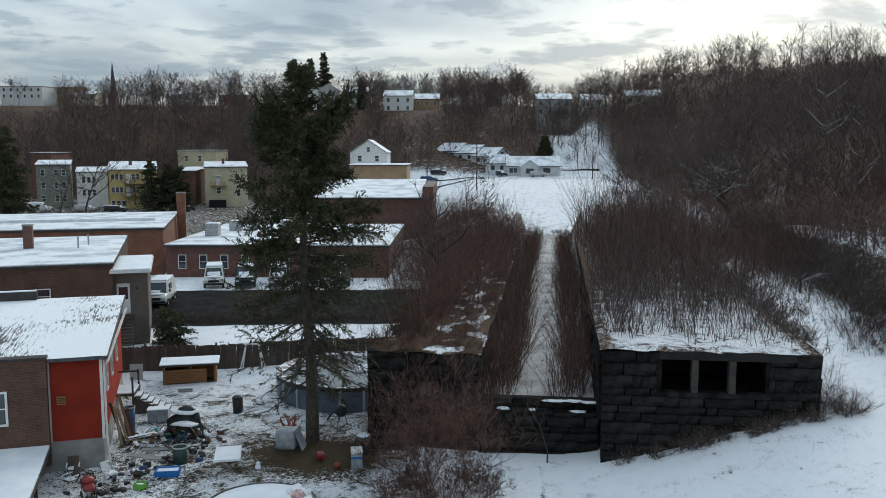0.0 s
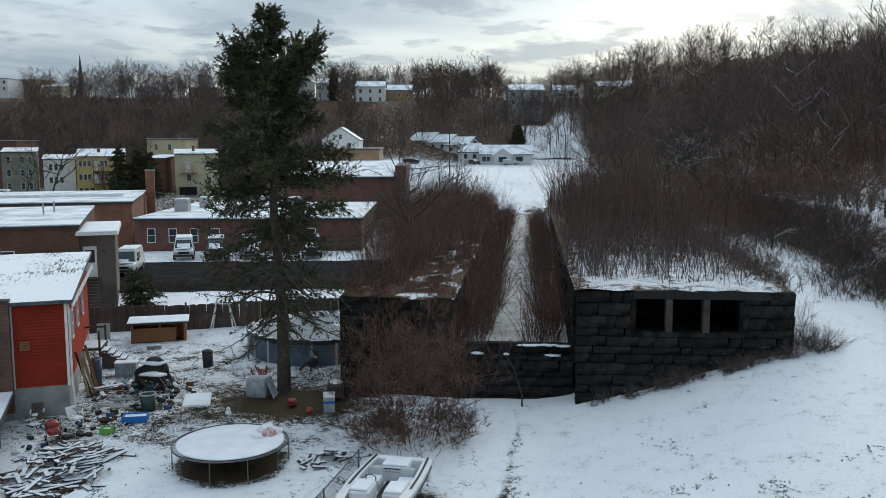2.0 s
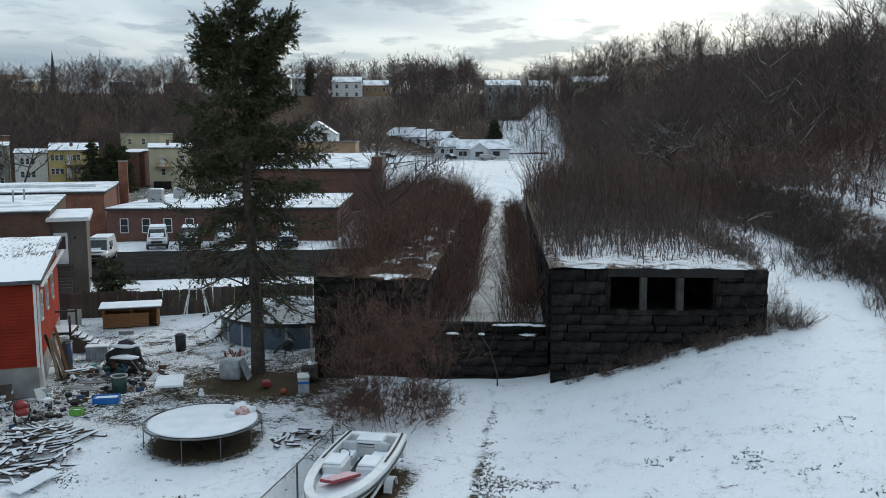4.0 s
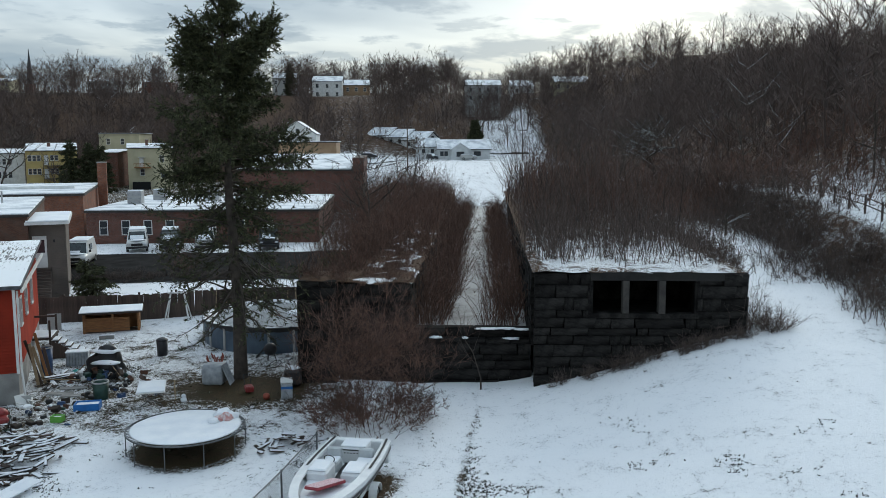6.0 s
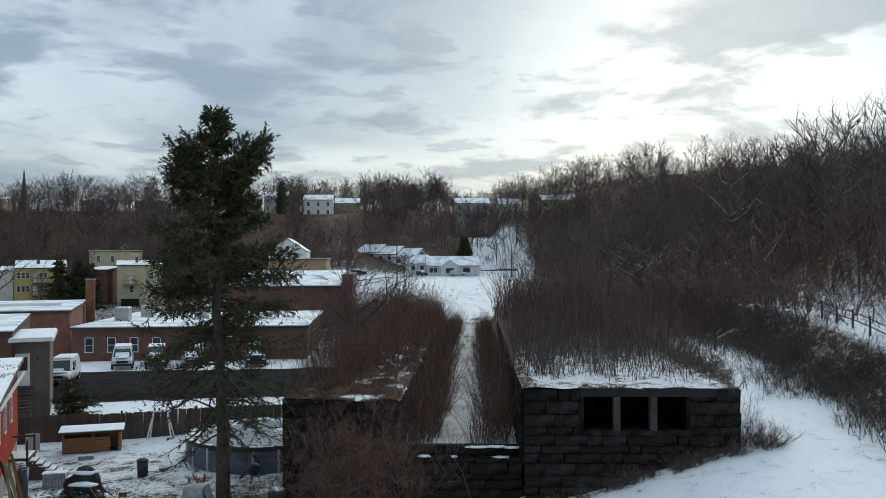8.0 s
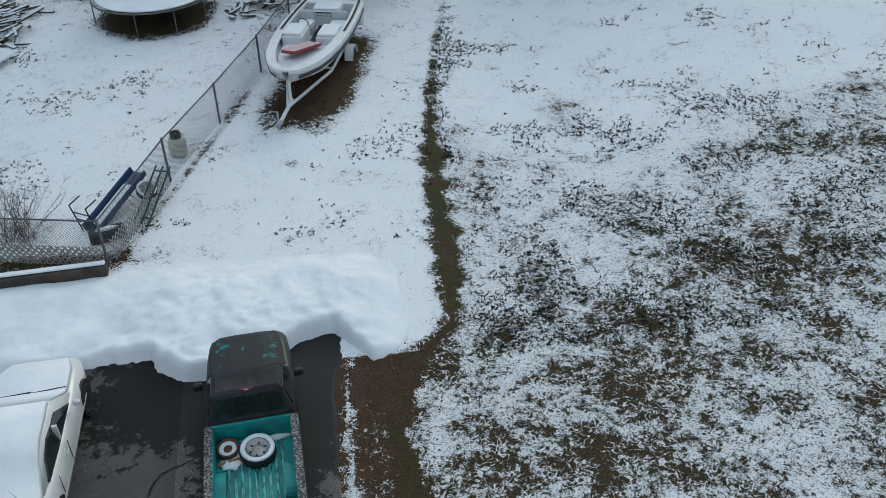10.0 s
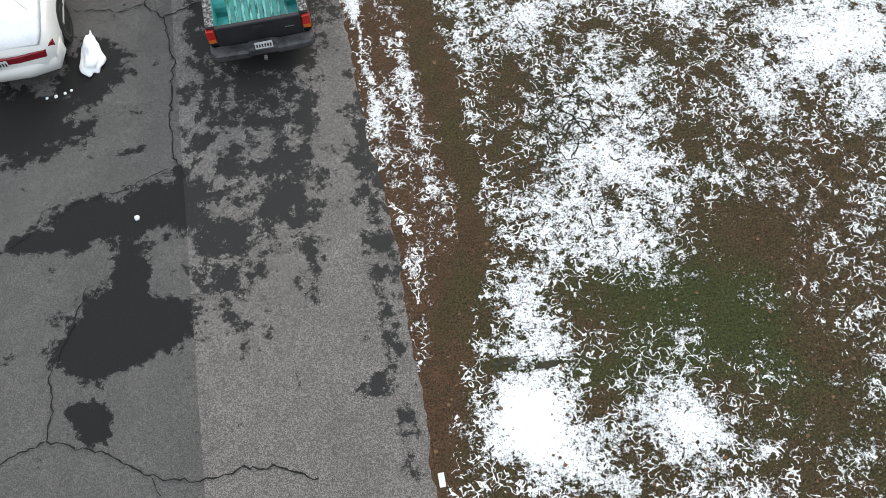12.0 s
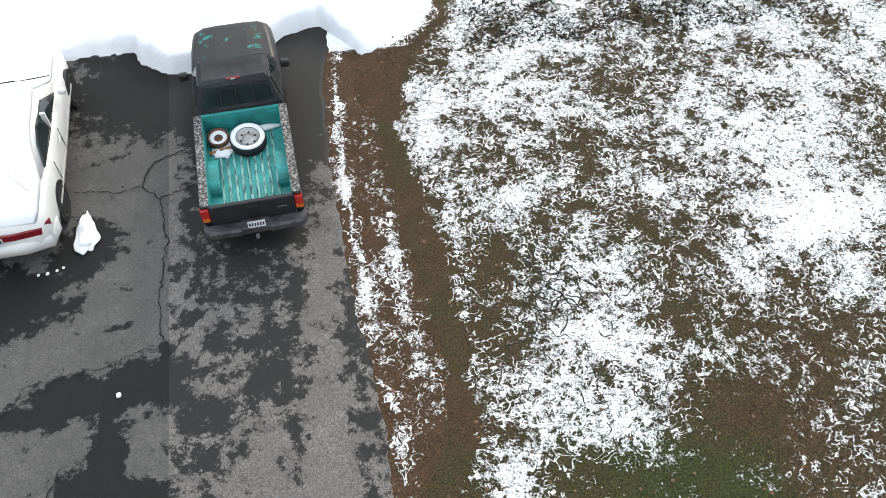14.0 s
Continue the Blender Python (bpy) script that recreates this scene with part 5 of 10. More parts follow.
def back_buildings():
    # brown brick building with an outside door and stairs
    m = pose(-24.4, 61.0, 0, 0, 0, 18)
    t = house("brick_building", "low brown brick building with a snow-covered flat roof", m, 2.0, 1.0, 2.0, BROWN_BRICK, snow=0, group="brick buildings", category="building")
    for o in list(t.children_recursive):
        bpy.data.objects.remove(o)
    part("wall", boxed(-22, 0, 0, 20, -1, 7.55), BROWN_BRICK, t)
    part("coping", boxed(-22, 0.1, -0.12, 0.25, 7.55, 7.72), ROOF_EDGE, t)
    part("roof", boxed(-22, 0.1, 0.25, 20, 7.55, 7.66), ROOF_EDGE, t)
    part("snow", boxed(-21.9, 0.05, 0.3, 19.9, 7.664, 7.80, bevel=0.04), SNOW_ROOF, t)
    part("annexe_wall", boxed(0.0, 2.3, 0.6, 8, -1, 7.0), BROWN_SIDING, t, "grey-brown clapboard stair annexe")
    z = 0.5
    while z < 6.9:
        part("clapboard", boxed(1.35, 2.33, 0.55, 0.62, z, z + 0.14), BROWN_SIDING, t)
        z += 0.16
    part("annexe_roof", boxed(-0.2, 2.6, -0.3, 8, 7.0, 7.18), WHITE, t)
    part("annexe_snow", boxed(-0.15, 2.55, -0.25, 8, 7.183, 7.30, bevel=0.04), SNOW, t)
    door = part("door", boxed(0.18, 1.08, 0.52, 0.6, 3.95, 6.15, bevel=0.01), WHITE, t, "white half-glazed outside door")
    part("pane", boxed(0.32, 0.94, 0.505, 0.518, 5.0, 5.9), GLASS_DARK, door)
    part("lamp", boxed(1.5, 1.62, 0.45, 0.56, 5.7, 5.9), BLACK, t)
    chimney(t, -7.0, 11, 7.5, 9.6, 0.7)
    for u, v in ((-3.2, 10), (-2.6, 12)):
        b = bmesh.new()
        tube(b, (u, v, 7.6), (u, v, 8.7), 0.07, sides=8)
        part("vent_pipe", b, METAL, t)
    window(t, pose(-4.6, -0.02, 5.55), 1.0, 1.1, 1)
    window(t, pose(-9.5, -0.02, 5.55), 1.0, 1.0, 1)
    st = thing("outside_stairs", "steep dark wooden outside stairs below a door", "stairs", "", m)
    for i in range(12):
        part("step", boxed(0.1, 1.25, 0.45 - 0.25 * (i + 1), 0.47 - 0.25 * i, 3.85 - 0.19 * i, 3.90 - 0.19 * i), FENCE_WOOD, st)
    for u in (0.05, 1.28):
        b = bmesh.new()
        prism(b, [(0.5, 3.95), (0.5, 3.55), (-2.6, 1.2), (-2.6, 1.6)], u - 0.03, u + 0.03, Matrix(((0, 1, 0, 0), (1, 0, 0, 0), (0, 0, 1, 0), (0, 0, 0, 1))))
        bmesh.ops.recalc_face_normals(b, faces=b.faces[:])
        part("stringer", b, FENCE_WOOD, st)
    # building with the orange brick end and the tall chimney
    m = pose(-31.3, 92, 0, 0, 0, 14)
    t = thing("brick_building", "long building with an orange brick end wall and snowy flat roof", "building", "brick buildings", m)
    part("wall", boxed(-40, 0, 0, 22, -1, 7.1), ORANGE_BRICK, t)
    part("roof", boxed(-40, 0.2, -0.2, 22.2, 7.1, 7.3), ROOF_EDGE, t)
    part("snow", boxed(-40, 0.1, -0.1, 22.1, 7.303, 7.45, bevel=0.04), SNOW_ROOF, t)
    part("parapet", boxed(-20, -1.5, 8, 8.3, 7.3, 7.75), WHITE, t)
    chimney(t, 0.7, 19.0, 2, 10.0, 1.05, ORANGE_BRICK)
    roof_unit(t, -22, 3, 7.42, 3.2, 2.0, 1.7)
    # long low brick shop behind the parked vans
    m = pose(-30.4, 90, 0, 0, 0, 0)
    t = thing("brick_building", "long low red brick workshop with white windows and snowy roof", "building", "brick buildings", m)
    part("wall", boxed(0, 23.3, 0, 24, -1, 5.5), BRICK, t)
    part("roof", boxed(-0.15, 23.5, -0.2, 24, 5.5, 5.68), ROOF_EDGE, t)
    part("snow", boxed(-0.1, 23.4, -0.12, 23.9, 5.683, 5.82, bevel=0.04), SNOW_ROOF, t)
    for u in (1.7, 3.9, 6.1, 8.3, 12.5, 15.4, 18.2):
        window(t, pose(u, -0.015, 3.95), 0.85, 1.5, 1)
    roof_unit(t, 1.8, 8, 5.8, 1.5, 1.3, 1.4)
    roof_unit(t, 3.0, 14, 5.8, 1.4, 1.2, 1.2)
    roof_unit(t, 9.5, 12, 5.8, 1.5, 1.3, 1.4)
    roof_unit(t, 14.0, 10, 5.8, 1.5, 1.3, 1.4)
    # tall red brick hall behind it
    m = pose(-20.5, 122, 0, 0, 0, 0)
    t = thing("brick_building", "tall dark red brick hall with a snowy low roof", "building", "brick buildings", m)
    part("wall", boxed(0, 17, 0, 20, -1, 8.5), BRICK, t)
    b = bmesh.new()
    prism(b, [(-0.3, 8.5), (20.3, 10.2), (20.3, 10.45), (-0.3, 8.7)], -0.3, 15.6, Matrix(((0, 1, 0, 0), (1, 0, 0, 0), (0, 0, 1, 0), (0, 0, 0, 1))))
    bmesh.ops.recalc_face_normals(b, faces=b.faces[:])
    r = part("roof", b, ROOF_EDGE, t)
    b = bmesh.new()
    prism(b, [(-0.2, 8.72), (20.2, 10.46), (20.2, 10.6), (-0.2, 8.86)], -0.2, 15.4, Matrix(((0, 1, 0, 0), (1, 0, 0, 0), (0, 0, 1, 0), (0, 0, 0, 1))))
    bmesh.ops.recalc_face_normals(b, faces=b.faces[:])
    part("snow", b, SNOW_ROOF, r)
    part("parapet", boxed(15.6, 17.1, -0.1, 20, 8.5, 10.3), BRICK, t)
    t = house("tan_building", "flat tan brick building with a snowy roof", pose(-19.8, 160, 0), 10.4, 12, 12.3, TAN, group="brick buildings", category="building")
    t = house("gable_house", "white gabled house on the lower slope", pose(-26.6, 215, 0), 9, 12, 14.2, WHITE, "gable_v", 3.0, group="hill houses", base=2)
    window(t, pose(4.5, -0.02, 15.0), 0.9, 1.2)
    window(t, pose(2.4, -0.02, 12.8), 1.0, 1.5)
    window(t, pose(6.6, -0.02, 12.8), 1.0, 1.5)


back_buildings()


def town():
    # three-storey yellow house with enclosed porches and outside stairs
    t = house("yellow_house", "three-storey yellow house with rear porches and outside stairs", pose(-78.0, 194, 1.9, 0, 0, 20), 10.2, 12, 8.6, YELLOW, "shed", 1.5, group="town houses")
    for z in (7.1, 4.2):
        for u in (0.8, 1.7, 2.6):
            window(t, on_front(u, z), 0.8, 1.3)
        for u in (5.2, 6.1):
            window(t, on_front(u, z + 0.05), 0.75, 1.2)
        part("door", boxed(3.6, 4.5, -0.06, 0.0, z - 1.5, z + 0.6), WHITE, t)
    for u in (0.8, 1.9, 3.0):
        window(t, on_front(u, 1.2), 0.9, 1.2)
    for z in (5.5, 2.7):
        part("landing", boxed(3.4, 7.6, -1.5, -0.02, z - 0.12, z), FENCE_WOOD, t)
        for u in (3.4, 5.4, 7.5):
            part("post", boxed(u, u + 0.1, -1.5, -1.4, -0.5, z + 1.0), FENCE_WOOD, t)
        part("rail", boxed(3.4, 7.6, -1.5, -1.42, z + 0.9, z + 1.0), FENCE_WOOD, t)
    b = bmesh.new()
    prism(b, [(4.2, 5.3), (7.4, 2.7), (7.4, 2.4), (4.2, 5.0)], -1.4, -0.6)
    part("stair_flight", b, FENCE_WOOD, t)
    chimney(t, 4.6, 6, 8.8, 10.4, 0.7)
    # cream house with a balcony
    t = house("cream_house", "cream-painted flat-roofed house with a small wooden balcony", pose(-57.9, 199, 1.7, 0, 0, 16), 9.5, 13, 9.3, CREAM, "shed", 0.9, group="town houses")
    for u, z in ((7.2, 7.0), (7.4, 3.4), (3.0, 4.0)):
        window(t, on_front(u, z), 1.0, 1.5)
    bal = part("balcony", boxed(1.2, 4.8, -1.3, -0.02, 5.0, 5.15), WOOD, t)
    part("rail", boxed(1.2, 4.8, -1.3, -1.22, 5.95, 6.03), WOOD, bal)
    for i in range(13):
        part("baluster", boxed(1.2 + 0.28 * i, 1.26 + 0.28 * i, -1.28, -1.23, 5.15, 5.95), WOOD, bal)
    part("door", boxed(2.4, 3.3, -0.06, 0, 5.15, 7.2), WHITE, t)
    part("awning", boxed(2.1, 3.6, -0.6, -0.02, 7.3, 7.45), WHITE, t)
    # solid block; its near-black colour stands for the shade inside the porch
    part("porch", boxed(0.8, 4.6, -1.2, -0.02, 0, 1.9), DARK, t)
    chimney(t, 4.2, 6, 9.5, 11.2, 0.6)
    t = house("grey_house", "olive-grey three-storey house with plain windows", pose(-96.3, 198, 1.9, 0, 0, 22), 7.2, 12, 9.6, OLIVE_SIDING, "shed", 0.8, group="town houses")
    for u in (1.4, 4.2, 5.8):
        for z in (7.9, 5.0, 2.0):
            window(t, on_front(u, z), 0.9, 1.5)
    t = house("white_house", "narrow white two-storey house with porches", pose(-86.6, 197, 1.9, 0, 0, 22), 6.6, 12, 8.0, WHITE, "shed", 0.8, group="town houses")
    for z in (6.3, 3.4):
        for u in (1.5, 2.6, 3.7):
            window(t, on_front(u, z), 0.8, 1.4)
    t = house("brick_house", "brick house with a snowy flat roof", pose(-67.2, 206, 1.9), 5.0, 12, 8.0, BRICK, "shed", 0.6, group="town houses")
    window(t, on_front(1.6, 6.5), 0.9, 1.4)
    t = house("cream_house", "cream flat-roofed house further up", pose(-75.6, 235, 1.9), 10.4, 12, 12.6, CREAM, "flat", group="town houses")
    for u in (2.4, 6.0):
        window(t, on_front(u, 10.6), 1.0, 1.6)
    house("brick_house", "dark brick row house", pose(-109, 222, 2), 5, 12, 12, BRICK, "flat", group="town houses")
    # ridge houses
    for x, y, w, d, z0, z1, mat, roof, lab in (
        (-219.5, 420, 20, 16, 30, 44, WHITE, "flat", "white three-storey apartment house on the ridge"),
        (-203.0, 436, 14, 14, 30, 44.6, TAN, "flat", "tan flat-roofed apartment house on the ridge"),
        (-189.2, 430, 11, 12, 30, 40.6, CREAM, "shed", "cream house on the ridge"),
        (-150, 450, 16, 12, 30, 42.0, GREY_SIDING, "shed", "grey house among trees on the ridge"),
        (-120, 440, 14, 12, 30, 41.0, BRICK, "flat", "brick house among trees on the ridge"),
        (-64.0, 340, 9, 12, 24, 37.0, WHITE, "gable_v", "white gabled house on the hill"),
        (-55.0, 346, 8, 12, 24, 37.6, GREY_SIDING, "gable_v", "grey gabled house on the hill"),
        (-44.8, 345, 9, 12, 24, 36.5, GREY_SIDING, "gable_u", "pale blue-grey house on the hill"),
        (-28.6, 335, 11, 12, 24, 34.6, WHITE, "gable_u", "white house with a snowy roof on the hill"),
        (-17.6, 345, 10, 10, 24, 33.9, TAN, "gable_u", "low tan house on the hill"),
        (29.0, 330, 13, 10, 24, 33.0, GREY_SIDING, "gable_u", "low grey house among hilltop trees"),
        (45.8, 330, 8.5, 10, 24, 32.8, WHITE, "gable_u", "small white house among hilltop trees"),
        (60.6, 322, 13, 10, 26, 33.8, CREAM, "gable_u", "low cream house among hilltop trees"),
    ):
        t = house("hill_house", lab, pose(x, y, 0), w, d, z1, mat, roof, 2.2, group="hill houses", base=z0 - 6)
        n = max(2, int(w / 3))
        for i in range(n):
            for z in (z1 - 1.6, z1 - 4.6):
                if z > z0 + 2:
                    window(t, pose(w * (i + 0.5) / n, -0.02, z), 1.1, 1.5, 1)
    # church steeple on the skyline
    t = thing("church_steeple", "slender dark church spire above the trees", "church", "", pose(-236, 600, 0))
    part("tower", boxed(-2.6, 2.6, -2.6, 2.6, 30, 50, bevel=0.1), BRICK, t)
    b = bmesh.new()
    tube(b, (0, 0, 50), (0, 0, 73.0), 2.5, 0.08, 8)
    part("spire", b, SHINGLE, t)
    # single-storey white houses across the field
    t = house("white_bungalow", "white bungalow with a front gable and snowy roof", pose(14.0, 250, 7.2), 14.8, 9, 3.1, BUNGALOW_WALL, "gable_u", 2.4, 0.5, group="bungalows")
    wing = bmesh.new()
    prism(wing, [(3.6, -1), (8.6, -1), (8.6, 2.9), (6.1, 4.6), (3.6, 2.9)], -2.2, 1.5)
    part("wing", wing, BUNGALOW_WALL, t)
    for s in (-1, 1):
        b = bmesh.new()
        prism(b, [(6.1, 4.66), (6.1 + s * 2.9, 2.70), (6.1 + s * 2.9, 2.95), (6.1, 4.92)], -2.6, 3.4)
        part("wing_snow", b, SNOW, t)
    window(t, pose(6.1, -2.23, 1.6), 2.2, 1.4, 0, 1, BLACK)
    for u in (1.0, 2.2, 10.6, 11.6):
        window(t, on_front(u, 1.7), 1.0, 1.3, 1, 0, BLACK)
    for x, y, z, w, turn in ((8.0, 254, 8.0, 6.4, 0), (4.0, 270, 10.0, 8.6, -38), (-1.5, 275, 10.8, 8.6, -38), (-7.0, 280, 11.4, 8.6, -38)):
        t = house("white_bungalow", "small white bungalow with a snowy roof", pose(x, y, z, 0, 0, turn), w, 8, 2.9, BUNGALOW_WALL, "gable_u", 2.3, 0.45, group="bungalows")
        window(t, on_right(w, 4.0, 3.4), 1.3, 1.2, 1, 1, BLACK)
        for u in (w * 0.3, w * 0.7):
            window(t, on_front(u, 1.6), 1.0, 1.2, 1, 0, BLACK)


town()

# ---- driveway ----
def asphalt(name, light, dark, grain, wet_shade_tone):
    """Worn asphalt; the attribute wet says where it has not dried and where car shade is painted."""
    m = bpy.data.materials.new(name)
    m.use_nodes = True
    n, l = m.node_tree.nodes, m.node_tree.links
    b = n["Principled BSDF"]
    co = n.new("ShaderNodeTexCoord")

    def tex(scale, detail, rough=0.6):
        t = n.new("ShaderNodeTexNoise")
        t.inputs["Scale"].default_value, t.inputs["Detail"].default_value, t.inputs["Roughness"].default_value = scale, detail, rough
        l.new(co.outputs["Object"], t.inputs["Vector"])
        return t.outputs[0]

    def span(v, a, c, lo=0.0, hi=1.0):
        r = n.new("ShaderNodeMapRange")
        l.new(v, r.inputs[0])
        for i, k in zip((1, 2, 3, 4), (a, c, lo, hi)):
            r.inputs[i].default_value = k
        return r.outputs[0]

    def mixed(f, a, c):
        k = n.new("ShaderNodeMix")
        k.data_type = "RGBA"
        l.new(f, k.inputs[0])
        for i, v in ((6, a), (7, c)):
            if isinstance(v, tuple):
                k.inputs[i].default_value = (*v, 1)
            else:
                l.new(v, k.inputs[i])
        return k.outputs[2]

    vo = n.new("ShaderNodeTexVoronoi")
    vo.inputs["Scale"].default_value = grain
    l.new(co.outputs["Object"], vo.inputs["Vector"])
    speck = span(vo.outputs["Distance"], 0.15, 0.75)
    stone = n.new("ShaderNodeSeparateColor")
    l.new(vo.outputs["Color"], stone.inputs[0])
    dry = mixed(span(stone.outputs[0], 0.3, 1.0), dark, light)
    dry = mixed(span(tex(1.3, 4), 0.35, 0.65, 0.0, 0.35), dry, tuple(c * 0.72 for c in dark))
    at = n.new("ShaderNodeAttribute")
    at.attribute_name = "wet"
    ragged = n.new("ShaderNodeMath")
    ragged.operation = "MULTIPLY_ADD"
    l.new(tex(2.4, 12, 0.78), ragged.inputs[0])
    ragged.inputs[1].default_value = 2.5
    l.new(at.outputs["Fac"], ragged.inputs[2])
    wet = span(ragged.outputs[0], 1.70, 1.80)
    l.new(mixed(wet, dry, tuple(c * 0.30 for c in wet_shade_tone)), b.inputs["Base Color"])
    l.new(span(wet, 0, 1, 0.85, 0.5), b.inputs["Roughness"])
    b.inputs["Specular IOR Level"].default_value = 0.12
    bp = n.new("ShaderNodeBump")
    bp.inputs["Strength"].default_value, bp.inputs["Distance"].default_value = 0.35, 0.006
    l.new(speck, bp.inputs["Height"])
    l.new(bp.outputs[0], b.inputs["Normal"])
    return m


OLD_ASPHALT = asphalt("old_asphalt", (0.165, 0.158, 0.152), (0.075, 0.073, 0.071), 85, (0.05, 0.05, 0.05))
NEW_ASPHALT = asphalt("coarse_asphalt", (0.27, 0.25, 0.236), (0.100, 0.094, 0.090), 75, (0.088, 0.086, 0.085))
# wet patches; those behind the saloon and under the pickup also paint their shade
WET_AND_SHADE = [
    (-4.75, 6.50, 0.95, 0.36, 0.85), (-3.95, 6.70, 0.42, 0.40, 0.85), (-5.75, 6.15, 0.7, 0.20, 0.7), (-4.55, 4.65, 0.65, 0.55, 0.9), (-4.85, 4.20, 0.55, 0.38, 0.85), (-4.0, 4.45, 0.5, 0.28, 0.8), (-3.7, 4.75, 0.3, 0.3, 0.5),
    (-4.35, 5.5, 0.3, 0.6, 0.7), (-4.7, 3.15, 0.34, 0.30, 0.85), (-5.05, 3.35, 0.2, 0.12, 0.5), (-4.3, 7.74, 0.3, 0.10, 0.6), (-6.6, 8.4, 1.3, 0.75, 0.9), (-5.1, 9.5, 0.5, 0.6, 0.8),
    (-4.4, 13.4, 1.4, 1.2, 0.9), (-2.3, 11.4, 0.85, 2.0, 0.9), (-1.0, 13.3, 0.7, 1.8, 0.9), (-0.35, 4.4, 0.25, 1.6, 0.33), (-0.2, 2.2, 0.22, 1.0, 0.30), (-0.5, 7.4, 0.35, 1.3, 0.33), (-0.75, 3.3, 0.3, 0.25, 0.45),
    (-2.9, 5.2, 0.5, 0.9, 0.24), (-1.8, 6.6, 0.4, 0.8, 0.22), (-1.5, 5.0, 0.12, 0.35, 0.3), (-2.5, 4.3, 0.3, 0.3, 0.25), (-3.2, 3.0, 0.2, 0.4, 0.18),
]


def wet_and_shade(x, y):
    w = 0.20 + 0.0 * x
    for cx, cy, rx, ry, k in WET_AND_SHADE:
        w = w + k * np.exp(-(((x - cx) / rx) ** 2 + ((y - cy) / ry) ** 2) ** 1.1)
    strip = ease(x, -3.9, -3.3) * (1 - ease(x, -1.5, -0.9))
    w = w + 0.30 * strip * ease(y, 4.0, 6.6) - 0.06 * (1 - ease(y, 3, 4.5)) + 0.16 * ease(x, -1.2, -0.5) * ease(y, 4.5, 6) + 0.12 * ease(y, 10.5, 12.5)
    return np.clip(w, 0, 1.2)


def seam(y):
    return -3.86 + (10.9 - y) * 0.081


def drive_piece(name, label, left, right, z, mat, nx, edge_wave=0.0, lip=0.05):
    ys = np.arange(0.6, 15.6, 0.06)
    ends = np.array([right(y) + edge_wave * (noise.noise((y * 2.1, 0.3, 0)) + 0.6 * noise.noise((y * 7, 2.3, 0))) for y in ys])
    starts = np.array([left(y) for y in ys])
    u = np.linspace(0, 1, nx)[None, :]
    X = starts[:, None] + (ends - starts)[:, None] * u
    Y = np.repeat(ys[:, None], nx, 1)
    Z = z + 0.003 * np.sin(X * 1.7 + Y) * np.sin(Y * 1.3)
    Z[:, -1] -= lip
    faces = [(j * nx + i, j * nx + i + 1, (j + 1) * nx + i + 1, (j + 1) * nx + i) for j in range(len(ys) - 1) for i in range(nx - 1)]
    me = raw_mesh(name, np.stack([X, Y, Z], -1).reshape(-1, 3).tolist(), faces, mat, True)
    me.attributes.new("wet", "FLOAT", "POINT").data.foreach_set("value", wet_and_shade(X, Y).ravel().astype(np.float32))
    return tagged(new(name, me), label, "driveway", kind="structure")


drive_piece("road_driveway", "old cracked grey asphalt driveway with dark wet patches and painted car shade", lambda y: -14.0, lambda y: seam(y) + 0.10, 0.025, OLD_ASPHALT, 150, lip=0.0)
drive_piece("road_driveway_strip", "coarser lighter asphalt strip with dark damp blotches and painted shade under the pickup", seam, lambda y: float(track(y, DRIVE_EDGE)), 0.033, NEW_ASPHALT, 60, 0.07)
CRACK = material("crack", (0.012, 0.012, 0.012), (0.008, 0.008, 0.008), 5, 1.0, bump=0)


def crack(points, width, seed):
    """A jagged open crack in the asphalt."""
    rnd = random.Random(seed)
    line = []
    for (x0, y0), (x1, y1) in zip(points, points[1:]):
        k = max(2, int(math.hypot(x1 - x0, y1 - y0) / 0.07))
        line += [(x0 + (x1 - x0) * i / k + rnd.gauss(0, 0.018), y0 + (y1 - y0) * i / k + rnd.gauss(0, 0.018)) for i in range(k)]
    line.append(points[-1])
    verts, faces = [], []
    for i, (x, y) in enumerate(line):
        xa, ya = line[max(i - 1, 0)]
        xb, yb = line[min(i + 1, len(line) - 1)]
        d = math.hypot(xb - xa, yb - ya) or 1
        w = width * rnd.uniform(0.35, 1.2) / 2
        nx, ny = -(yb - ya) / d * w, (xb - xa) / d * w
        verts += [(x + nx, y + ny, 0.048), (x - nx, y - ny, 0.048)]
    for i in range(len(line) - 1):
        faces.append((2 * i, 2 * i + 1, 2 * i + 3, 2 * i + 2))
    return tagged(new("driveway_crack", raw_mesh("driveway_crack", verts, faces, CRACK)), "jagged dark crack across the asphalt", "crack", "cracks in the driveway", kind="structure")


crack([(-5.6, 10.72), (-5.26, 10.73), (-4.8, 10.62), (-4.35, 10.75), (-3.98, 10.42), (-3.75, 9.4), (-3.8, 8.4), (-3.72, 7.5), (-3.5, 7.1)], 0.026, 1)
crack([(-4.35, 10.75), (-4.2, 11.3), (-3.6, 11.6)], 0.028, 2)
crack([(-3.98, 10.42), (-3.4, 10.7)], 0.026, 3)
crack([(-5.0, 5.3), (-5.2, 4.6), (-5.45, 4.0), (-5.35, 3.4), (-5.41, 2.97), (-4.6, 2.75), (-3.87, 2.3), (-3.2, 2.18), (-2.6, 2.32), (-2.1, 2.28), (-1.54, 2.07)], 0.026, 4)
crack([(-7.4, 2.4), (-6.6, 2.5), (-5.99, 2.75), (-5.41, 2.97)], 0.023, 5)
crack([(-7.0, 5.7), (-6.19, 6.17), (-5.2, 6.85), (-4.6, 6.95), (-3.8, 7.3)], 0.018, 6)
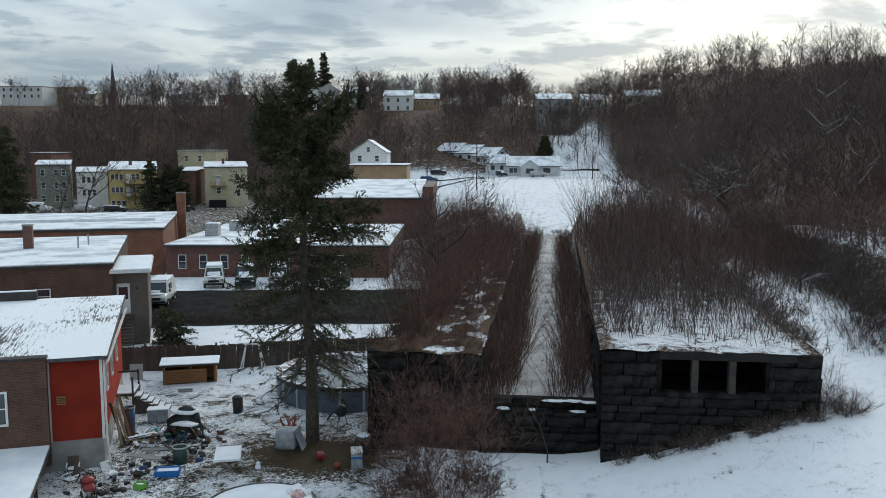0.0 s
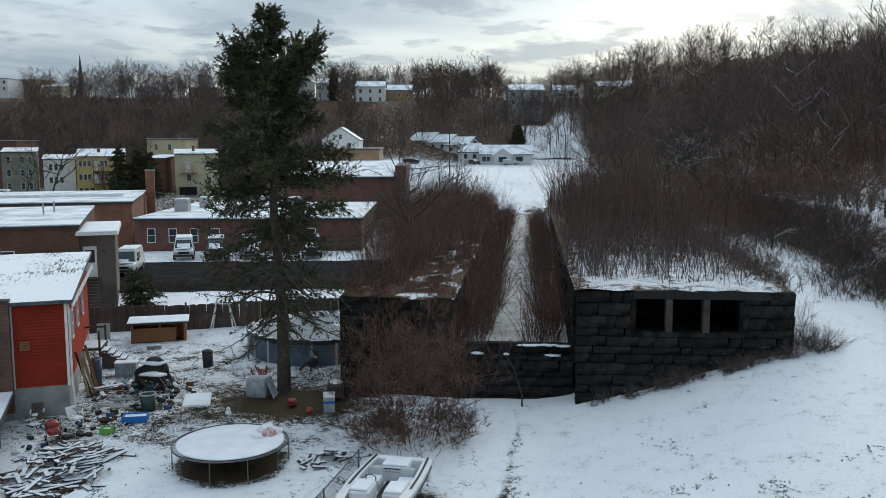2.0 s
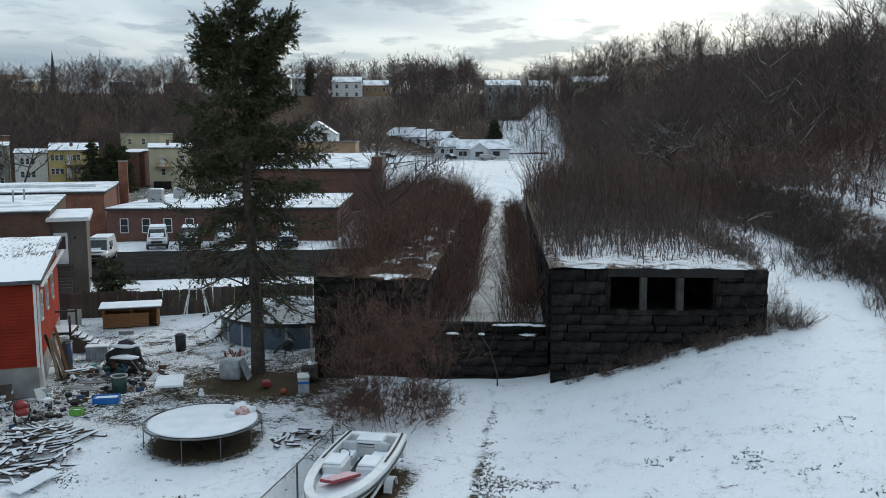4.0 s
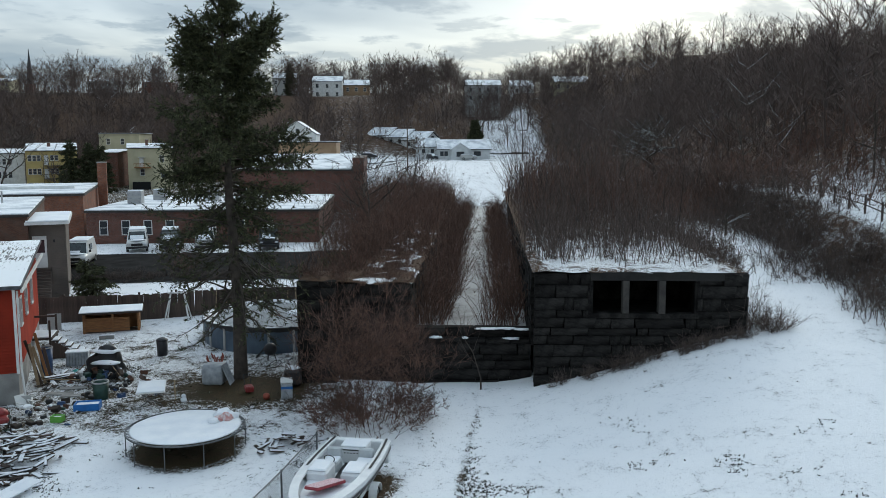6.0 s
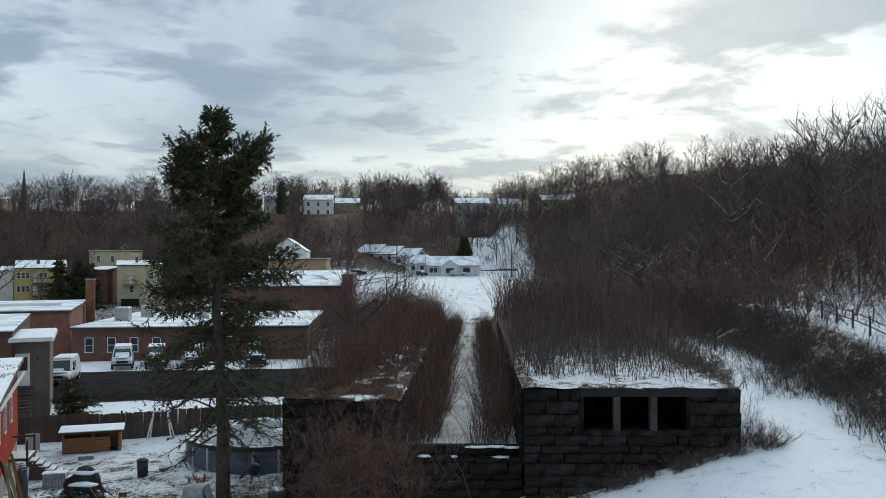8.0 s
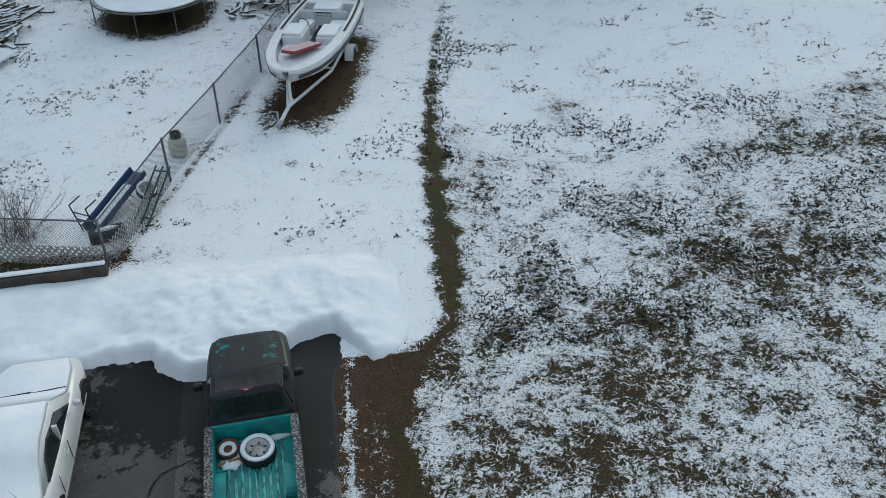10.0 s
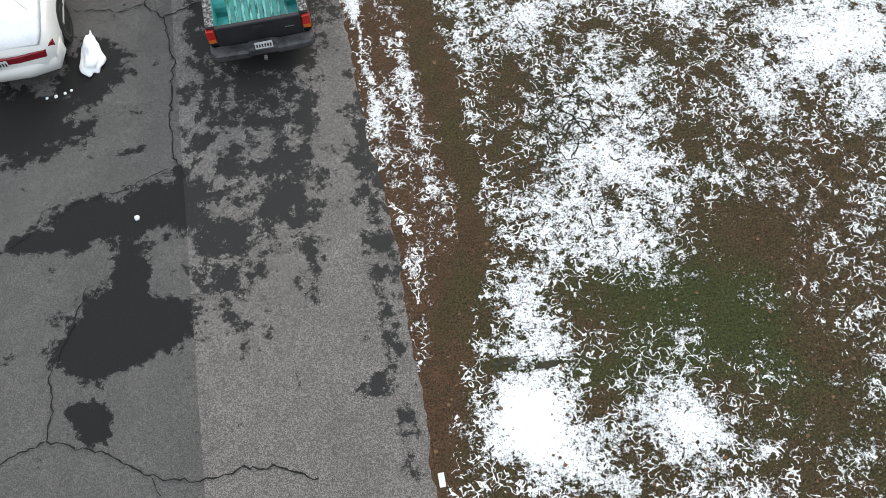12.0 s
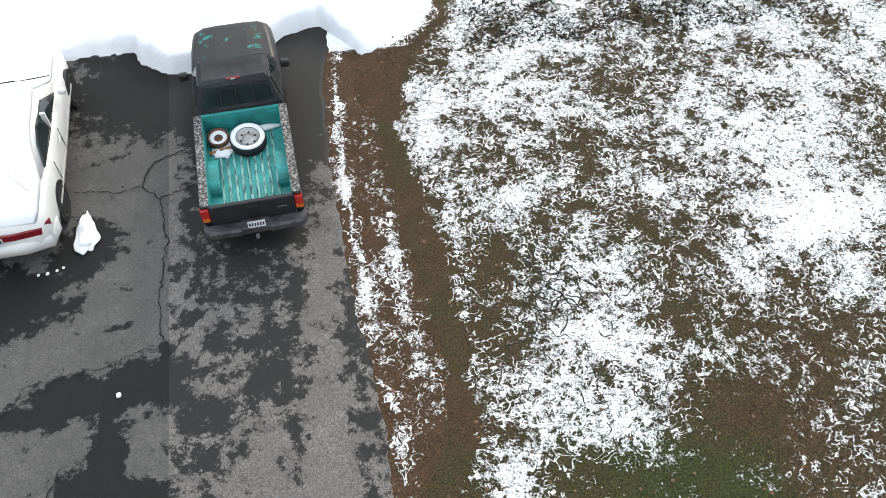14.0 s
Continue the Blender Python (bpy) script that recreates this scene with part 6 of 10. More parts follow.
crack([(-3.87, 2.3), (-3.75, 2.05)], 0.021, 7)


# ---- banked snow at the end of the drive ----
def snow_bank():
    xs, ys = np.arange(-13, 0.9, 0.07), np.arange(13.5, 19.0, 0.07)
    X, Y = np.meshgrid(xs, ys)
    front = np.interp(X, [-13, -7.6, -6.3, -5.4, -4.85, -4.7, -4.0, -3.3, -2.0, -1.7, -1.0, -0.5, -0.1, 0.4, 0.8], [14.2, 14.4, 14.35, 14.45, 14.5, 14.1, 13.7, 13.7, 14.4, 14.75, 14.95, 14.45, 13.95, 14.2, 14.8])
    lump = np.array([[0.5 * noise.noise((x * 1.3, y * 1.3, 0)) + 0.3 * noise.noise((x * 3.2, y * 3.2, 4)) + 0.16 * noise.noise((x * 8, y * 8, 9)) for x in xs] for y in ys])
    front = front + 0.16 * lump
    h = 0.42 * ease(Y - front, 0.0, 0.30) * (1 - ease(Y, 16.4, 18.4)) * (1 - ease(X, -1.0, 0.8)) * (1 - 0.55 * ease(-X, 4.5, 6.5))
    Z = np.where(h > 0.002, 0.02 + h * (1 + 0.45 * lump) + 0.03 * lump, -0.08)
    k = len(xs)
    idx = np.arange(X.size).reshape(X.shape)
    keep = (h[:-1, :-1] + h[1:, :-1] + h[:-1, 1:] + h[1:, 1:]) > 0.002
    q = np.stack([idx[:-1, :-1], idx[:-1, 1:], idx[1:, 1:], idx[1:, :-1]], -1)[keep]
    bm_ = bpy.data.meshes.new("snow_bank")
    bm_.from_pydata(np.stack([X, Y, Z], -1).reshape(-1, 3).tolist(), [], q.tolist())
    bm_.materials.append(SNOW)
    bm_.polygons.foreach_set("use_smooth", [True] * len(bm_.polygons))
    tagged(new("snow_bank", bm_), "low lumpy bank of cleared snow along the driveway end", "snow bank")


snow_bank()


def lump_mesh(bm, seed, rx, ry, rz, m=None, rough=0.25, div=2):
    r = bmesh.ops.create_icosphere(bm, subdivisions=div, radius=1.0)
    for v in r["verts"]:
        k = 1 + rough * noise.noise(v.co * 1.8 + Vector((seed * 3.1, seed, 0)))
        v.co = Vector((v.co.x * rx * k, v.co.y * ry * k, max(v.co.z, -0.15) * rz * k))
    if m is not None:
        bmesh.ops.transform(bm, matrix=m, verts=r["verts"])
    return bm


bm = lump_mesh(bmesh.new(), 3, 0.20, 0.46, 0.13, None, 0.35, 4)
for v in bm.verts:
    v.co.x *= 1.20 - 0.62 * (v.co.y + 0.42) / 0.84
    v.co += 0.015 * noise.noise_vector(v.co * 9)
tagged(part("snow_mound", bm, SNOW, None, smooth=True, m=pose(-5.2, 9.75, 0.04, 0, 0, 8)), "small pointed heap of snow on wet asphalt", "snow heap")
rnd_ = random.Random(14)
for x, y, s in ((-4.27, 6.45, 0.055), (-5.9, 8.9, 0.03), (-5.75, 8.92, 0.035), (-5.6, 8.97, 0.03), (-5.5, 9.02, 0.03)):
    tagged(part("snow_lump", lump_mesh(bmesh.new(), x, s, s, s * 0.8, div=1), SNOW, None, smooth=True, m=pose(x, y, 0.035)), "small lump of snow on the asphalt", "snow lump", "snow lumps")
tagged(part("paper_scrap", boxed(-0.045, 0.045, -0.10, 0.10, 0, 0.012, bevel=0.004), WHITE, None, m=pose(0.18, 1.88, 0.012, 3, 2, 4)), "white scrap of card at the driveway edge", "litter")


# ---- grass and fallen leaves on the lawn ----
def lawn_stuff():
    rnd = random.Random(77)
    green, straw = Sticks(771), Sticks(772)
    rs = np.random.RandomState(5)
    xs, ys = rs.uniform(-0.3, 9.5, 90000), rs.uniform(0.8, 15, 90000)
    ok = (xs > track(ys, DRIVE_EDGE) + 0.05) & (rs.uniform(0, 1, 90000) > snow_cover(xs, ys) * 1.15)
    xs, ys = xs[ok][:26000], ys[ok][:26000]
    zs = height(xs, ys)
    for x, y, z in zip(xs.tolist(), ys.tolist(), zs.tolist()):
        st = green if noise.noise((x * 0.8, y * 0.8, 5)) + rnd.gauss(0, 0.25) + 0.35 * math.exp(-((x - 3.8) / 2.2) ** 2 - ((y - 3.6) / 1.3) ** 2) > 0.18 else straw
        a = rnd.uniform(0, 6.283)
        for _ in range(2):
            d = Vector((math.cos(a), math.sin(a), rnd.uniform(0.3, 1.0))).normalized()
            p = Vector((x + rnd.gauss(0, 0.02), y + rnd.gauss(0, 0.02), z))
            st.twig(p, p + d * rnd.uniform(0.03, 0.075), 0.0035)
            a += rnd.uniform(0.5, 2.5)
    tagged(new("grass", tri_mesh("grass", *green.arrays(), GRASS)), "short green grass showing through thin snow", "grass", kind="stuff")
    tagged(new("dead_grass", tri_mesh("dead_grass", *straw.arrays(), STRAW)), "matted brown grass showing through thin snow", "grass", kind="stuff")
    leaves = Sticks(773)
    for _ in range(420):
        x, y = rnd.uniform(-0.1, 9), rnd.uniform(0.8, 14)
        if x < track(y, DRIVE_EDGE) + 0.05:
            continue
        z, a, s = float(height(x, y)) + 0.008, rnd.uniform(0, 6.28), rnd.uniform(0.015, 0.045)
        p = Vector((x, y, z))
        ring = [p + Vector((math.cos(a + k * 1.26) * s * (1 if k % 2 else 0.7), math.sin(a + k * 1.26) * s * 0.7, rnd.uniform(0, 0.012))) for k in range(5)]
        for k in range(1, 4):
            for c in (ring[0], ring[k], ring[k + 1]):
                leaves.v.append((c.x, c.y, c.z))
            leaves.f.append((leaves.n, leaves.n + 1, leaves.n + 2))
            leaves.n += 3
    tagged(new("fallen_leaves", tri_mesh("fallen_leaves", *leaves.arrays(), LEAF)), "scattered brown fallen leaves on the lawn", "leaves", kind="stuff")


def curls():
    """Winding bare grooves in the snow."""
    rnd = random.Random(31)

    def ribbon(st, x, y, turn, length, width, bend, lift):
        a, k = turn, max(4, int(length / 0.045))
        pts = []
        for i in range(k):
            pts.append((x, y, a))
            a += bend * rnd.gauss(0, 1)
            x, y = x + math.cos(a) * 0.045, y + math.sin(a) * 0.045
        for i, (px_, py_, pa) in enumerate(pts):
            w = width * rnd.uniform(0.55, 1.2) * min(1, 0.35 + min(i, k - 1 - i) * 0.3)
            z = float(height(px_, py_)) + lift
            for s in (-1, 1):
                st.v.append((px_ - s * math.sin(pa) * w / 2, py_ + s * math.cos(pa) * w / 2, z))
            if i:
                n = st.n + 2 * i
                st.f += [(n - 2, n - 1, n + 1), (n - 2, n + 1, n)]
        st.n += 2 * k

    bare = Sticks(1)
    for _ in range(44):
        ribbon(bare, rnd.gauss(2.7, 0.6), rnd.gauss(7.9, 0.6), rnd.uniform(0, 6.28), rnd.uniform(0.3, 1.4), 0.024, 0.46, 0.006)
    for _ in range(46):
        ribbon(bare, rnd.uniform(1.6, 4.6), rnd.uniform(5.0, 7.6), rnd.uniform(0, 6.28), rnd.uniform(0.15, 0.5), 0.022, 0.6, 0.006)
    for x, y, a in ((1.08, 3.49, 0.05), (1.70, 3.36, 0.25)):
        ribbon(bare, x, y, a, 0.5, 0.10, 0.10, 0.007)
    tagged(new("grooves", tri_mesh("grooves", *bare.arrays(), DAMP_GRASS)), "winding bare grooves through the thin snow", "grooves", kind="stuff")


DAMP_GRASS = material("damp_grass", (0.038, 0.038, 0.020), (0.016, 0.016, 0.010), 9, 0.9, bump=0)
GRASS = material("grass", (0.05, 0.066, 0.018), (0.026, 0.036, 0.012), 1.5, 0.8, bump=0)
STRAW = material("dead_grass", (0.095, 0.062, 0.030), (0.045, 0.028, 0.016), 1.5, 0.9, bump=0)
LEAF = material("dead_leaf", (0.20, 0.11, 0.055), (0.10, 0.055, 0.03), 6, 0.8, bump=0)
lawn_stuff()
curls()


def tufts():
    """Single tufts of dark grass that stand through the snow of the slope and the yard."""
    rnd = random.Random(91)
    st = Sticks(91)
    n = 0
    while n < 13000:
        slope = rnd.random() < 0.72
        x, y = (rnd.uniform(2.2, 24), rnd.uniform(14, 39)) if slope else (rnd.uniform(-14, 2.0), rnd.uniform(18.5, 46))
        clump = noise.noise((x * 0.45, y * 0.45, 3)) + 0.5 * noise.noise((x * 1.7, y * 1.7, 8))
        if clump + rnd.gauss(0, 0.16) < (0.06 + 0.05 * (y - 18) - 0.75 * math.exp(-((x - track(y, TRACK) - 0.3) / 0.6) ** 2) * (22 < y < 36) if slope else 0.42):
            continue
        n += 1
        z = float(height(x, y))
        for _ in range(3):
            p = Vector((x + rnd.gauss(0, 0.03), y + rnd.gauss(0, 0.03), z - 0.01))
            d = Vector((rnd.gauss(0, 0.8), rnd.gauss(0, 0.8), rnd.uniform(0.4, 1.0))).normalized()
            st.twig(p, p + d * rnd.uniform(0.05, 0.11), 0.026)
    tagged(new("grass_tufts", tri_mesh("grass_tufts", *st.arrays(), DAMP_GRASS)), "dark grass tufts standing through the snow", "grass", kind="stuff")


tufts()

# ---- vehicles ----
TYRE = material("tyre_rubber", (0.022, 0.022, 0.023), (0.014, 0.014, 0.015), 8, 0.85, fine=60)
RIM = material("wheel_rim", (0.42, 0.42, 0.41), (0.30, 0.29, 0.28), 6, 0.4, 0.6, bump=0.1)
TRUCK_BLACK = material("black_car_paint", (0.028, 0.029, 0.033), (0.018, 0.019, 0.021), 2.0, 0.5, bump=0.05, coat=0.04, spec=0.3)
TEAL = material("teal_bed_paint", (0.026, 0.34, 0.32), (0.018, 0.20, 0.19), 4.0, 0.55, bump=0.1)
TEAL_WORN = material("worn_teal_paint", (0.20, 0.46, 0.42), (0.012, 0.05, 0.045), 6.0, 0.65, bump=0.3, stretch=(4, 0.7, 4), spread=(0.36, 0.55))
FADED_BLACK = material("faded_black_paint", (0.050, 0.052, 0.056), (0.020, 0.021, 0.024), 2.5, 0.7, bump=0.1, fine=90, spec=0.2)
WORN_HOOD = material("hood_with_teal_showing", (0.030, 0.031, 0.034), (0.02, 0.20, 0.19), 2.3, 0.6, bump=0.05, fine=14, spread=(0.30, 0.37), spec=0.25)
BUMPER_GREY = material("scuffed_bumper", (0.10, 0.10, 0.105), (0.035, 0.035, 0.038), 5, 0.5, 0.4, bump=0.2)
CAR_WHITE = material("white_car_paint", (0.72, 0.72, 0.70), (0.66, 0.66, 0.645), 2.0, 0.35, bump=0.03, coat=0.3)
TAIL_RED = material("red_lens", (0.45, 0.02, 0.015), (0.36, 0.015, 0.012), 4, 0.25, bump=0)
DARK_RED = material("dark_red_lens", (0.22, 0.012, 0.02), (0.17, 0.01, 0.014), 4, 0.25, bump=0)
ORANGE_LENS = material("amber_lens", (0.55, 0.14, 0.02), (0.45, 0.10, 0.015), 4, 0.25, bump=0)
PLATE = material("plate", (0.62, 0.64, 0.66), (0.52, 0.54, 0.56), 6, 0.5, bump=0)
WORN_RAIL = material("worn_bed_rail", (0.42, 0.41, 0.40), (0.040, 0.038, 0.038), 22.0, 0.75, bump=0.3, fine=90, spread=(0.46, 0.72))
CAR_GLASS = material("car_glass", (0.02, 0.032, 0.032), (0.014, 0.02, 0.02), 2, 0.08, bump=0, spec=0.7)


def lathe(bm, profile, steps_=20, m=None):
    """Turns a profile of (radius, height) round z."""
    rings = []
    for k in range(steps_):
        a = 2 * math.pi * k / steps_
        rings.append([bm.verts.new((r * math.cos(a), r * math.sin(a), z)) for r, z in profile])
    fs = []
    for k in range(steps_):
        p, q = rings[k], rings[(k + 1) % steps_]
        for i in range(len(profile) - 1):
            if profile[i][0] < 1e-6 and profile[i + 1][0] < 1e-6:
                continue
            fs.append(bm.faces.new((p[i], q[i], q[i + 1], p[i + 1])))
    if m is not None:
        bmesh.ops.transform(bm, matrix=m, verts=[v for r in rings for v in r])
    bmesh.ops.remove_doubles(bm, verts=[v for r in rings for v in r if v.is_valid], dist=1e-5)
    bmesh.ops.recalc_face_normals(bm, faces=[f for f in bm.faces])
    return bm


def wheel(parent, m, r=0.34, w=0.22, snow=False, name="wheel"):
    """A wheel whose axle is local z, outer face at +z."""
    t = part(name, lathe(bmesh.new(), [(r * 0.62, -w / 2), (r * 0.9, -w / 2), (r, -w * 0.36), (r, w * 0.36), (r * 0.9, w / 2), (r * 0.64, w * 0.44), (r * 0.62, w * 0.2)], 28), TYRE, parent, "black rubber tyre", True, m)
    part("rim", lathe(bmesh.new(), [(r * 0.64, w * 0.42), (r * 0.58, w * 0.40), (r * 0.54, w * 0.18), (r * 0.30, w * 0.22), (r * 0.22, w * 0.34), (r * 0.12, w * 0.34), (0.0, w * 0.30)], 24), RIM, t, "grey steel rim", True)
    for k in range(6):
        a = k * math.pi / 3
        b = bmesh.new()
        bmesh.ops.create_cone(b, cap_ends=True, segments=8, radius1=r * 0.075, radius2=r * 0.06, depth=0.012, matrix=Matrix.Translation((r * 0.41 * math.cos(a), r * 0.41 * math.sin(a), w * 0.215)))
        part("rim_hole", b, BLACK, t)
    if snow:
        part("snow", lathe(bmesh.new(), [(r * 0.66, w * 0.46), (r * 0.70, w * 0.54), (r * 0.86, w * 0.57), (r * 0.95, w * 0.46), (r * 0.9, w * 0.40)], 24), SNOW, t, "ring of snow on the tyre", True)
    return t


def loft(bm, sections, m=None, closed=True):
    """Skins a row of outlines, all with the same count of points."""
    rows = [[bm.verts.new(p) for p in s] for s in sections]
    k = len(rows[0])
    fs = []
    for a, b in zip(rows, rows[1:]):
        for i in range(k if closed else k - 1):
            fs.append(bm.faces.new((a[i], a[(i + 1) % k], b[(i + 1) % k], b[i])))
    if closed:
        fs += [bm.faces.new(rows[0][::-1]), bm.faces.new(rows[-1])]
    bmesh.ops.recalc_face_normals(bm, faces=fs)
    if m is not None:
        bmesh.ops.transform(bm, matrix=m, verts=[v for r in rows for v in r])
    return bm


def car_section(y, half, z0, z1, tuck=0.06, crown=0.03, inset=0.1):
    """An outline across a car body at y: rounded shoulders, crowned top."""
    h = z1 - z0
    right = [(half - tuck, z0), (half, z0 + h * 0.35), (half - 0.01, z0 + h * 0.7), (half - inset * 0.5, z1 - h * 0.08), (half - inset, z1), (half * 0.45, z1 + crown)]
    return [(x, y, z) for x, z in right] + [(-x, y, z) for x, z in right[::-1]]


def plate(parent, m, w=0.30, h=0.15):
    p = part("number_plate", boxed(-w / 2, w / 2, -0.008, 0.0, -h / 2, h / 2, bevel=0.004), PLATE, parent, "pale number plate with dark bars", m=m)
    for i in range(6):
        x = -w * 0.38 + w * 0.152 * i
        part("bar", boxed(x - 0.013, x + 0.013, -0.011, -0.0085, -h * 0.26, h * 0.2), BLACK, p)
    return p


def pickup():
    t = thing("pickup_truck", "old black pickup with an open teal load bed", "pickup truck", "", pose(-2.10, 9.12, 0.03, 0, 0, 6.6))
    # load bed
    for s in (-1, 1):
        side = bmesh.new()
        loft(side, [[(s * (0.80 + 0.05 * a), y, 0.46 + 0.0 * a) if k == 0 else (s * 0.86, y, 0.62) if k == 1 else (s * 0.855, y, 0.9) if k == 2 else (s * 0.84, y, 1.02) if k == 3 else (s * 0.72, y, 1.02) if k == 4 else (s * 0.72, y, 0.46) for k, a in enumerate((0, 1, 1, 1, 1, 0))] for y in (0.24, 0.9, 1.6, 2.42)])
        sd = part("bed_side", side, TRUCK_BLACK, t)
        part("rail", boxed(s * 0.70, s * 0.845, 0.26, 2.42, 1.018, 1.036, bevel=0.006), WORN_RAIL, sd, "scuffed rail with chipped paint and snow grains")
        part("liner", boxed(s * 0.69, s * 0.722, 0.30, 2.38, 0.60, 1.01), TEAL, sd, "teal inner bed wall")
        arch = bmesh.new()
        prism(arch, [(1.19 - 0.40 * math.cos(math.pi * k / 12), 0.58 + 0.30 * math.sin(math.pi * k / 12) ** 0.7) for k in range(13)], s * 0.50, s * 0.70, Matrix(((0, 1, 0, 0), (1, 0, 0, 0), (0, 0, 1, 0), (0, 0, 0, 1))))
        bmesh.ops.recalc_face_normals(arch, faces=arch.faces[:])
        part("wheel_arch", arch, TEAL, sd)
    part("bed_floor", boxed(-0.72, 0.72, 0.28, 2.40, 0.54, 0.60), TEAL, t, "dirty teal ribbed bed floor")
    for i in range(9):
        x = -0.48 + 0.12 * i
        part("bed_rib", boxed(x - 0.026, x + 0.026, 0.30, 2.36, 0.60, 0.628, bevel=0.01), TEAL_WORN, t, "scratched teal floor rib")
    part("bulkhead", boxed(-0.74, 0.74, 2.38, 2.44, 0.54, 1.03, bevel=0.01), TEAL, t)
    gate = part("tailgate", boxed(-0.71, 0.71, 0.19, 0.27, 0.55, 1.03, bevel=0.015), TRUCK_BLACK, t, "black tailgate with a recessed handle")
    part("handle", boxed(-0.10, 0.10, 0.175, 0.188, 0.88, 0.95, bevel=0.008), BLACK, gate)
    part("badge", boxed(0.42, 0.58, 0.184, 0.189, 0.80, 0.815), METAL, gate)
    for s in (-1, 1):
        lamp = part("tail_light", boxed(s * 0.72, s * 0.86, 0.19, 0.30, 0.68, 0.98, bevel=0.012), TAIL_RED, t, "red tail light")
        part("amber_lens", boxed(s * 0.73, s * 0.85, 0.184, 0.192, 0.70, 0.78), ORANGE_LENS, lamp)
    bump = bmesh.new()
    loft(bump, [[(x, y0 + dy, z) for dy, z in ((0, 0.40), (-0.03, 0.46), (-0.03, 0.56), (0.0, 0.60), (0.16, 0.60), (0.16, 0.40))] for x, y0 in ((-0.87, 0.10), (-0.8, 0.02), (-0.25, 0.0), (-0.22, 0.03), (0.22, 0.03), (0.25, 0.0), (0.8, 0.02), (0.87, 0.10))])
    bp = part("rear_bumper", bump, BUMPER_GREY, t, "scuffed grey step bumper")
    plate(t, pose(0.02, 0.015, 0.66, -8))
    b = bmesh.new()
    tube(b, (0, -0.03, 0.42), (0, -0.10, 0.42), 0.03, sides=8)
    part("tow_ball", b, METAL, bp)
    # lower cab and bonnet
    body = bmesh.new()
    loft(body, [car_section(y, h, z0, z1, inset=i) for y, h, z0, z1, i in ((2.46, 0.85, 0.42, 1.02, 0.06), (3.2, 0.86, 0.40, 1.04, 0.06), (3.72, 0.85, 0.40, 1.06, 0.10), (4.4, 0.83, 0.42, 1.03, 0.12), (4.85, 0.79, 0.45, 0.97, 0.14), (5.02, 0.70, 0.50, 0.88, 0.12))])
    part("cab_body", body, TRUCK_BLACK, t, "scuffed black cab body and bonnet", True)
    hood = bmesh.new()
    loft(hood, [[(-h, y, z), (-h * 0.45, y, z + c), (h * 0.45, y, z + c), (h, y, z), (h, y, z - 0.012), (-h, y, z - 0.012)] for y, h, z, c in ((3.76, 0.72, 1.066, 0.034), (4.4, 0.69, 1.038, 0.034), (4.82, 0.62, 0.985, 0.032), (4.95, 0.55, 0.95, 0.02))])
    part("bonnet", hood, WORN_HOOD, t, "black bonnet with teal showing through worn paint")
    part("bonnet_line", boxed(-0.62, 0.62, 3.72, 3.745, 1.085, 1.092), BLACK, t)
    # cab top: pillars and roof as one skin, glass set in
    cab = bmesh.new()
    loft(cab, [[(-0.78, y0, 1.02), (0.78, y0, 1.02), (0.76, y1, 1.10), (0.62, y2, 1.56), (0.55, y2 + d, 1.62), (-0.55, y2 + d, 1.62), (-0.62, y2, 1.56), (-0.76, y1, 1.10)] for y0, y1, y2, d in ((2.46, 2.46, 2.60, 0.06), (2.9, 2.9, 2.9, 0.0), (3.70, 3.62, 3.22, -0.06))])
    cb = part("cab_top", cab, FADED_BLACK, t, "black cab roof with frost")
    rear = bmesh.new()
    loft(rear, [[(-0.66, 2.49, 1.14), (0.66, 2.49, 1.14), (0.56, 2.575, 1.50), (-0.56, 2.575, 1.50)], [(-0.66, 2.455, 1.14), (0.66, 2.455, 1.14), (0.56, 2.555, 1.50), (-0.56, 2.555, 1.50)]])
    part("rear_window", rear, CAR_GLASS, cb, "dark rear window in four panes")
    for x in (-0.30, 0.0, 0.30):
        b = bmesh.new()
        tube(b, (x, 2.45, 1.14), (x * 0.9, 2.55, 1.50), 0.012, sides=6)
        part("window_bar", b, BLACK, cb)
    front = bmesh.new()
    loft(front, [[(-0.70, 3.72, 1.07), (0.70, 3.72, 1.07), (0.58, 3.27, 1.55), (-0.58, 3.27, 1.55)], [(-0.70, 3.69, 1.05), (0.70, 3.69, 1.05), (0.58, 3.24, 1.53), (-0.58, 3.24, 1.53)]])
    part("windscreen", front, CAR_GLASS, cb, "dark windscreen")
    for s in (-1, 1):
        g = bmesh.new()
        loft(g, [[(s * 0.79, 2.62, 1.08), (s * 0.79, 3.52, 1.08), (s * 0.655, 3.22, 1.50), (s * 0.655, 2.68, 1.50)], [(s * 0.77, 2.62, 1.08), (s * 0.77, 3.52, 1.08), (s * 0.635, 3.22, 1.50), (s * 0.635, 2.68, 1.50)]])
        part("side_window", g, CAR_GLASS, cb)
        mir = part("mirror", boxed(s * 0.86, s * 1.03, 3.34, 3.46, 1.05, 1.22, bevel=0.03), BLACK, t, "black door mirror")
    b = bmesh.new()
    box(b, -0.12, 0.12, 2.60, 2.645, 1.615, 1.645, bevel=0.006)
    bl = part("brake_light", b, DARK_RED, cb, "narrow high brake light")
    part("brake_lens", boxed(-0.04, 0.04, 2.594, 2.599, 1.62, 1.64), PLATE, bl)
    part("wiper", boxed(-0.5, 0.1, 3.70, 3.725, 1.085, 1.10), BLACK, t)
    for s in (-1, 1):
        for y in (1.19, 4.25):
            wheel(t, pose(s * 0.74, y, 0.33, 0, 90 * s, 0), 0.34, 0.21)
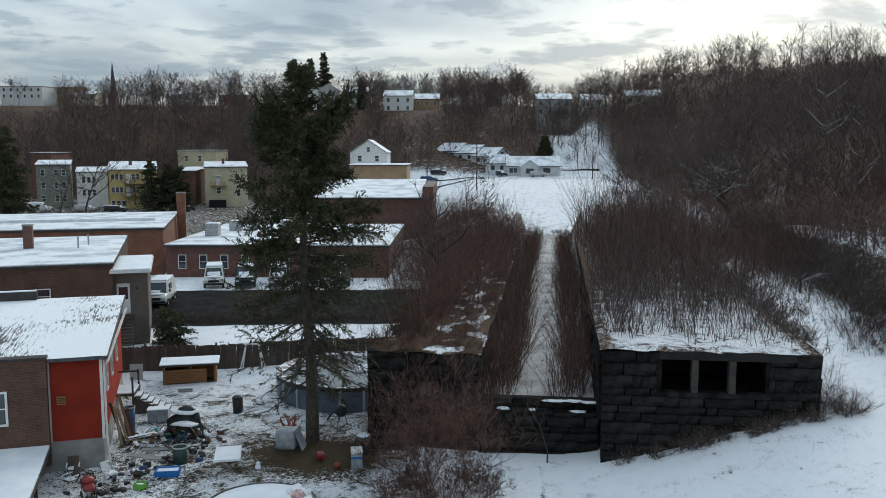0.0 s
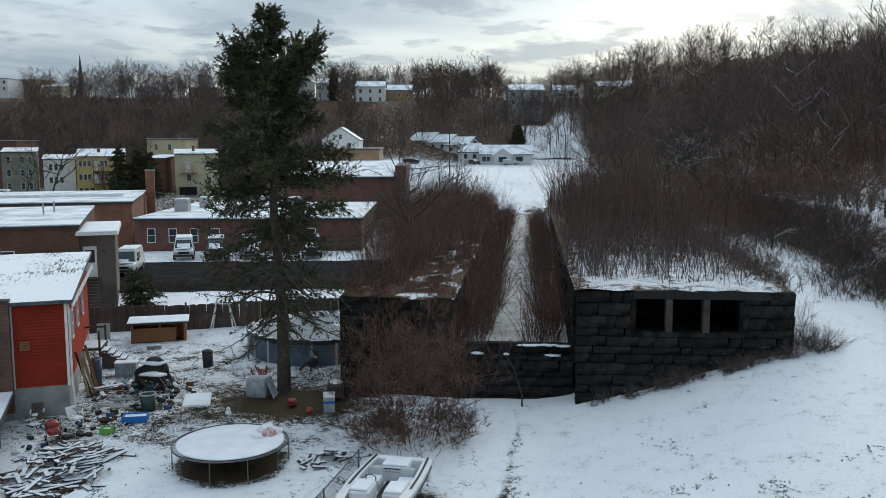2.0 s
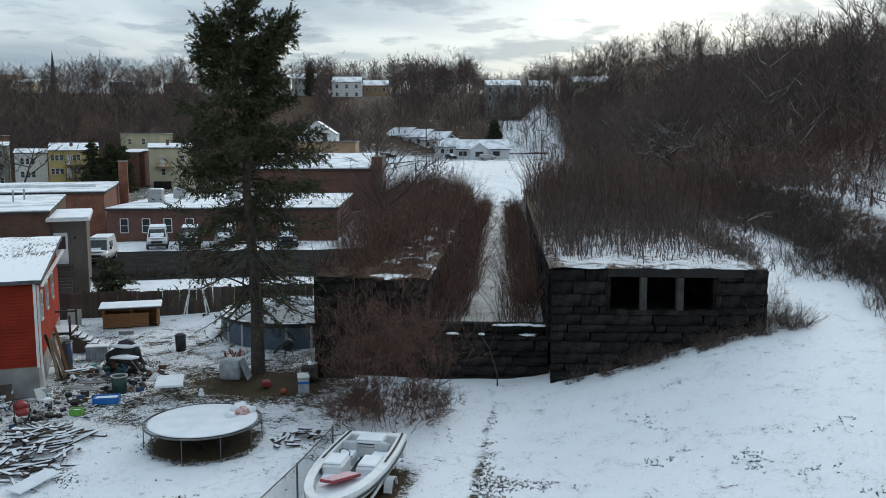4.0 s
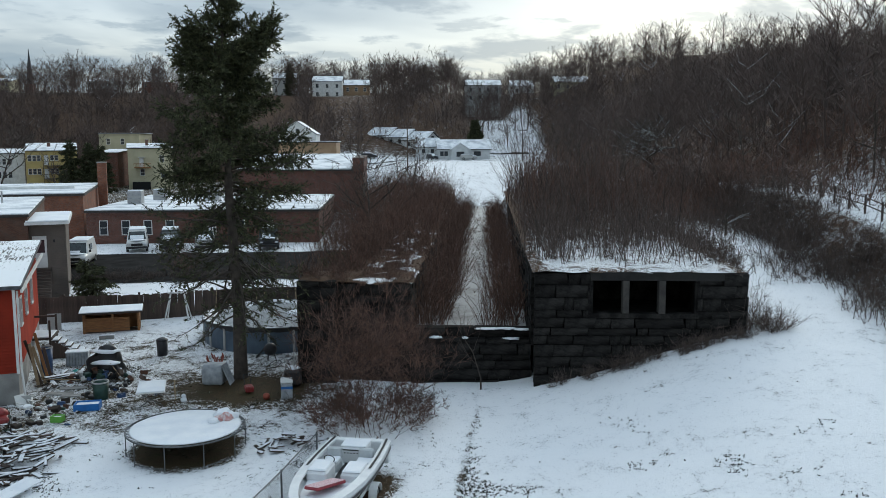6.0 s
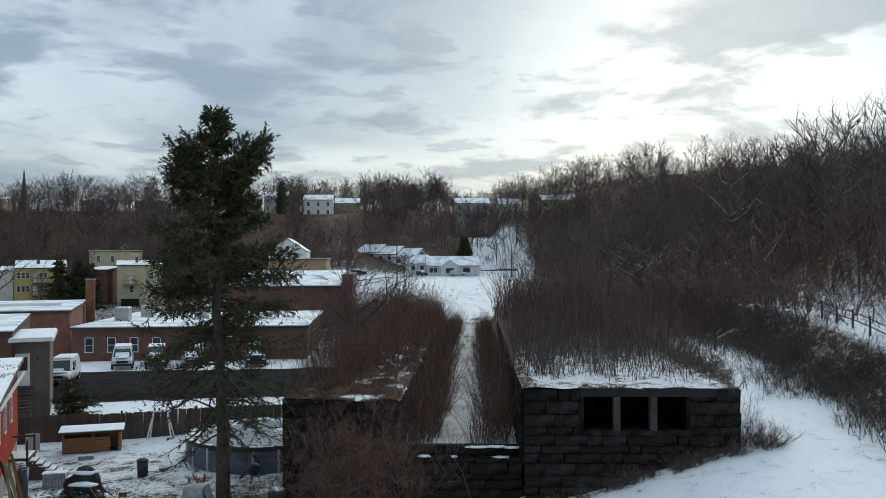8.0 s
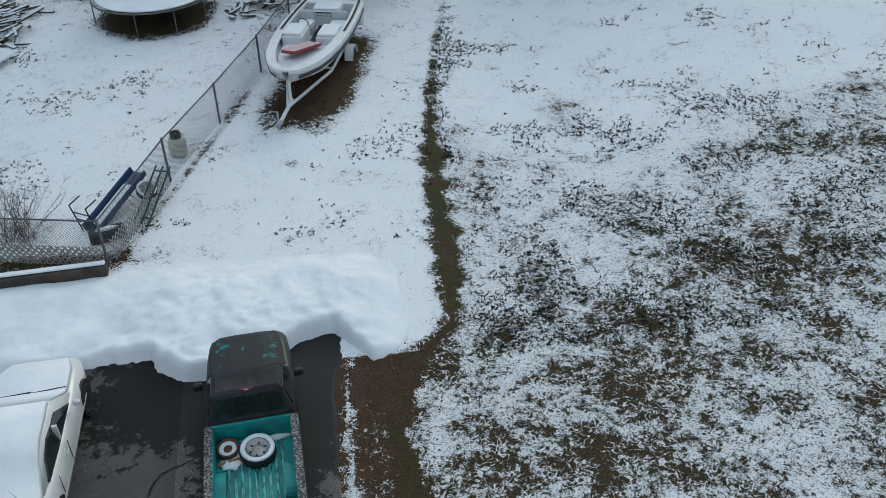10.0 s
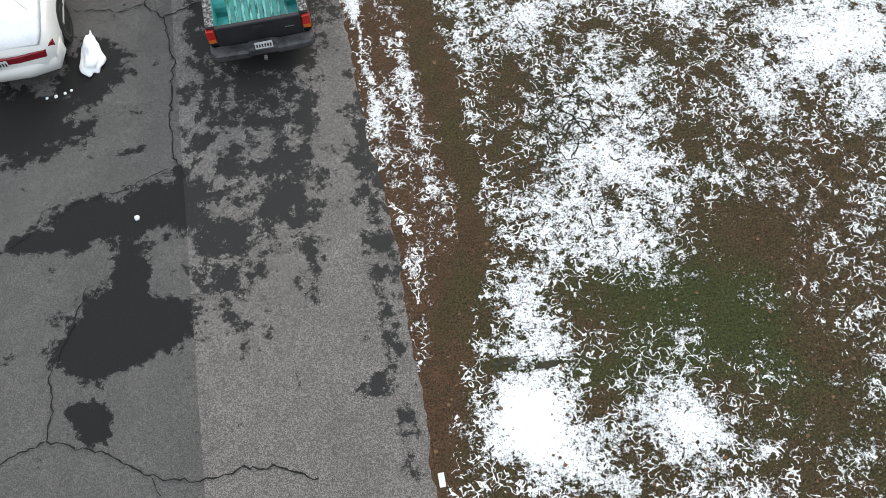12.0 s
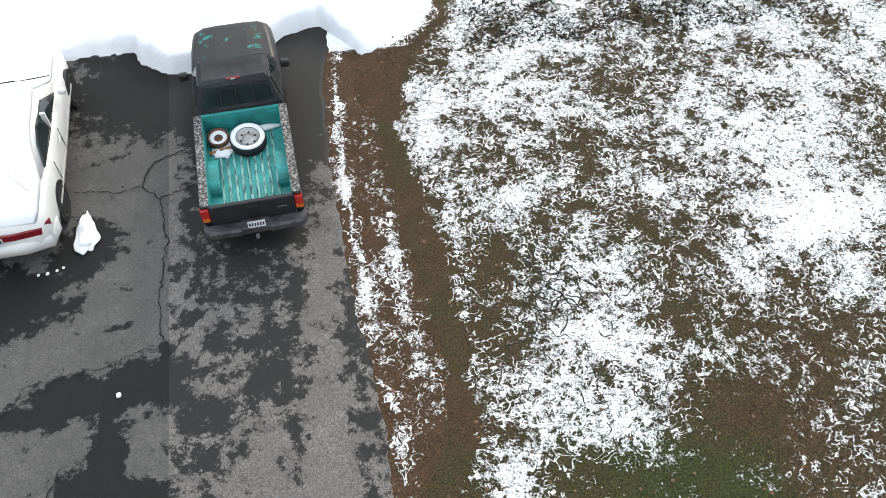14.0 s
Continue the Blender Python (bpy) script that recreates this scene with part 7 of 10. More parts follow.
    for s in (-1, 1):
        part("headlight", boxed(s * 0.50, s * 0.74, 4.90, 5.0, 0.70, 0.84, bevel=0.02), PLATE, t)
    # what lies in the bed
    M = t.matrix_world
    sp = thing("spare_wheel", "spare wheel with a snowy tyre lying in the truck bed", "wheel", "loose wheels", M @ pose(0.06, 1.93, 0.735, 6, 0, 20))
    wheel(sp, pose(0, 0, 0), 0.33, 0.22, True)
    sp = thing("rusty_rim", "small rusty wheel rim with snow in the truck bed", "wheel rim", "loose wheels", M @ pose(-0.47, 2.10, 0.70, 8, 0, 0))
    part("rim", lathe(bmesh.new(), [(0.18, -0.07), (0.20, -0.07), (0.19, 0.0), (0.20, 0.07), (0.17, 0.07), (0.155, 0.0), (0.07, 0.02), (0.0, 0.02)], 20), RUST, sp, smooth=True)
    part("snow", lathe(bmesh.new(), [(0.08, 0.03), (0.10, 0.055), (0.15, 0.055), (0.165, 0.03)], 20), SNOW, sp, smooth=True)
    bm = bmesh.new()
    lump_mesh(bm, 5, 0.34, 0.16, 0.05, pose(-0.30, 2.02, 0.62), 0.5)
    lump_mesh(bm, 6, 0.20, 0.13, 0.04, pose(-0.40, 1.80, 0.622, 0, 0, 20), 0.6)
    lump_mesh(bm, 7, 0.38, 0.09, 0.05, pose(0.32, 2.28, 0.62, 0, 0, 4), 0.5)
    lump_mesh(bm, 8, 0.12, 0.10, 0.04, pose(-0.52, 1.84, 0.622), 0.6)
    tagged(part("bed_snow", bm, SNOW, None, smooth=True, m=M), "ragged melting snow at the front of the truck bed", "snow")
    tagged(part("wood_stick", boxed(-0.23, 0.23, -0.03, 0.03, 0, 0.035, bevel=0.008), WOOD, None, m=M @ pose(-0.44, 1.86, 0.63, 0, 0, 12)), "short brown wooden stick in the truck bed", "stick")


RUST = material("rust", (0.16, 0.07, 0.04), (0.07, 0.04, 0.03), 8, 0.9)
pickup()


def saloon(m, label):
    t = thing("saloon_car", label, "car", "parked cars", m)
    body = bmesh.new()
    loft(body, [car_section(y, h, z0, z1, inset=i, crown=c) for y, h, z0, z1, i, c in ((0.0, 0.70, 0.36, 0.62, 0.10, 0.02), (0.10, 0.86, 0.28, 0.86, 0.14, 0.03), (0.35, 0.90, 0.24, 0.96, 0.14, 0.04), (1.0, 0.92, 0.22, 0.98, 0.13, 0.04), (2.4, 0.93, 0.20, 0.95, 0.10, 0.03), (3.5, 0.92, 0.22, 0.93, 0.12, 0.05), (4.4, 0.88, 0.25, 0.84, 0.18, 0.05), (4.85, 0.74, 0.30, 0.70, 0.18, 0.03), (4.98, 0.55, 0.36, 0.60, 0.12, 0.02))])
    part("body", body, CAR_WHITE, t, "white painted car body", True)
    top = bmesh.new()
    loft(top, [[(-h, y, 0.94), (h, y, 0.94), (h2, y2, z), (h2 - 0.12, y2, z + 0.05), (-h2 + 0.12, y2, z + 0.05), (-h2, y2, z)] for y, y2, h, h2, z in ((0.95, 1.55, 0.78, 0.66, 1.26), (1.7, 1.9, 0.82, 0.68, 1.38), (2.4, 2.4, 0.83, 0.68, 1.40), (3.55, 2.9, 0.80, 0.64, 1.33))])
    tp = part("cabin", top, CAR_WHITE, t, "rounded cabin under snow", True)
    for s in (-1, 1):
        g = bmesh.new()
        pts = [(s * 0.815, 1.30, 0.99), (s * 0.845, 2.05, 0.99), (s * 0.845, 3.20, 0.99), (s * 0.735, 2.72, 1.27), (s * 0.735, 2.0, 1.33), (s * 0.76, 1.62, 1.25)]
        loft(g, [pts, [(x - s * 0.03, y, z - 0.005) for x, y, z in pts]])
        gl = part("side_window", g, CAR_GLASS, tp, "dark side window")
        part("window_post", boxed(s * 0.765, s * 0.85, 2.26, 2.31, 0.99, 1.34), CAR_WHITE, gl)
        part("mirror", boxed(s * 0.92, s * 1.06, 3.10, 3.22, 0.96, 1.08, bevel=0.03), CAR_WHITE, t)
        part("sill", boxed(s * 0.90, s * 0.935, 0.9, 4.0, 0.42, 0.48, bevel=0.01), GREY_SIDING, t)
        for y, r in ((1.05, 0.33), (3.98, 0.33)):
            b = bmesh.new()
            bmesh.ops.create_cone(b, cap_ends=True, segments=24, radius1=0.38, radius2=0.38, depth=0.06, matrix=pose(s * 0.895, y, 0.36, 0, 90, 0))
            part("wheel_well", b, BLACK, t)
            wheel(t, pose(s * 0.83, y, 0.33, 0, 90 * s, 0), r, 0.21)
        part("door_line", boxed(s * 0.926, s * 0.935, 2.28, 2.295, 0.4, 0.94), BLACK, t)
        part("door_line", boxed(s * 0.922, s * 0.931, 1.45, 1.462, 0.5, 0.94), BLACK, t)
        part("handle", boxed(s * 0.93, s * 0.95, 2.05, 2.2, 0.80, 0.83, bevel=0.006), CAR_WHITE, t)
    # full-width tail light and bumper
    strip = bmesh.new()
    loft(strip, [[(x, y, 0.70), (x, y - 0.03, 0.70), (x, y - 0.02, 0.82), (x, y + 0.02, 0.82)] for x, y in ((-0.88, 0.28), (-0.74, 0.075), (-0.3, 0.02), (0.3, 0.02), (0.74, 0.075), (0.88, 0.28))])
    part("tail_light", strip, DARK_RED, t, "full-width dark red tail light")
    bump = bmesh.new()
    loft(bump, [[(x, y, 0.32), (x, y - 0.06, 0.36), (x, y - 0.08, 0.50), (x, y - 0.04, 0.60), (x, y + 0.05, 0.61)] for x, y in ((-0.92, 0.45), (-0.84, 0.10), (-0.4, 0.0), (0.4, 0.0), (0.84, 0.10), (0.92, 0.45))])
    part("rear_bumper", bump, CAR_WHITE, t, "white rear bumper", True)
    plate(t, pose(-0.02, -0.02, 0.735, -6))
    # snow on the flat parts
    sn = bmesh.new()
    loft(sn, [[(-h, y, z), (h, y, z), (h - 0.05, y, z + k), (-h + 0.05, y, z + k)] for y, h, z, k in ((0.14, 0.70, 0.90, 0.03), (0.3, 0.76, 0.97, 0.07), (1.0, 0.76, 1.0, 0.10), (1.35, 0.70, 1.15, 0.09), (1.6, 0.66, 1.29, 0.08), (1.9, 0.66, 1.42, 0.07), (2.4, 0.67, 1.44, 0.07), (2.85, 0.62, 1.37, 0.07), (2.93, 0.60, 1.33, 0.03))])
    part("snow", sn, SNOW, t, "smooth snow over roof, rear window and boot", True)
    sn = bmesh.new()
    loft(sn, [[(-h, y, z), (h, y, z), (h - 0.06, y, z + k), (-h + 0.06, y, z + k)] for y, h, z, k in ((3.0, 0.62, 1.29, 0.03), (3.5, 0.74, 0.99, 0.06), (3.62, 0.76, 0.965, 0.03), (3.70, 0.76, 0.96, 0.06), (4.3, 0.72, 0.90, 0.06), (4.75, 0.58, 0.76, 0.04))])
    part("snow", sn, SNOW, t, "smooth snow over windscreen and bonnet", True)
    b = bmesh.new()
    tube(b, (0.0, 3.60, 0.99), (0.72, 3.66, 1.0), 0.014, sides=6)
    tube(b, (-0.6, 3.58, 1.0), (0.1, 3.62, 1.01), 0.014, sides=6)
    part("wiper", b, BLACK, t)
    b = bmesh.new()
    tube(b, (0.60, 0.75, 1.0), (0.50, 0.55, 1.75), 0.006, 0.003, sides=5)
    part("antenna", b, METAL, t)
    return t


saloon(pose(-6.38, 9.12, 0.03, 0, 0, 5.3), "white saloon car covered with smooth snow on wet asphalt")


# ---- boat on its trailer ----
BOAT_WHITE = material("boat_gelcoat", (0.80, 0.81, 0.81), (0.70, 0.71, 0.72), 2, 0.65, bump=0.05, spec=0.2)
BOAT_SEAT = material("vinyl_seat", (0.55, 0.57, 0.58), (0.45, 0.47, 0.48), 3, 0.5)
RED_VINYL = material("red_vinyl", (0.36, 0.05, 0.06), (0.26, 0.04, 0.05), 4, 0.6)
DUSTED_RED = material("snow_dusted_red", (0.70, 0.54, 0.56), (0.46, 0.22, 0.24), 30, 0.8, bump=0.3, spread=(0.4, 0.55))
BLACK_TRIM = material("black_trim", (0.03, 0.03, 0.032), (0.02, 0.02, 0.022), 5, 0.5, bump=0)


def boat():
    M = pose(-1.05, 31.25, 0.28, 0, 0, 167.4) @ Matrix.Translation((0, -0.6, 0)) @ Matrix.Diagonal((1.06, 1.10, 1.08, 1))
    t = thing("motor_boat", "white open bowrider motor boat with snow in it, on a trailer", "boat", "", M)
    ys = [0.0, 0.8, 1.8, 2.8, 3.7, 4.5, 5.1, 5.55, 5.82, 5.95]
    ws = [1.06, 1.12, 1.16, 1.16, 1.10, 0.97, 0.80, 0.58, 0.34, 0.10]
    keel = [0.45, 0.43, 0.42, 0.43, 0.46, 0.54, 0.66, 0.82, 0.98, 1.12]
    top = [1.22, 1.23, 1.25, 1.27, 1.29, 1.31, 1.32, 1.33, 1.33, 1.33]
    hull = bmesh.new()
    loft(hull, [[(0, y, k), (w * 0.72, y, k + 0.22), (w * 0.94, y, k + 0.45 * (z - k) + 0.12), (w, y, z - 0.12), (w, y, z), (w - 0.05, y, z), (w - 0.08, y, z - 0.25), (0, y, k + 0.22), (-(w - 0.08), y, z - 0.25), (-(w - 0.05), y, z), (-w, y, z), (-w, y, z - 0.12), (-w * 0.94, y, k + 0.45 * (z - k) + 0.12), (-w * 0.72, y, k + 0.22)] for y, w, k, z in zip(ys, ws, keel, top)])
    part("hull", hull, BOAT_WHITE, t, "white moulded hull", True)
    for s in (-1, 1):
        st = bmesh.new()
        loft(st, [[(s * (w * 1.006), y, z - 0.26), (s * (w * 1.02), y, z - 0.26), (s * (w * 1.02), y, z - 0.18), (s * (w * 1.006), y, z - 0.18)] for y, w, z in zip(ys[:-1], ws, top)])
        part("stripe", st, BLACK_TRIM, t, "dark hull stripe")
        gw = bmesh.new()
        loft(gw, [[(s * (w + 0.03), y, z - 0.05), (s * (w + 0.03), y, z + 0.03), (s * max(w - 0.26, 0.02), y, z + 0.06), (s * max(w - 0.26, 0.02), y, z - 0.02)] for y, w, z in zip(ys, ws, top)])
        part("gunwale", gw, BOAT_WHITE, t, "broad white side deck")
        rail = bmesh.new()
        loft(rail, [[(s * (w - 0.17), y, z + 0.062), (s * (w - 0.09), y, z + 0.062), (s * (w - 0.10), y, z + 0.08), (s * (w - 0.16), y, z + 0.08)] for y, w, z in zip(ys[:4], ws, top)])
        part("side_rail", rail, BLACK_TRIM, t)
    part("transom", boxed(-1.05, 1.05, -0.04, 0.26, 0.5, 1.27, bevel=0.03), BOAT_WHITE, t)
    part("cockpit_floor", boxed(-0.85, 0.85, 0.25, 3.1, 0.70, 0.74), BLACK_TRIM, t, "dark cockpit floor")
    eng = part("engine_cover", boxed(-0.46, 0.46, 0.30, 1.05, 0.74, 1.30, bevel=0.05), BOAT_WHITE, t, "white engine cover with a dark slotted front")
    part("snow", boxed(-0.45, 0.45, 0.31, 1.02, 1.30, 1.36, bevel=0.025), SNOW, eng)
    part("slot", boxed(-0.46, 0.46, 1.052, 1.06, 1.20, 1.235), BLACK_TRIM, eng)
    for i in range(8):
        part("vent_hole", boxed(-0.40 + 0.11 * i, -0.35 + 0.11 * i, 1.054, 1.062, 1.10, 1.13), BLACK_TRIM, eng)
    part("well", boxed(-0.86, -0.50, 0.30, 1.0, 0.74, 0.76), BLACK_TRIM, t)
    for s in (-1, 1):
        con = part("console", boxed(s * 0.22, s * 0.90, 2.35, 3.35, 0.72, 1.32, bevel=0.06), BOAT_WHITE, t, "white moulded console with snow")
        part("snow", boxed(s * 0.26, s * 0.86, 2.42, 3.30, 1.322, 1.40, bevel=0.035), SNOW, con)
        seat = part("seat", boxed(s * 0.28, s * 0.82, 1.35, 1.95, 0.74, 1.08, bevel=0.06), BOAT_SEAT, t, "grey vinyl seat dusted with snow")
        part("backrest", boxed(s * 0.28, s * 0.82, 1.28, 1.42, 1.02, 1.42, bevel=0.05), BOAT_SEAT, seat)
        part("snow", boxed(s * 0.30, s * 0.80, 1.44, 1.92, 1.082, 1.15, bevel=0.03), SNOW, seat)
    wh = bmesh.new()
    lathe(wh, [(0.17, -0.015), (0.19, 0.0), (0.17, 0.015), (0.155, 0.0), (0.17, -0.015)], 18, pose(0.5, 2.12, 1.30, 60))
    part("steering_wheel", wh, BLACK, t)
    bowl = bmesh.new()
    loft(bowl, [[(-w, y, 1.02), (w, y, 1.02), (w, y, 1.06), (-w, y, 1.06)] for y, w in ((3.3, 0.82), (4.3, 0.74), (5.0, 0.52), (5.45, 0.28))])
    part("bow_seat", bowl, SNOW, t, "snow-covered bow seating")
    M2 = M @ pose(0.05, 4.0, 1.18, 8, -6, 62)
    cus = thing("red_cushion", "red vinyl cushion dusted with snow lying in the bow", "cushion", "", M2)
    part("pad", boxed(-0.60, 0.60, -0.30, 0.30, 0, 0.09, bevel=0.03), RED_VINYL, cus)
    part("dusting", boxed(-0.58, 0.58, -0.29, 0.29, 0.092, 0.105, bevel=0.005), DUSTED_RED, cus, "grainy dusting of snow")
    tr = thing("boat_trailer", "white steel boat trailer with mudguards and a jack", "trailer", "", M)
    b = bmesh.new()
    for s in (-1, 1):
        tube(b, (s * 0.72, 0.4, 0.34), (s * 0.72, 3.6, 0.34), 0.05, sides=6)
        tube(b, (s * 0.72, 3.6, 0.34), (0, 6.1, 0.30), 0.05, sides=6)
    tube(b, (-0.78, 1.9, 0.26), (0.78, 1.9, 0.26), 0.05, sides=6)
    tube(b, (-0.72, 3.4, 0.34), (0.72, 3.4, 0.34), 0.04, sides=6)
    part("frame", b, BOAT_WHITE, tr, "white tubular frame")
    b = bmesh.new()
    tube(b, (0, 5.6, 0.30), (0, 7.0, 0.24), 0.055, sides=6)
    part("tongue", b, BOAT_WHITE, tr)
    b = bmesh.new()
    tube(b, (0, 5.75, 0.3), (0, 5.75, 0.9), 0.045, sides=6)
    tube(b, (0, 5.75, 0.9), (0, 5.5, 1.0), 0.05, sides=6)
    part("winch_post", b, BOAT_WHITE, tr)
    b = bmesh.new()
    box(b, -0.06, 0.06, 6.9, 7.15, 0.22, 0.32, bevel=0.02)
    tube(b, (0.10, 6.8, -0.22), (0.10, 6.8, 0.5), 0.03, sides=6)
    tube(b, (0.10, 6.8, 0.5), (0.28, 6.8, 0.5), 0.015, sides=5)
    lump_mesh(b, 2, 0.10, 0.10, 0.06, pose(0.10, 6.8, -0.22))
    part("jack", b, GREY_SIDING, tr, "rusty jack and coupling")
    for s in (-1, 1):
        wheel(tr, pose(s * 0.98, 1.9, 0.10, 0, 90 * s, 0), 0.30, 0.19)
        g = bmesh.new()
        loft(g, [[(s * 0.84, 1.9 + 0.40 * math.cos(a), 0.10 + 0.40 * math.sin(a)), (s * 1.12, 1.9 + 0.40 * math.cos(a), 0.10 + 0.40 * math.sin(a)), (s * 1.12, 1.9 + 0.37 * math.cos(a), 0.10 + 0.37 * math.sin(a)), (s * 0.84, 1.9 + 0.37 * math.cos(a), 0.10 + 0.37 * math.sin(a))] for a in [math.pi * i / 8 for i in range(9)]])
        part("mudguard", g, BOAT_WHITE, tr, "white curved mudguard")
    for s in (-1, 1):
        part("bunk", boxed(s * 0.40, s * 0.52, 0.4, 3.4, 0.40, 0.55), FENCE_WOOD, tr)


boat()

# ---- the back yard ----
BLUE = material("blue_plastic", (0.02, 0.16, 0.48), (0.015, 0.12, 0.38), 4, 0.45, bump=0.1)
GREEN = material("green_plastic", (0.16, 0.42, 0.06), (0.12, 0.33, 0.05), 4, 0.45, bump=0.1)
DARK_GREEN = material("dark_green_plastic", (0.02, 0.06, 0.045), (0.014, 0.04, 0.03), 4, 0.5)
RED_PLASTIC = material("red_plastic", (0.26, 0.03, 0.028), (0.17, 0.02, 0.02), 4, 0.45)
POOL_WALL = material("pool_wall", (0.10, 0.145, 0.19), (0.07, 0.10, 0.14), 1.5, 0.5, 0.2, bump=0.1)
COVER = material("snowy_tarp", (0.72, 0.74, 0.76), (0.03, 0.032, 0.035), 2.2, 0.6, bump=0.3, spread=(0.42, 0.52))
POOL_ICE = material("pool_cover_ice", (0.27, 0.29, 0.30), (0.13, 0.145, 0.15), 0.9, 0.4, bump=0.2)
TARP = material("black_tarp", (0.02, 0.022, 0.024), (0.012, 0.013, 0.014), 3, 0.45, bump=0.5, fine=6)
PALE_SHEET = material("pale_plastic_sheet", (0.42, 0.44, 0.46), (0.26, 0.28, 0.30), 3, 0.4, bump=0.4, fine=8)
NAVY = material("navy_plastic", (0.03, 0.07, 0.16), (0.02, 0.05, 0.12), 3, 0.5)
BALL_RED = material("dull_red", (0.30, 0.07, 0.04), (0.22, 0.05, 0.03), 5, 0.7)
CUT_WOOD = material("cut_wood", (0.42, 0.32, 0.20), (0.28, 0.20, 0.12), 4, 0.85)
GALV = material("galvanised_steel", (0.16, 0.165, 0.17), (0.09, 0.093, 0.097), 4, 0.5, 0.6, bump=0.1)


def at(x, y, dz=0.0, turn=0.0, rx=0.0, ry=0.0):
    return pose(x, y, float(height(x, y)) + dz, rx, ry, turn)


def trampoline():
    t = thing("trampoline", "round trampoline with snow lying on its mat", "trampoline", "", at(-7.9, 34.2))
    R, z = 2.28, 0.92
    part("rim", lathe(bmesh.new(), [(R - 0.025, z - 0.025), (R + 0.025, z - 0.025), (R + 0.025, z + 0.025), (R - 0.025, z + 0.025), (R - 0.025, z - 0.025)], 48), GALV, t, "steel rim tube")
    part("mat", lathe(bmesh.new(), [(0.0, z - 0.03), (R - 0.30, z - 0.01), (R - 0.30, z + 0.01), (0.0, z - 0.02)], 48), BLACK, t)
    part("snow", lathe(bmesh.new(), [(0.0, z + 0.05), (R - 0.5, z + 0.07), (R - 0.20, z + 0.055), (R - 0.13, z + 0.022), (0.0, z - 0.01)], 48), SNOW, t, "even round layer of snow", True)
    for i in range(72):
        a = 2 * math.pi * i / 72
        b = bmesh.new()
        tube(b, ((R - 0.30) * math.cos(a), (R - 0.30) * math.sin(a), z), ((R - 0.02) * math.cos(a), (R - 0.02) * math.sin(a), z), 0.014, sides=4, caps=False)
        part("spring", b, GALV, t)
    for i in range(10):
        a = 2 * math.pi * (i + 0.3) / 10
        b = bmesh.new()
        tube(b, (R * math.cos(a), R * math.sin(a), z), (R * 1.0 * math.cos(a), R * 1.0 * math.sin(a), -0.05), 0.022, sides=6)
        part("leg", b, GALV, t)
    for i in range(5):
        a, c = 2 * math.pi * (2 * i + 0.3) / 10, 2 * math.pi * (2 * i + 1.3) / 10
        b = bmesh.new()
        tube(b, (R * math.cos(a), R * math.sin(a), 0.03), (R * math.cos(c), R * math.sin(c), 0.03), 0.022, sides=6)
        part("foot_bar", b, GALV, t)
    M = t.matrix_world
    for i, (x, y, s, mat) in enumerate(((1.25, 1.05, 0.26, SNOW), (1.45, 0.7, 0.2, PINK), (1.15, 0.55, 0.16, PINK), (1.62, 0.95, 0.2, SNOW), (1.0, 0.35, 0.15, SNOW))):
        tagged(part("cushion", lump_mesh(bmesh.new(), i + 20, s * 1.45, s * 1.15, s * 1.1, None, 0.5, 3), mat, None, smooth=True, m=M @ pose(x, y, z + 0.09)), "crumpled snowy pink cushion on the trampoline", "cushion", "cushions")


PINK = material("pink_fabric", (0.50, 0.22, 0.20), (0.66, 0.60, 0.60), 8, 0.8, spread=(0.4, 0.6))
trampoline()


def pool():
    t = thing("swimming_pool", "round blue-grey above-ground pool, frozen over, with a black cover edge", "pool", "", at(-6.5, 52.2))
    R, h = 4.35, 1.3
    part("wall", lathe(bmesh.new(), [(R, -0.3), (R, h), (R - 0.04, h), (R - 0.04, 0.5)], 64), POOL_WALL, t, "blue-grey metal wall")
    part("rim", lathe(bmesh.new(), [(R + 0.05, h - 0.02), (R + 0.08, h + 0.05), (R - 0.14, h + 0.06), (R - 0.14, h - 0.02)], 64), COVER, t, "top rail under the cover", True)
    edge = bmesh.new()
    lathe(edge, [(R + 0.07, h + 0.03), (R + 0.09, h - 0.05), (R + 0.03, h - 0.22)], 96)
    for v in edge.verts:
        if v.co.z < h - 0.1:
            v.co.z += 0.10 * noise.noise(v.co * 2.3)
    part("cover_edge", edge, TARP, t, "black cover hanging over the rim in folds", True)
    part("ice", lathe(bmesh.new(), [(0.0, h - 0.16), (R - 0.1, h - 0.16), (R - 0.1, h - 0.3), (0.0, h - 0.3)], 64), POOL_ICE, t, "grey ice on the cover")
    cover = bmesh.new()
    lathe(cover, [(R - 0.15, h + 0.05), (R - 0.35, h - 0.02), (R - 0.55, h - 0.14)], 96)
    for v in cover.verts:
        v.co.z += 0.06 * noise.noise(v.co * 1.9)
    part("cover_slope", cover, COVER, t, "streaky snow on the sagging black cover", True)
    for i in range(20):
        a = 2 * math.pi * i / 20
        part("upright", boxed(R - 0.02, R + 0.06, -0.07, 0.07, -0.1, h, bevel=0.01), GREY_SIDING, t, m=pose(0, 0, 0, 0, 0, math.degrees(a)))
    part("float", lump_mesh(bmesh.new(), 4, 0.9, 0.75, 0.22, pose(1.2, 0.8, h - 0.16), 0.25), SNOW, t, "snow-covered float on the ice", True)


pool()


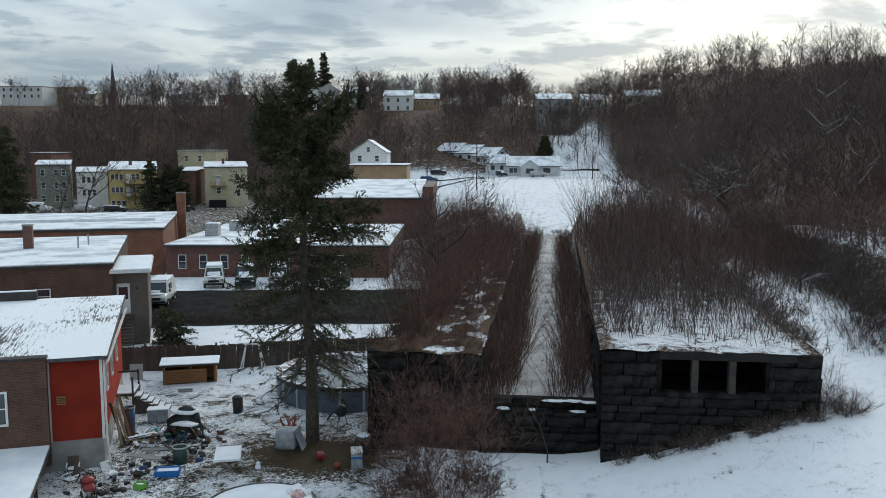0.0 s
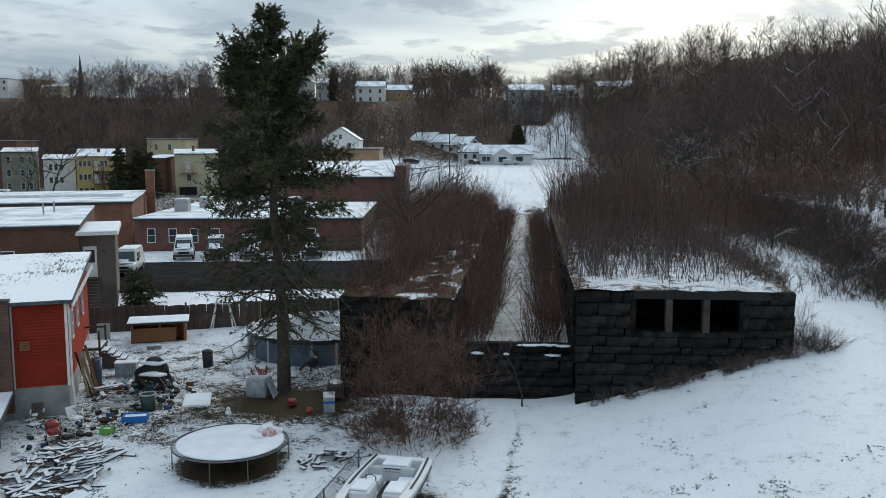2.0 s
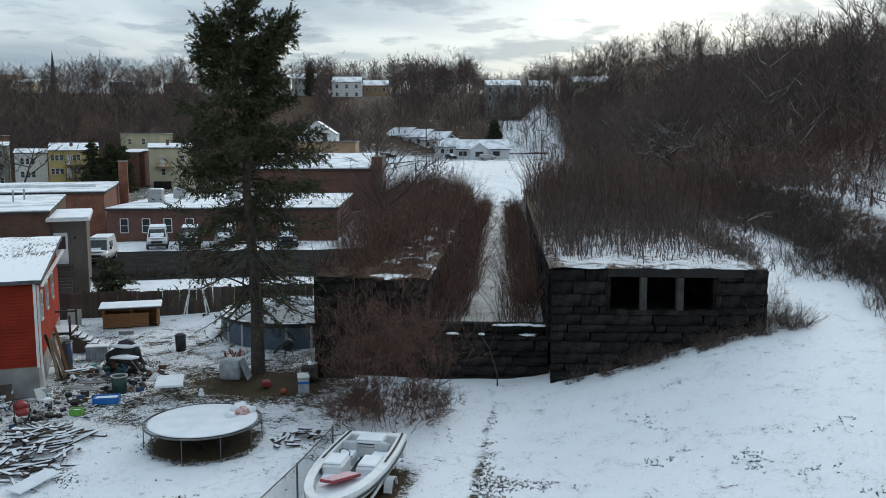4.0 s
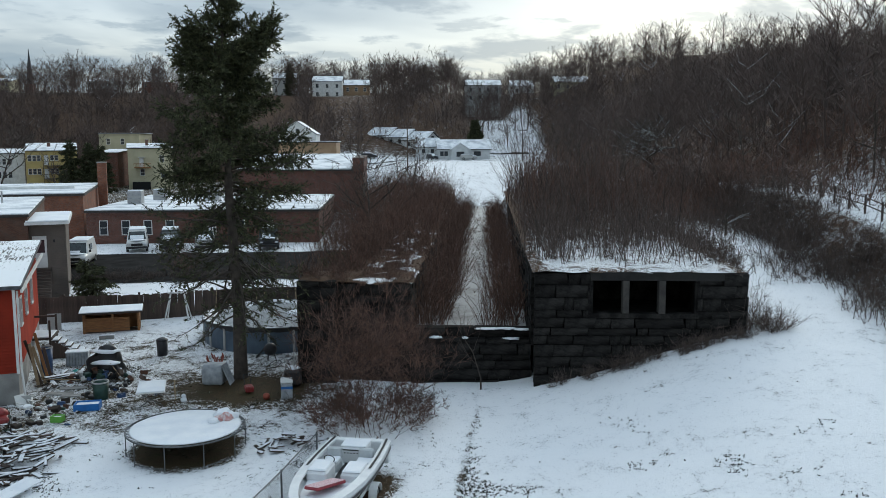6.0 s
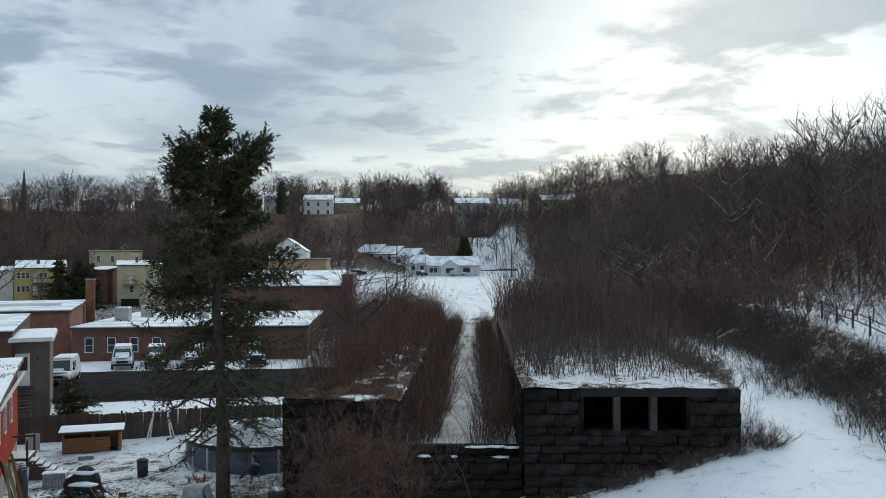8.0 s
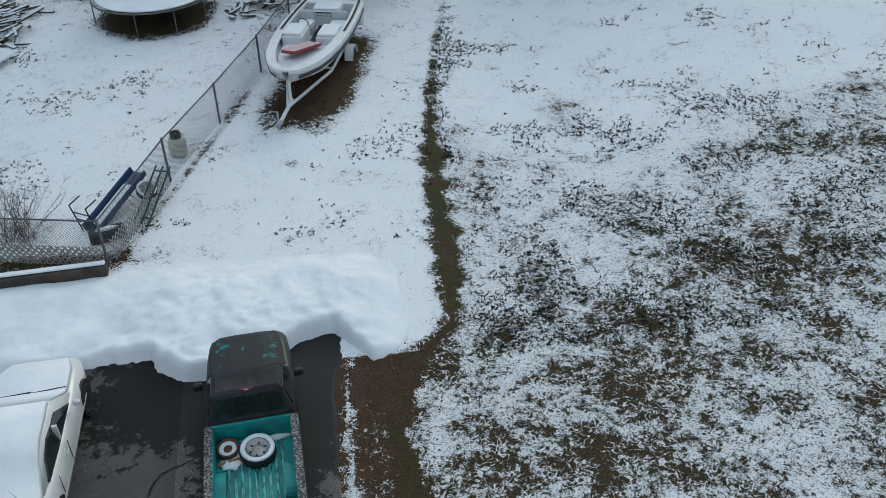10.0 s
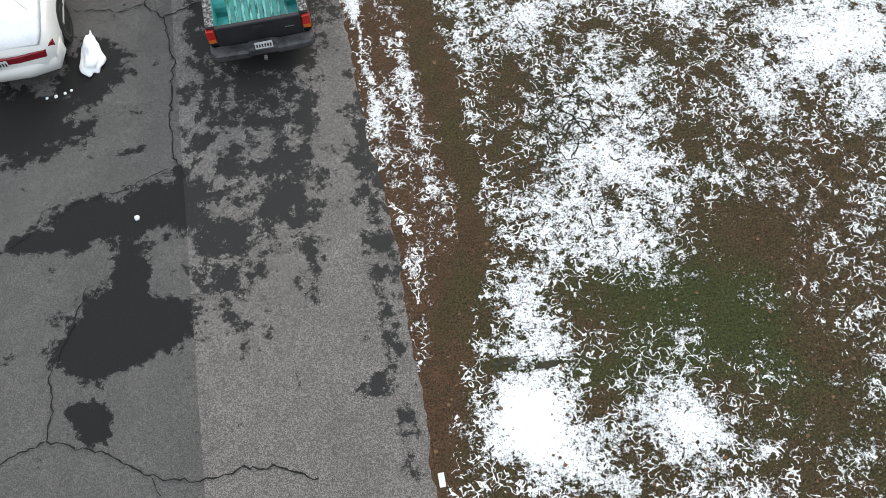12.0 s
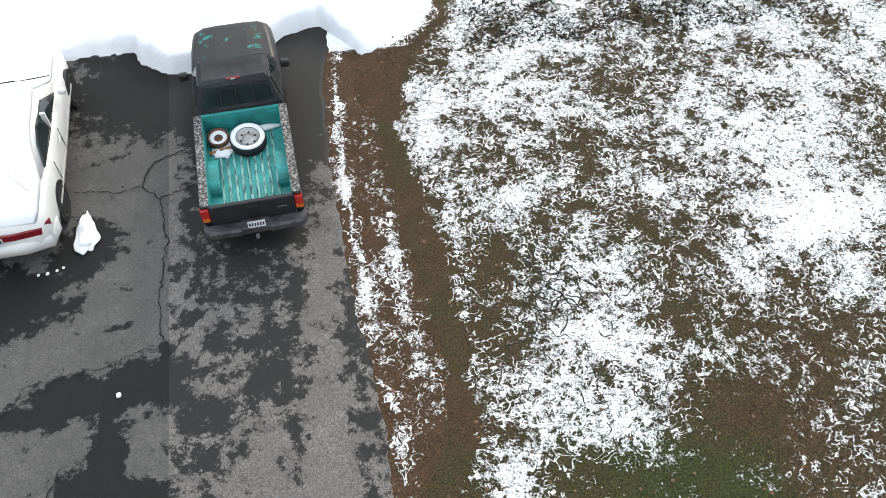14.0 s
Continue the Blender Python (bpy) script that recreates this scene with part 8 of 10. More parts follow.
def dog_house():
    t = thing("wooden_shed", "low brown wooden shelter with a snowy roof and open bays", "shed", "", at(-18.25, 52.9, -0.02, 13))
    for x in (0.0, 1.62, 3.1):
        part("post", boxed(x, x + 0.14, -0.04, 0.10, 0, 1.25, bevel=0.01), WOOD, t)
    part("back", boxed(0.02, 3.22, 1.1, 1.18, 0, 1.3), WOOD, t)
    for i in range(5):
        part("board", boxed(0.14, 1.62, 0.0, 0.04, 0.10 + 0.17 * i, 0.255 + 0.17 * i, bevel=0.006), WOOD, t)
    for i in range(5):
        part("board", boxed(1.76, 2.65, 0.0, 0.04, 0.10 + 0.17 * i, 0.255 + 0.17 * i, bevel=0.006), WOOD, t)
    part("side", boxed(0.0, 0.06, 0.1, 1.1, 0, 1.22), WOOD, t)
    part("side", boxed(3.18, 3.24, 0.1, 1.1, 0, 1.22), WOOD, t)
    part("floor", boxed(0.05, 3.2, 0.02, 1.1, 0.0, 0.08), FENCE_WOOD, t)
    r = part("roof", boxed(-0.2, 3.45, -0.3, 1.35, 1.25, 1.33, m=pose(0, 0, 0, 4)), FENCE_WOOD, t)
    part("snow", boxed(-0.18, 3.42, -0.27, 1.33, 1.333, 1.40, m=pose(0, 0, 0, 4), bevel=0.03), SNOW, r)


dog_house()


def board_fence():
    x0, y0, x1, y1 = -22.5, 55.2, -2.5, 58.6
    n = 118
    t = thing("wooden_fence", "tall weathered dark wooden board fence", "fence", "", pose(0, 0, 0))
    rnd = random.Random(31)
    mesh = mesh_of(boxed(-0.075, 0.075, -0.012, 0.012, 0, 1.7), "board", FENCE_WOOD)
    for i in range(n):
        u = i / (n - 1)
        x, y = x0 + (x1 - x0) * u, y0 + (y1 - y0) * u
        ob = new("board", mesh)
        ob.parent = t
        ob.matrix_local = pose(x, y + 0.028 * (i % 2), float(height(x, y)) - 0.05 + rnd.gauss(0, 0.02), rnd.gauss(0, 0.7), rnd.gauss(0, 0.8), 9.6) @ Matrix.Diagonal((1.36, 1, 1, 1))
    for i in range(10):
        u = i / 9
        x, y = x0 + (x1 - x0) * u, y0 + (y1 - y0) * u
        part("post", boxed(-0.06, 0.06, 0.02, 0.14, -0.1, 1.8, bevel=0.008), FENCE_WOOD, t, m=pose(x, y, float(height(x, y)), 0, 0, 9.6))


board_fence()


def side_stairs():
    t = thing("deck_stairs", "wooden side deck and descending stairs with snow on the treads", "stairs", "", pose(-18.3, 48.0, 0, 0, 0, 10))
    part("deck", boxed(-1.6, 0.2, -0.6, 1.4, 2.05, 2.15), FENCE_WOOD, t)
    part("deck_snow", boxed(-1.55, 0.15, -0.55, 1.35, 2.152, 2.22, bevel=0.03), SNOW, t)
    for x, y in ((-1.5, -0.5), (0.1, -0.5), (0.1, 1.3)):
        part("post", boxed(x - 0.05, x + 0.05, y - 0.05, y + 0.05, 0.5, 3.1), FENCE_WOOD, t)
    part("rail", boxed(-1.5, 0.15, 1.25, 1.33, 2.95, 3.05), FENCE_WOOD, t)
    for i in range(7):
        st = part("tread", boxed(0.2 + 0.30 * i, 0.52 + 0.30 * i, -0.5, 0.55, 1.92 - 0.17 * i, 1.97 - 0.17 * i), FENCE_WOOD, t)
        part("snow", boxed(0.21 + 0.30 * i, 0.5 + 0.30 * i, -0.46, 0.5, 1.972 - 0.17 * i, 2.03 - 0.17 * i, bevel=0.02), SNOW, st)
    b = bmesh.new()
    prism(b, [(0.1, 2.0), (2.4, 0.72), (2.4, 0.5), (0.1, 0.5)], -0.5, -0.44)
    part("skirt", b, FENCE_WOOD, t, "dark board skirt below the stairs")


side_stairs()


def barrel(m, r, h, mat, name, label, lid=True):
    t = thing(name, label, "bin", "bins", m)
    part("body", lathe(bmesh.new(), [(0.0, 0), (r * 0.88, 0), (r, h), (r * 0.92, h), (r * 0.82, 0.08)], 22), mat, t, smooth=True)
    if lid:
        part("lid", lathe(bmesh.new(), [(r * 1.05, h), (r * 1.05, h + 0.05), (r * 0.6, h + 0.14), (0.0, h + 0.16)], 22), mat, t, smooth=True)
    else:
        part("rim", lathe(bmesh.new(), [(r * 0.93, h - 0.01), (r * 1.06, h - 0.01), (r * 1.06, h + 0.05), (r * 0.93, h + 0.05), (r * 0.93, h - 0.01)], 22), GREY_SIDING, t)


barrel(at(-12.3, 47.9, -0.02), 0.30, 0.85, BLACK, "trash_bin", "black lidded bin standing in the snow")
barrel(at(-13.2, 40.4, -0.02), 0.36, 0.80, DARK_GREEN, "barrel", "dark green open barrel with a pale rim", False)


def open_box(m, w, d, h, mat, name, label, snow=True):
    t = thing(name, label, "box", "plastic boxes", m)
    b = bmesh.new()
    box(b, -w / 2, w / 2, -d / 2, d / 2, 0, 0.03)
    for s in (-1, 1):
        box(b, s * w / 2 - 0.02, s * w / 2 + 0.02, -d / 2, d / 2, 0, h)
        box(b, -w / 2, w / 2, s * d / 2 - 0.02, s * d / 2 + 0.02, 0, h)
    part("shell", b, mat, t)
    if snow:
        part("snow", boxed(-w / 2 + 0.03, w / 2 - 0.03, -d / 2 + 0.03, d / 2 - 0.03, 0.03, h * 0.8, bevel=0.03), SNOW, t)


open_box(at(-13.3, 38.9, 0, 8), 1.05, 0.65, 0.30, BLUE, "blue_sandbox", "blue plastic sandbox half filled with snow")
open_box(at(-14.1, 37.5, 0, -6), 0.46, 0.36, 0.26, GREEN, "green_box", "bright green plastic toy box")


def picnic_table():
    t = thing("table", "small low table with a snow-covered top beside the tree", "table", "", at(-10.75, 39.9, 0, 12))
    part("tabletop", boxed(-0.62, 0.62, -0.95, 0.95, 0.66, 0.71, bevel=0.012), WHITE, t)
    part("snow", boxed(-0.61, 0.61, -0.94, 0.94, 0.712, 0.78, bevel=0.03), SNOW, t)
    for s in (-1, 1):
        b = bmesh.new()
        tube(b, (-0.5, s * 0.7, 0), (0.5, s * 0.7, 0.66), 0.022, sides=6)
        part("leg", b, GALV, t)
        b = bmesh.new()
        tube(b, (0.5, s * 0.7, 0), (-0.5, s * 0.7, 0.66), 0.022, sides=6)
        part("leg", b, GALV, t)


picnic_table()


def small_things():
    b = lump_mesh(bmesh.new(), 1, 0.16, 0.16, 0.18)
    lump_mesh(b, 2, 0.11, 0.11, 0.13, pose(0, 0, 0.20))
    tagged(part("snow_lump", b, SNOW, None, smooth=True, m=at(-9.3, 39.8, 0.05)), "two rounded white lumps beside a thin stake", "snow lump")
    b = bmesh.new()
    tube(b, (0, 0, -0.1), (0, 0, 0.95), 0.025, sides=6)
    tagged(part("stake", b, CUT_WOOD, None, m=at(-9.75, 40.1)), "thin upright wooden stake", "stake")
    b = bmesh.new()
    bmesh.ops.create_icosphere(b, subdivisions=2, radius=0.17)
    tagged(part("ball", b, BALL_RED, None, smooth=True, m=at(-5.55, 39.9, 0.15)), "dull red play ball on bare earth", "ball")
    t = thing("toy_mower", "small red toy lawn mower beside the tree", "toy", "", at(-6.55, 41.2, 0, 20))
    part("body", boxed(-0.2, 0.2, -0.28, 0.28, 0.06, 0.34, bevel=0.05), RED_PLASTIC, t)
    b = bmesh.new()
    tube(b, (-0.15, 0.25, 0.3), (-0.15, 0.55, 0.75), 0.02, sides=5)
    tube(b, (0.15, 0.25, 0.3), (0.15, 0.55, 0.75), 0.02, sides=5)
    tube(b, (-0.15, 0.55, 0.75), (0.15, 0.55, 0.75), 0.02, sides=5)
    part("handle", b, BLACK, t)
    t = thing("grill", "square barbecue under a pale plastic cover against the trunk", "grill", "", at(-8.4, 42.6, 0, -8))
    b = boxed(-0.55, 0.45, -0.4, 0.4, 0.0, 1.0, bevel=0.07)
    bmesh.ops.subdivide_edges(b, edges=b.edges[:], cuts=2, use_grid_fill=True)
    for v in b.verts:
        v.co += 0.06 * noise.noise_vector(v.co * 2.5)
    part("cover", b, PALE_SHEET, t, "wrinkled pale plastic cover", True)
    b = bmesh.new()
    loft(b, [[(0.45, -0.35, 1.0), (0.50, 0.30, 1.0), (0.47, 0.3, 0.98), (0.43, -0.35, 0.98)], [(0.95, -0.6, 0.1), (0.9, 0.2, 0.1), (0.87, 0.2, 0.08), (0.92, -0.6, 0.08)]])
    part("flap", b, PALE_SHEET, t, "hanging sheet")
    t = thing("red_planter", "orange-red tangled plastic toys beside the pool", "toys", "", at(-8.9, 45.2))
    for i in range(14):
        a = i * 2.4
        b = bmesh.new()
        tube(b, (0.3 * math.cos(a), 0.3 * math.sin(a), 0), (0.45 * math.cos(a + 1), 0.45 * math.sin(a + 1), 0.6 + 0.2 * math.sin(i * 3)), 0.035, sides=5)
        part("stick", b, BALL_RED, t)
    t = thing("kettle_grill", "black kettle barbecue beside the pool", "grill", "", at(-6.2, 46.2))
    b = bmesh.new()
    bmesh.ops.create_icosphere(b, subdivisions=2, radius=0.36, matrix=Matrix.Translation((0, 0, 0.75)))
    part("bowl", b, BLACK, t, smooth=True)
    for a in (0, 2.1, 4.2):
        b = bmesh.new()
        tube(b, (0.2 * math.cos(a), 0.2 * math.sin(a), 0.5), (0.34 * math.cos(a), 0.34 * math.sin(a), 0), 0.02, sides=5)
        part("leg", b, BLACK, t)
    b = bmesh.new()
    tube(b, (-0.3, 0, 0.8), (-0.75, -0.1, 0.3), 0.05, sides=6)
    part("hose", b, BLACK, t)
    t = thing("bicycle", "pale blue bicycle lying among junk", "bicycle", "", at(-5.35, 44.6, 0.25, 30, 40))
    for x in (-0.5, 0.5):
        part("wheel", lathe(bmesh.new(), [(0.30, -0.02), (0.33, 0.0), (0.30, 0.02), (0.28, 0.0), (0.30, -0.02)], 22, pose(x, 0, 0.33, 90)), TYRE, t)
    b = bmesh.new()
    for p, q in (((-0.5, 0, 0.33), (-0.15, 0, 0.75)), ((-0.15, 0, 0.75), (0.38, 0, 0.75)), ((0.38, 0, 0.75), (0.0, 0, 0.33)), ((0.0, 0, 0.33), (-0.15, 0, 0.75)), ((0.5, 0, 0.33), (0.36, 0, 0.95)), ((-0.5, 0, 0.33), (0.0, 0, 0.33))):
        tube(b, p, q, 0.022, sides=5)
    part("bike_frame", b, PALE_SHEET, t)
    barrel(at(-4.75, 44.7, 0), 0.24, 0.7, WHITE, "bucket", "white bucket with a round lid")
    t = thing("cool_box", "pale blue and white cool box with a snowy lid", "cool box", "", at(-4.65, 40.2, 0, 8))
    part("body", boxed(-0.26, 0.26, -0.4, 0.4, 0.0, 0.75, bevel=0.05), PALE_SHEET, t)
    part("lid", boxed(-0.28, 0.28, -0.42, 0.42, 0.752, 0.86, bevel=0.04), WHITE, t)
    part("stripe", boxed(-0.266, 0.266, -0.406, -0.40, 0.5, 0.62), BLUE, t)
    t = thing("mower", "black machine and sacks leaning at the stone pier", "machine", "", at(-4.55, 42.0, 0, 5))
    part("body", boxed(-0.4, 0.4, -0.5, 0.5, 0.1, 0.9, bevel=0.12), BLACK, t)
    part("snow", lump_mesh(bmesh.new(), 9, 0.35, 0.4, 0.1, pose(0, 0, 0.88)), SNOW, t, smooth=True)
    t = thing("swing_frame", "small white birch-pole swing frame by the fence", "swing", "", at(-13.4, 56.2))
    b = bmesh.new()
    for x in (-0.75, 0.75):
        tube(b, (x, -0.4, 0), (x * 0.55, 0, 1.7), 0.05, sides=6)
        tube(b, (x, 0.4, 0), (x * 0.55, 0, 1.7), 0.05, sides=6)
    tube(b, (-0.6, 0, 1.7), (0.6, 0, 1.7), 0.05, sides=6)
    part("pole_frame", b, WHITE, t)
    for i, x in enumerate((-11.2, -10.4, -8.6, -7.9, -6.6, -5.9, -5.4)):
        b = bmesh.new()
        tube(b, (0, 0, 0), (0.12 * (-1) ** i, 0.1, 1.75), 0.045, 0.03, sides=6)
        tagged(part("birch_pole", b, CUT_WOOD, None, m=at(x, 57.0)), "pale pole leaning on the board fence", "pole", "leaning poles")
    for i, (x, y) in enumerate(((-16.6, 51.4), (-16.2, 51.5))):
        t = thing("block", "concrete block with a cap of snow", "block", "concrete blocks", at(x, y, 0, 8))
        part("body", boxed(-0.2, 0.2, -0.1, 0.1, 0, 0.2, bevel=0.01), CONCRETE, t)
        part("snow", boxed(-0.19, 0.19, -0.09, 0.09, 0.202, 0.26, bevel=0.02), SNOW, t)


small_things()


DARK_PLANK = material("wet_plank", (0.075, 0.055, 0.040), (0.030, 0.023, 0.018), 3, 0.85, by_object=0.5)


def plank_pile(name, label, x, y, rx, ry, n, seed, low=0.8, high=2.6, tall=0.6, mats=None):
    """A heap of boards, each with its own strip of snow."""
    t = thing(name, label, "pile of wood", "", at(x, y))
    rnd = random.Random(seed)
    mats = mats or [FENCE_WOOD, DARK_PLANK, DARK_PLANK, DARK_PLANK, TARP]
    for i in range(n):
        ln, w = rnd.uniform(low, high), rnd.uniform(0.08, 0.2)
        px, py = rnd.gauss(0, rx * 0.5), rnd.gauss(0, ry * 0.5)
        r = math.hypot(px / rx, py / ry)
        z = max(0.03, tall * (1 - r) * rnd.uniform(0.4, 1.0))
        m = pose(px, py, z, rnd.gauss(0, 7), rnd.gauss(0, 8), rnd.choice((30, 60, 120)) + rnd.gauss(0, 25))
        b = part("plank", boxed(-ln / 2, ln / 2, -w / 2, w / 2, 0, 0.035, bevel=0.005), mats[rnd.randrange(len(mats))], t, m=m)
        if rnd.random() < 0.78:
            part("snow", boxed(-ln / 2 + 0.02, ln / 2 - 0.02, -w / 2 + 0.008, w / 2 - 0.008, 0.037, 0.075, bevel=0.012), SNOW, b)
    return t


plank_pile("lumber_pile", "heap of old boards and broken lumber under snow", -14.4, 34.0, 2.0, 2.4, 120, 41, 0.4, 1.7, 0.7)
plank_pile("lumber_pile", "low heap of scrap wood and roots dusted with snow", -14.6, 31.4, 2.0, 2.0, 60, 42, 0.4, 1.5, 0.4)
plank_pile("firewood_pile", "small heap of split firewood and logs in the snow", -4.0, 34.5, 1.1, 0.8, 34, 43, 0.35, 0.8, 0.6, [BARK, DARK_PLANK, DARK_PLANK, DARK_BROWN])
plank_pile("scrap_pile", "planks and panels lying by the foundation", -15.9, 43.6, 0.9, 1.4, 22, 45, 0.6, 1.8, 0.4)
tagged(part("door_panel", boxed(-0.38, 0.38, -0.85, 0.85, 0, 0.06, bevel=0.01), SNOW, None, m=at(-12.9, 30.2, 0.2, -28, 6)), "flat snow-covered door panel lying on scrap", "panel")


def junk_heap(x, y, seed):
    t = thing("junk_heap", "tall heap of household junk under a black tarp and snow", "junk", "", at(x, y))
    rnd = random.Random(seed)
    mats = [BLACK, DARK_GREEN, GREY_SIDING, NAVY, FENCE_WOOD, WHITE, TARP, RUST]
    b = lump_mesh(bmesh.new(), 8, 1.05, 0.75, 1.35, pose(0, 0.5, 0), 0.45, 3)
    part("tarp", b, TARP, t, "black tarp in folds", True)
    part("snow", lump_mesh(bmesh.new(), 9, 0.8, 0.55, 0.16, pose(0.0, 0.45, 1.28), 0.5), SNOW, t, smooth=True)
    part("snow", lump_mesh(bmesh.new(), 11, 0.7, 0.4, 0.12, pose(0.2, -0.35, 0.85), 0.5), SNOW, t, smooth=True)
    for i in range(46):
        px, py = rnd.gauss(0, 0.85), rnd.gauss(-0.3, 0.5)
        s = rnd.uniform(0.12, 0.4)
        z = max(0.0, 0.6 * (1 - math.hypot(px / 1.6, py / 1.3))) * rnd.uniform(0.4, 1.0)
        p = part("item", boxed(-s / 2, s / 2, -s * 0.35, s * 0.35, 0, s * rnd.uniform(0.4, 0.9), bevel=s * 0.08), mats[rnd.randrange(8)], t, m=pose(px, py, z, rnd.gauss(0, 15), rnd.gauss(0, 15), rnd.uniform(0, 180)))
        if rnd.random() < 0.5:
            part("snow", lump_mesh(bmesh.new(), i, s * 0.45, s * 0.3, 0.05, pose(0, 0, s * 0.6), div=1), SNOW, p, smooth=True)
    for i in range(9):
        b = bmesh.new()
        p = Vector((rnd.gauss(0, 0.7), rnd.gauss(-0.3, 0.4), 0.1))
        tube(b, p, p + Vector((rnd.gauss(0, 0.7), rnd.gauss(0, 0.4), rnd.uniform(0.3, 0.9))), 0.025, sides=5)
        part("pole", b, [GREY_SIDING, CUT_WOOD, BLACK][i % 3], t)


junk_heap(-14.2, 43.9, 51)


def debris(x, y, rx, ry, n, seed, label):
    t = thing("debris", label, "junk", "", at(x, y))
    rnd = random.Random(seed)
    mats = [BLACK, DARK_GREEN, DARK_PLANK, NAVY, FENCE_WOOD, DARK_PLANK, TARP, RUST, GREY_SIDING]
    z0 = float(height(x, y))
    for i in range(n):
        px_, py_ = rnd.gauss(0, rx), rnd.gauss(0, ry)
        s = rnd.uniform(0.12, 0.42)
        m = pose(px_, py_, float(height(x + px_, y + py_)) - z0, rnd.gauss(0, 9), rnd.gauss(0, 9), rnd.uniform(0, 180))
        p = part("item", boxed(-s / 2, s / 2, -s * rnd.uniform(0.15, 0.4), s * 0.3, -0.02, s * rnd.uniform(0.15, 0.7), bevel=s * 0.07), mats[rnd.randrange(9)], t, m=m)
        if rnd.random() < 0.45:
            part("snow", lump_mesh(bmesh.new(), i, s * 0.38, s * 0.24, 0.045, pose(0, 0, s * 0.4), div=1), SNOW, p, smooth=True)


debris(-15.0, 38.2, 1.1, 1.7, 60, 53, "scattered junk, crates and broken furniture in trodden snow")
debris(-13.0, 41.5, 1.4, 1.0, 30, 54, "scattered small rubbish round the junk heap")


def wall_clutter():
    """Things standing along the foundation below the side deck."""
    barrel(at(-17.1, 44.3, 0), 0.30, 1.5, NAVY, "drum", "tall dark blue drum beside the foundation", False)
    t = thing("wire_crate", "grey wire crate with a white lid under the stairs", "crate", "", at(-16.3, 46.4, 0, 10))
    part("body", boxed(-0.55, 0.55, -0.3, 0.3, 0, 0.7, bevel=0.02), PALE_SHEET, t)
    for i in range(8):
        part("wire", boxed(-0.52 + 0.145 * i, -0.505 + 0.145 * i, -0.315, -0.302, 0.02, 0.68), GALV, t)
    part("lid", boxed(-0.58, 0.58, -0.33, 0.33, 0.702, 0.76, bevel=0.015), SNOW, t)
    barrel(at(-15.2, 46.5, 0), 0.22, 0.45, WHITE, "bucket", "white bucket with snow on it", True)
    for i, (dx, ln) in enumerate(((0.0, 2.4), (0.2, 2.0), (0.42, 2.6), (0.6, 1.8), (-0.2, 2.2))):
        tagged(part("leaning_board", boxed(-0.07, 0.07, -0.02, 0.02, 0, ln, bevel=0.004), [FENCE_WOOD, CUT_WOOD, WOOD][i % 3], None, m=at(-16.7 + 0.35 * dx, 42.6 + 1.2 * dx, 0, 17, 0, -16 + 2 * i)), "weathered board leaning on the red house", "board", "leaning boards")
    b = boxed(-0.4, 0.4, -0.03, 0.03, 0, 1.0, bevel=0.01)
    tagged(part("wall_panel", b, GREY_SIDING, None, m=at(-20.3, 53.9, 0, 10, -6)), "grey panel leaning against the fence", "panel")
    t = thing("turquoise_toy", "turquoise plastic toy half under snow", "toy", "", at(-15.9, 44.8))
    part("body", lump_mesh(bmesh.new(), 4, 0.35, 0.2, 0.18, None, 0.5), TEAL, t, smooth=True)
    for i, (x, y, a) in enumerate(((-15.1, 42.2, 10), (-15.4, 41.3, -4), (-14.6, 41.0, 6))):
        tagged(part("paving_slab", boxed(-0.6, 0.6, -0.2, 0.2, 0, 0.05, bevel=0.01), CONCRETE, None, m=at(x, y, 0.005, a)), "grey paving slab showing through snow", "slab", "paving slabs")


wall_clutter()


def folding_chair(m, mat, label, group="garden chairs"):
    t = thing("garden_chair", label, "chair", group, m)
    part("seat", boxed(-0.25, 0.25, -0.25, 0.25, 0.40, 0.44, bevel=0.01), mat, t)
    part("backrest", boxed(-0.25, 0.25, 0.0, 0.03, 0.0, 0.5, bevel=0.01), mat, t, m=pose(0, 0.25, 0.44, -18))
    for s in (-1, 1):
        for p, q in (((s * 0.27, -0.3, 0), (s * 0.27, 0.22, 0.62)), ((s * 0.27, 0.3, 0), (s * 0.27, -0.22, 0.62))):
            b = bmesh.new()
            tube(b, p, q, 0.014, sides=5)
            part("leg", b, WHITE, t)
        part("armrest", boxed(s * 0.24, s * 0.30, -0.25, 0.25, 0.62, 0.65), WHITE, t)
    part("snow", boxed(-0.22, 0.22, -0.2, 0.2, 0.442, 0.49, bevel=0.02), SNOW, t)


folding_chair(at(-18.35, 40.3, 0, -140), NAVY, "blue and white folding garden chair by the foundation")
folding_chair(at(-17.6, 38.6, 0, 20), FENCE_WOOD, "weathered brown garden chair dusted with snow")
folding_chair(at(-17.2, 37.4, 0, -30), FENCE_WOOD, "weathered brown garden chair lying in snow")
folding_chair(at(-15.9, 38.7, 0, -160), GREY_SIDING, "grey slatted garden chair with snow on its slats")
folding_chair(at(-15.6, 38.0, 0.1, 60), WHITE, "white slatted garden chair with snow on its slats")
t = thing("stroller", "red and black pushchair with snowy wheels", "stroller", "", at(-15.95, 36.4, 0, 30))
b = boxed(-0.25, 0.25, -0.35, 0.45, 0.45, 0.7, bevel=0.08)
part("seat", b, RED_PLASTIC, t)
part("hood", lump_mesh(bmesh.new(), 7, 0.3, 0.3, 0.3, pose(0, 0.3, 0.7), 0.2), RED_PLASTIC, t, smooth=True)
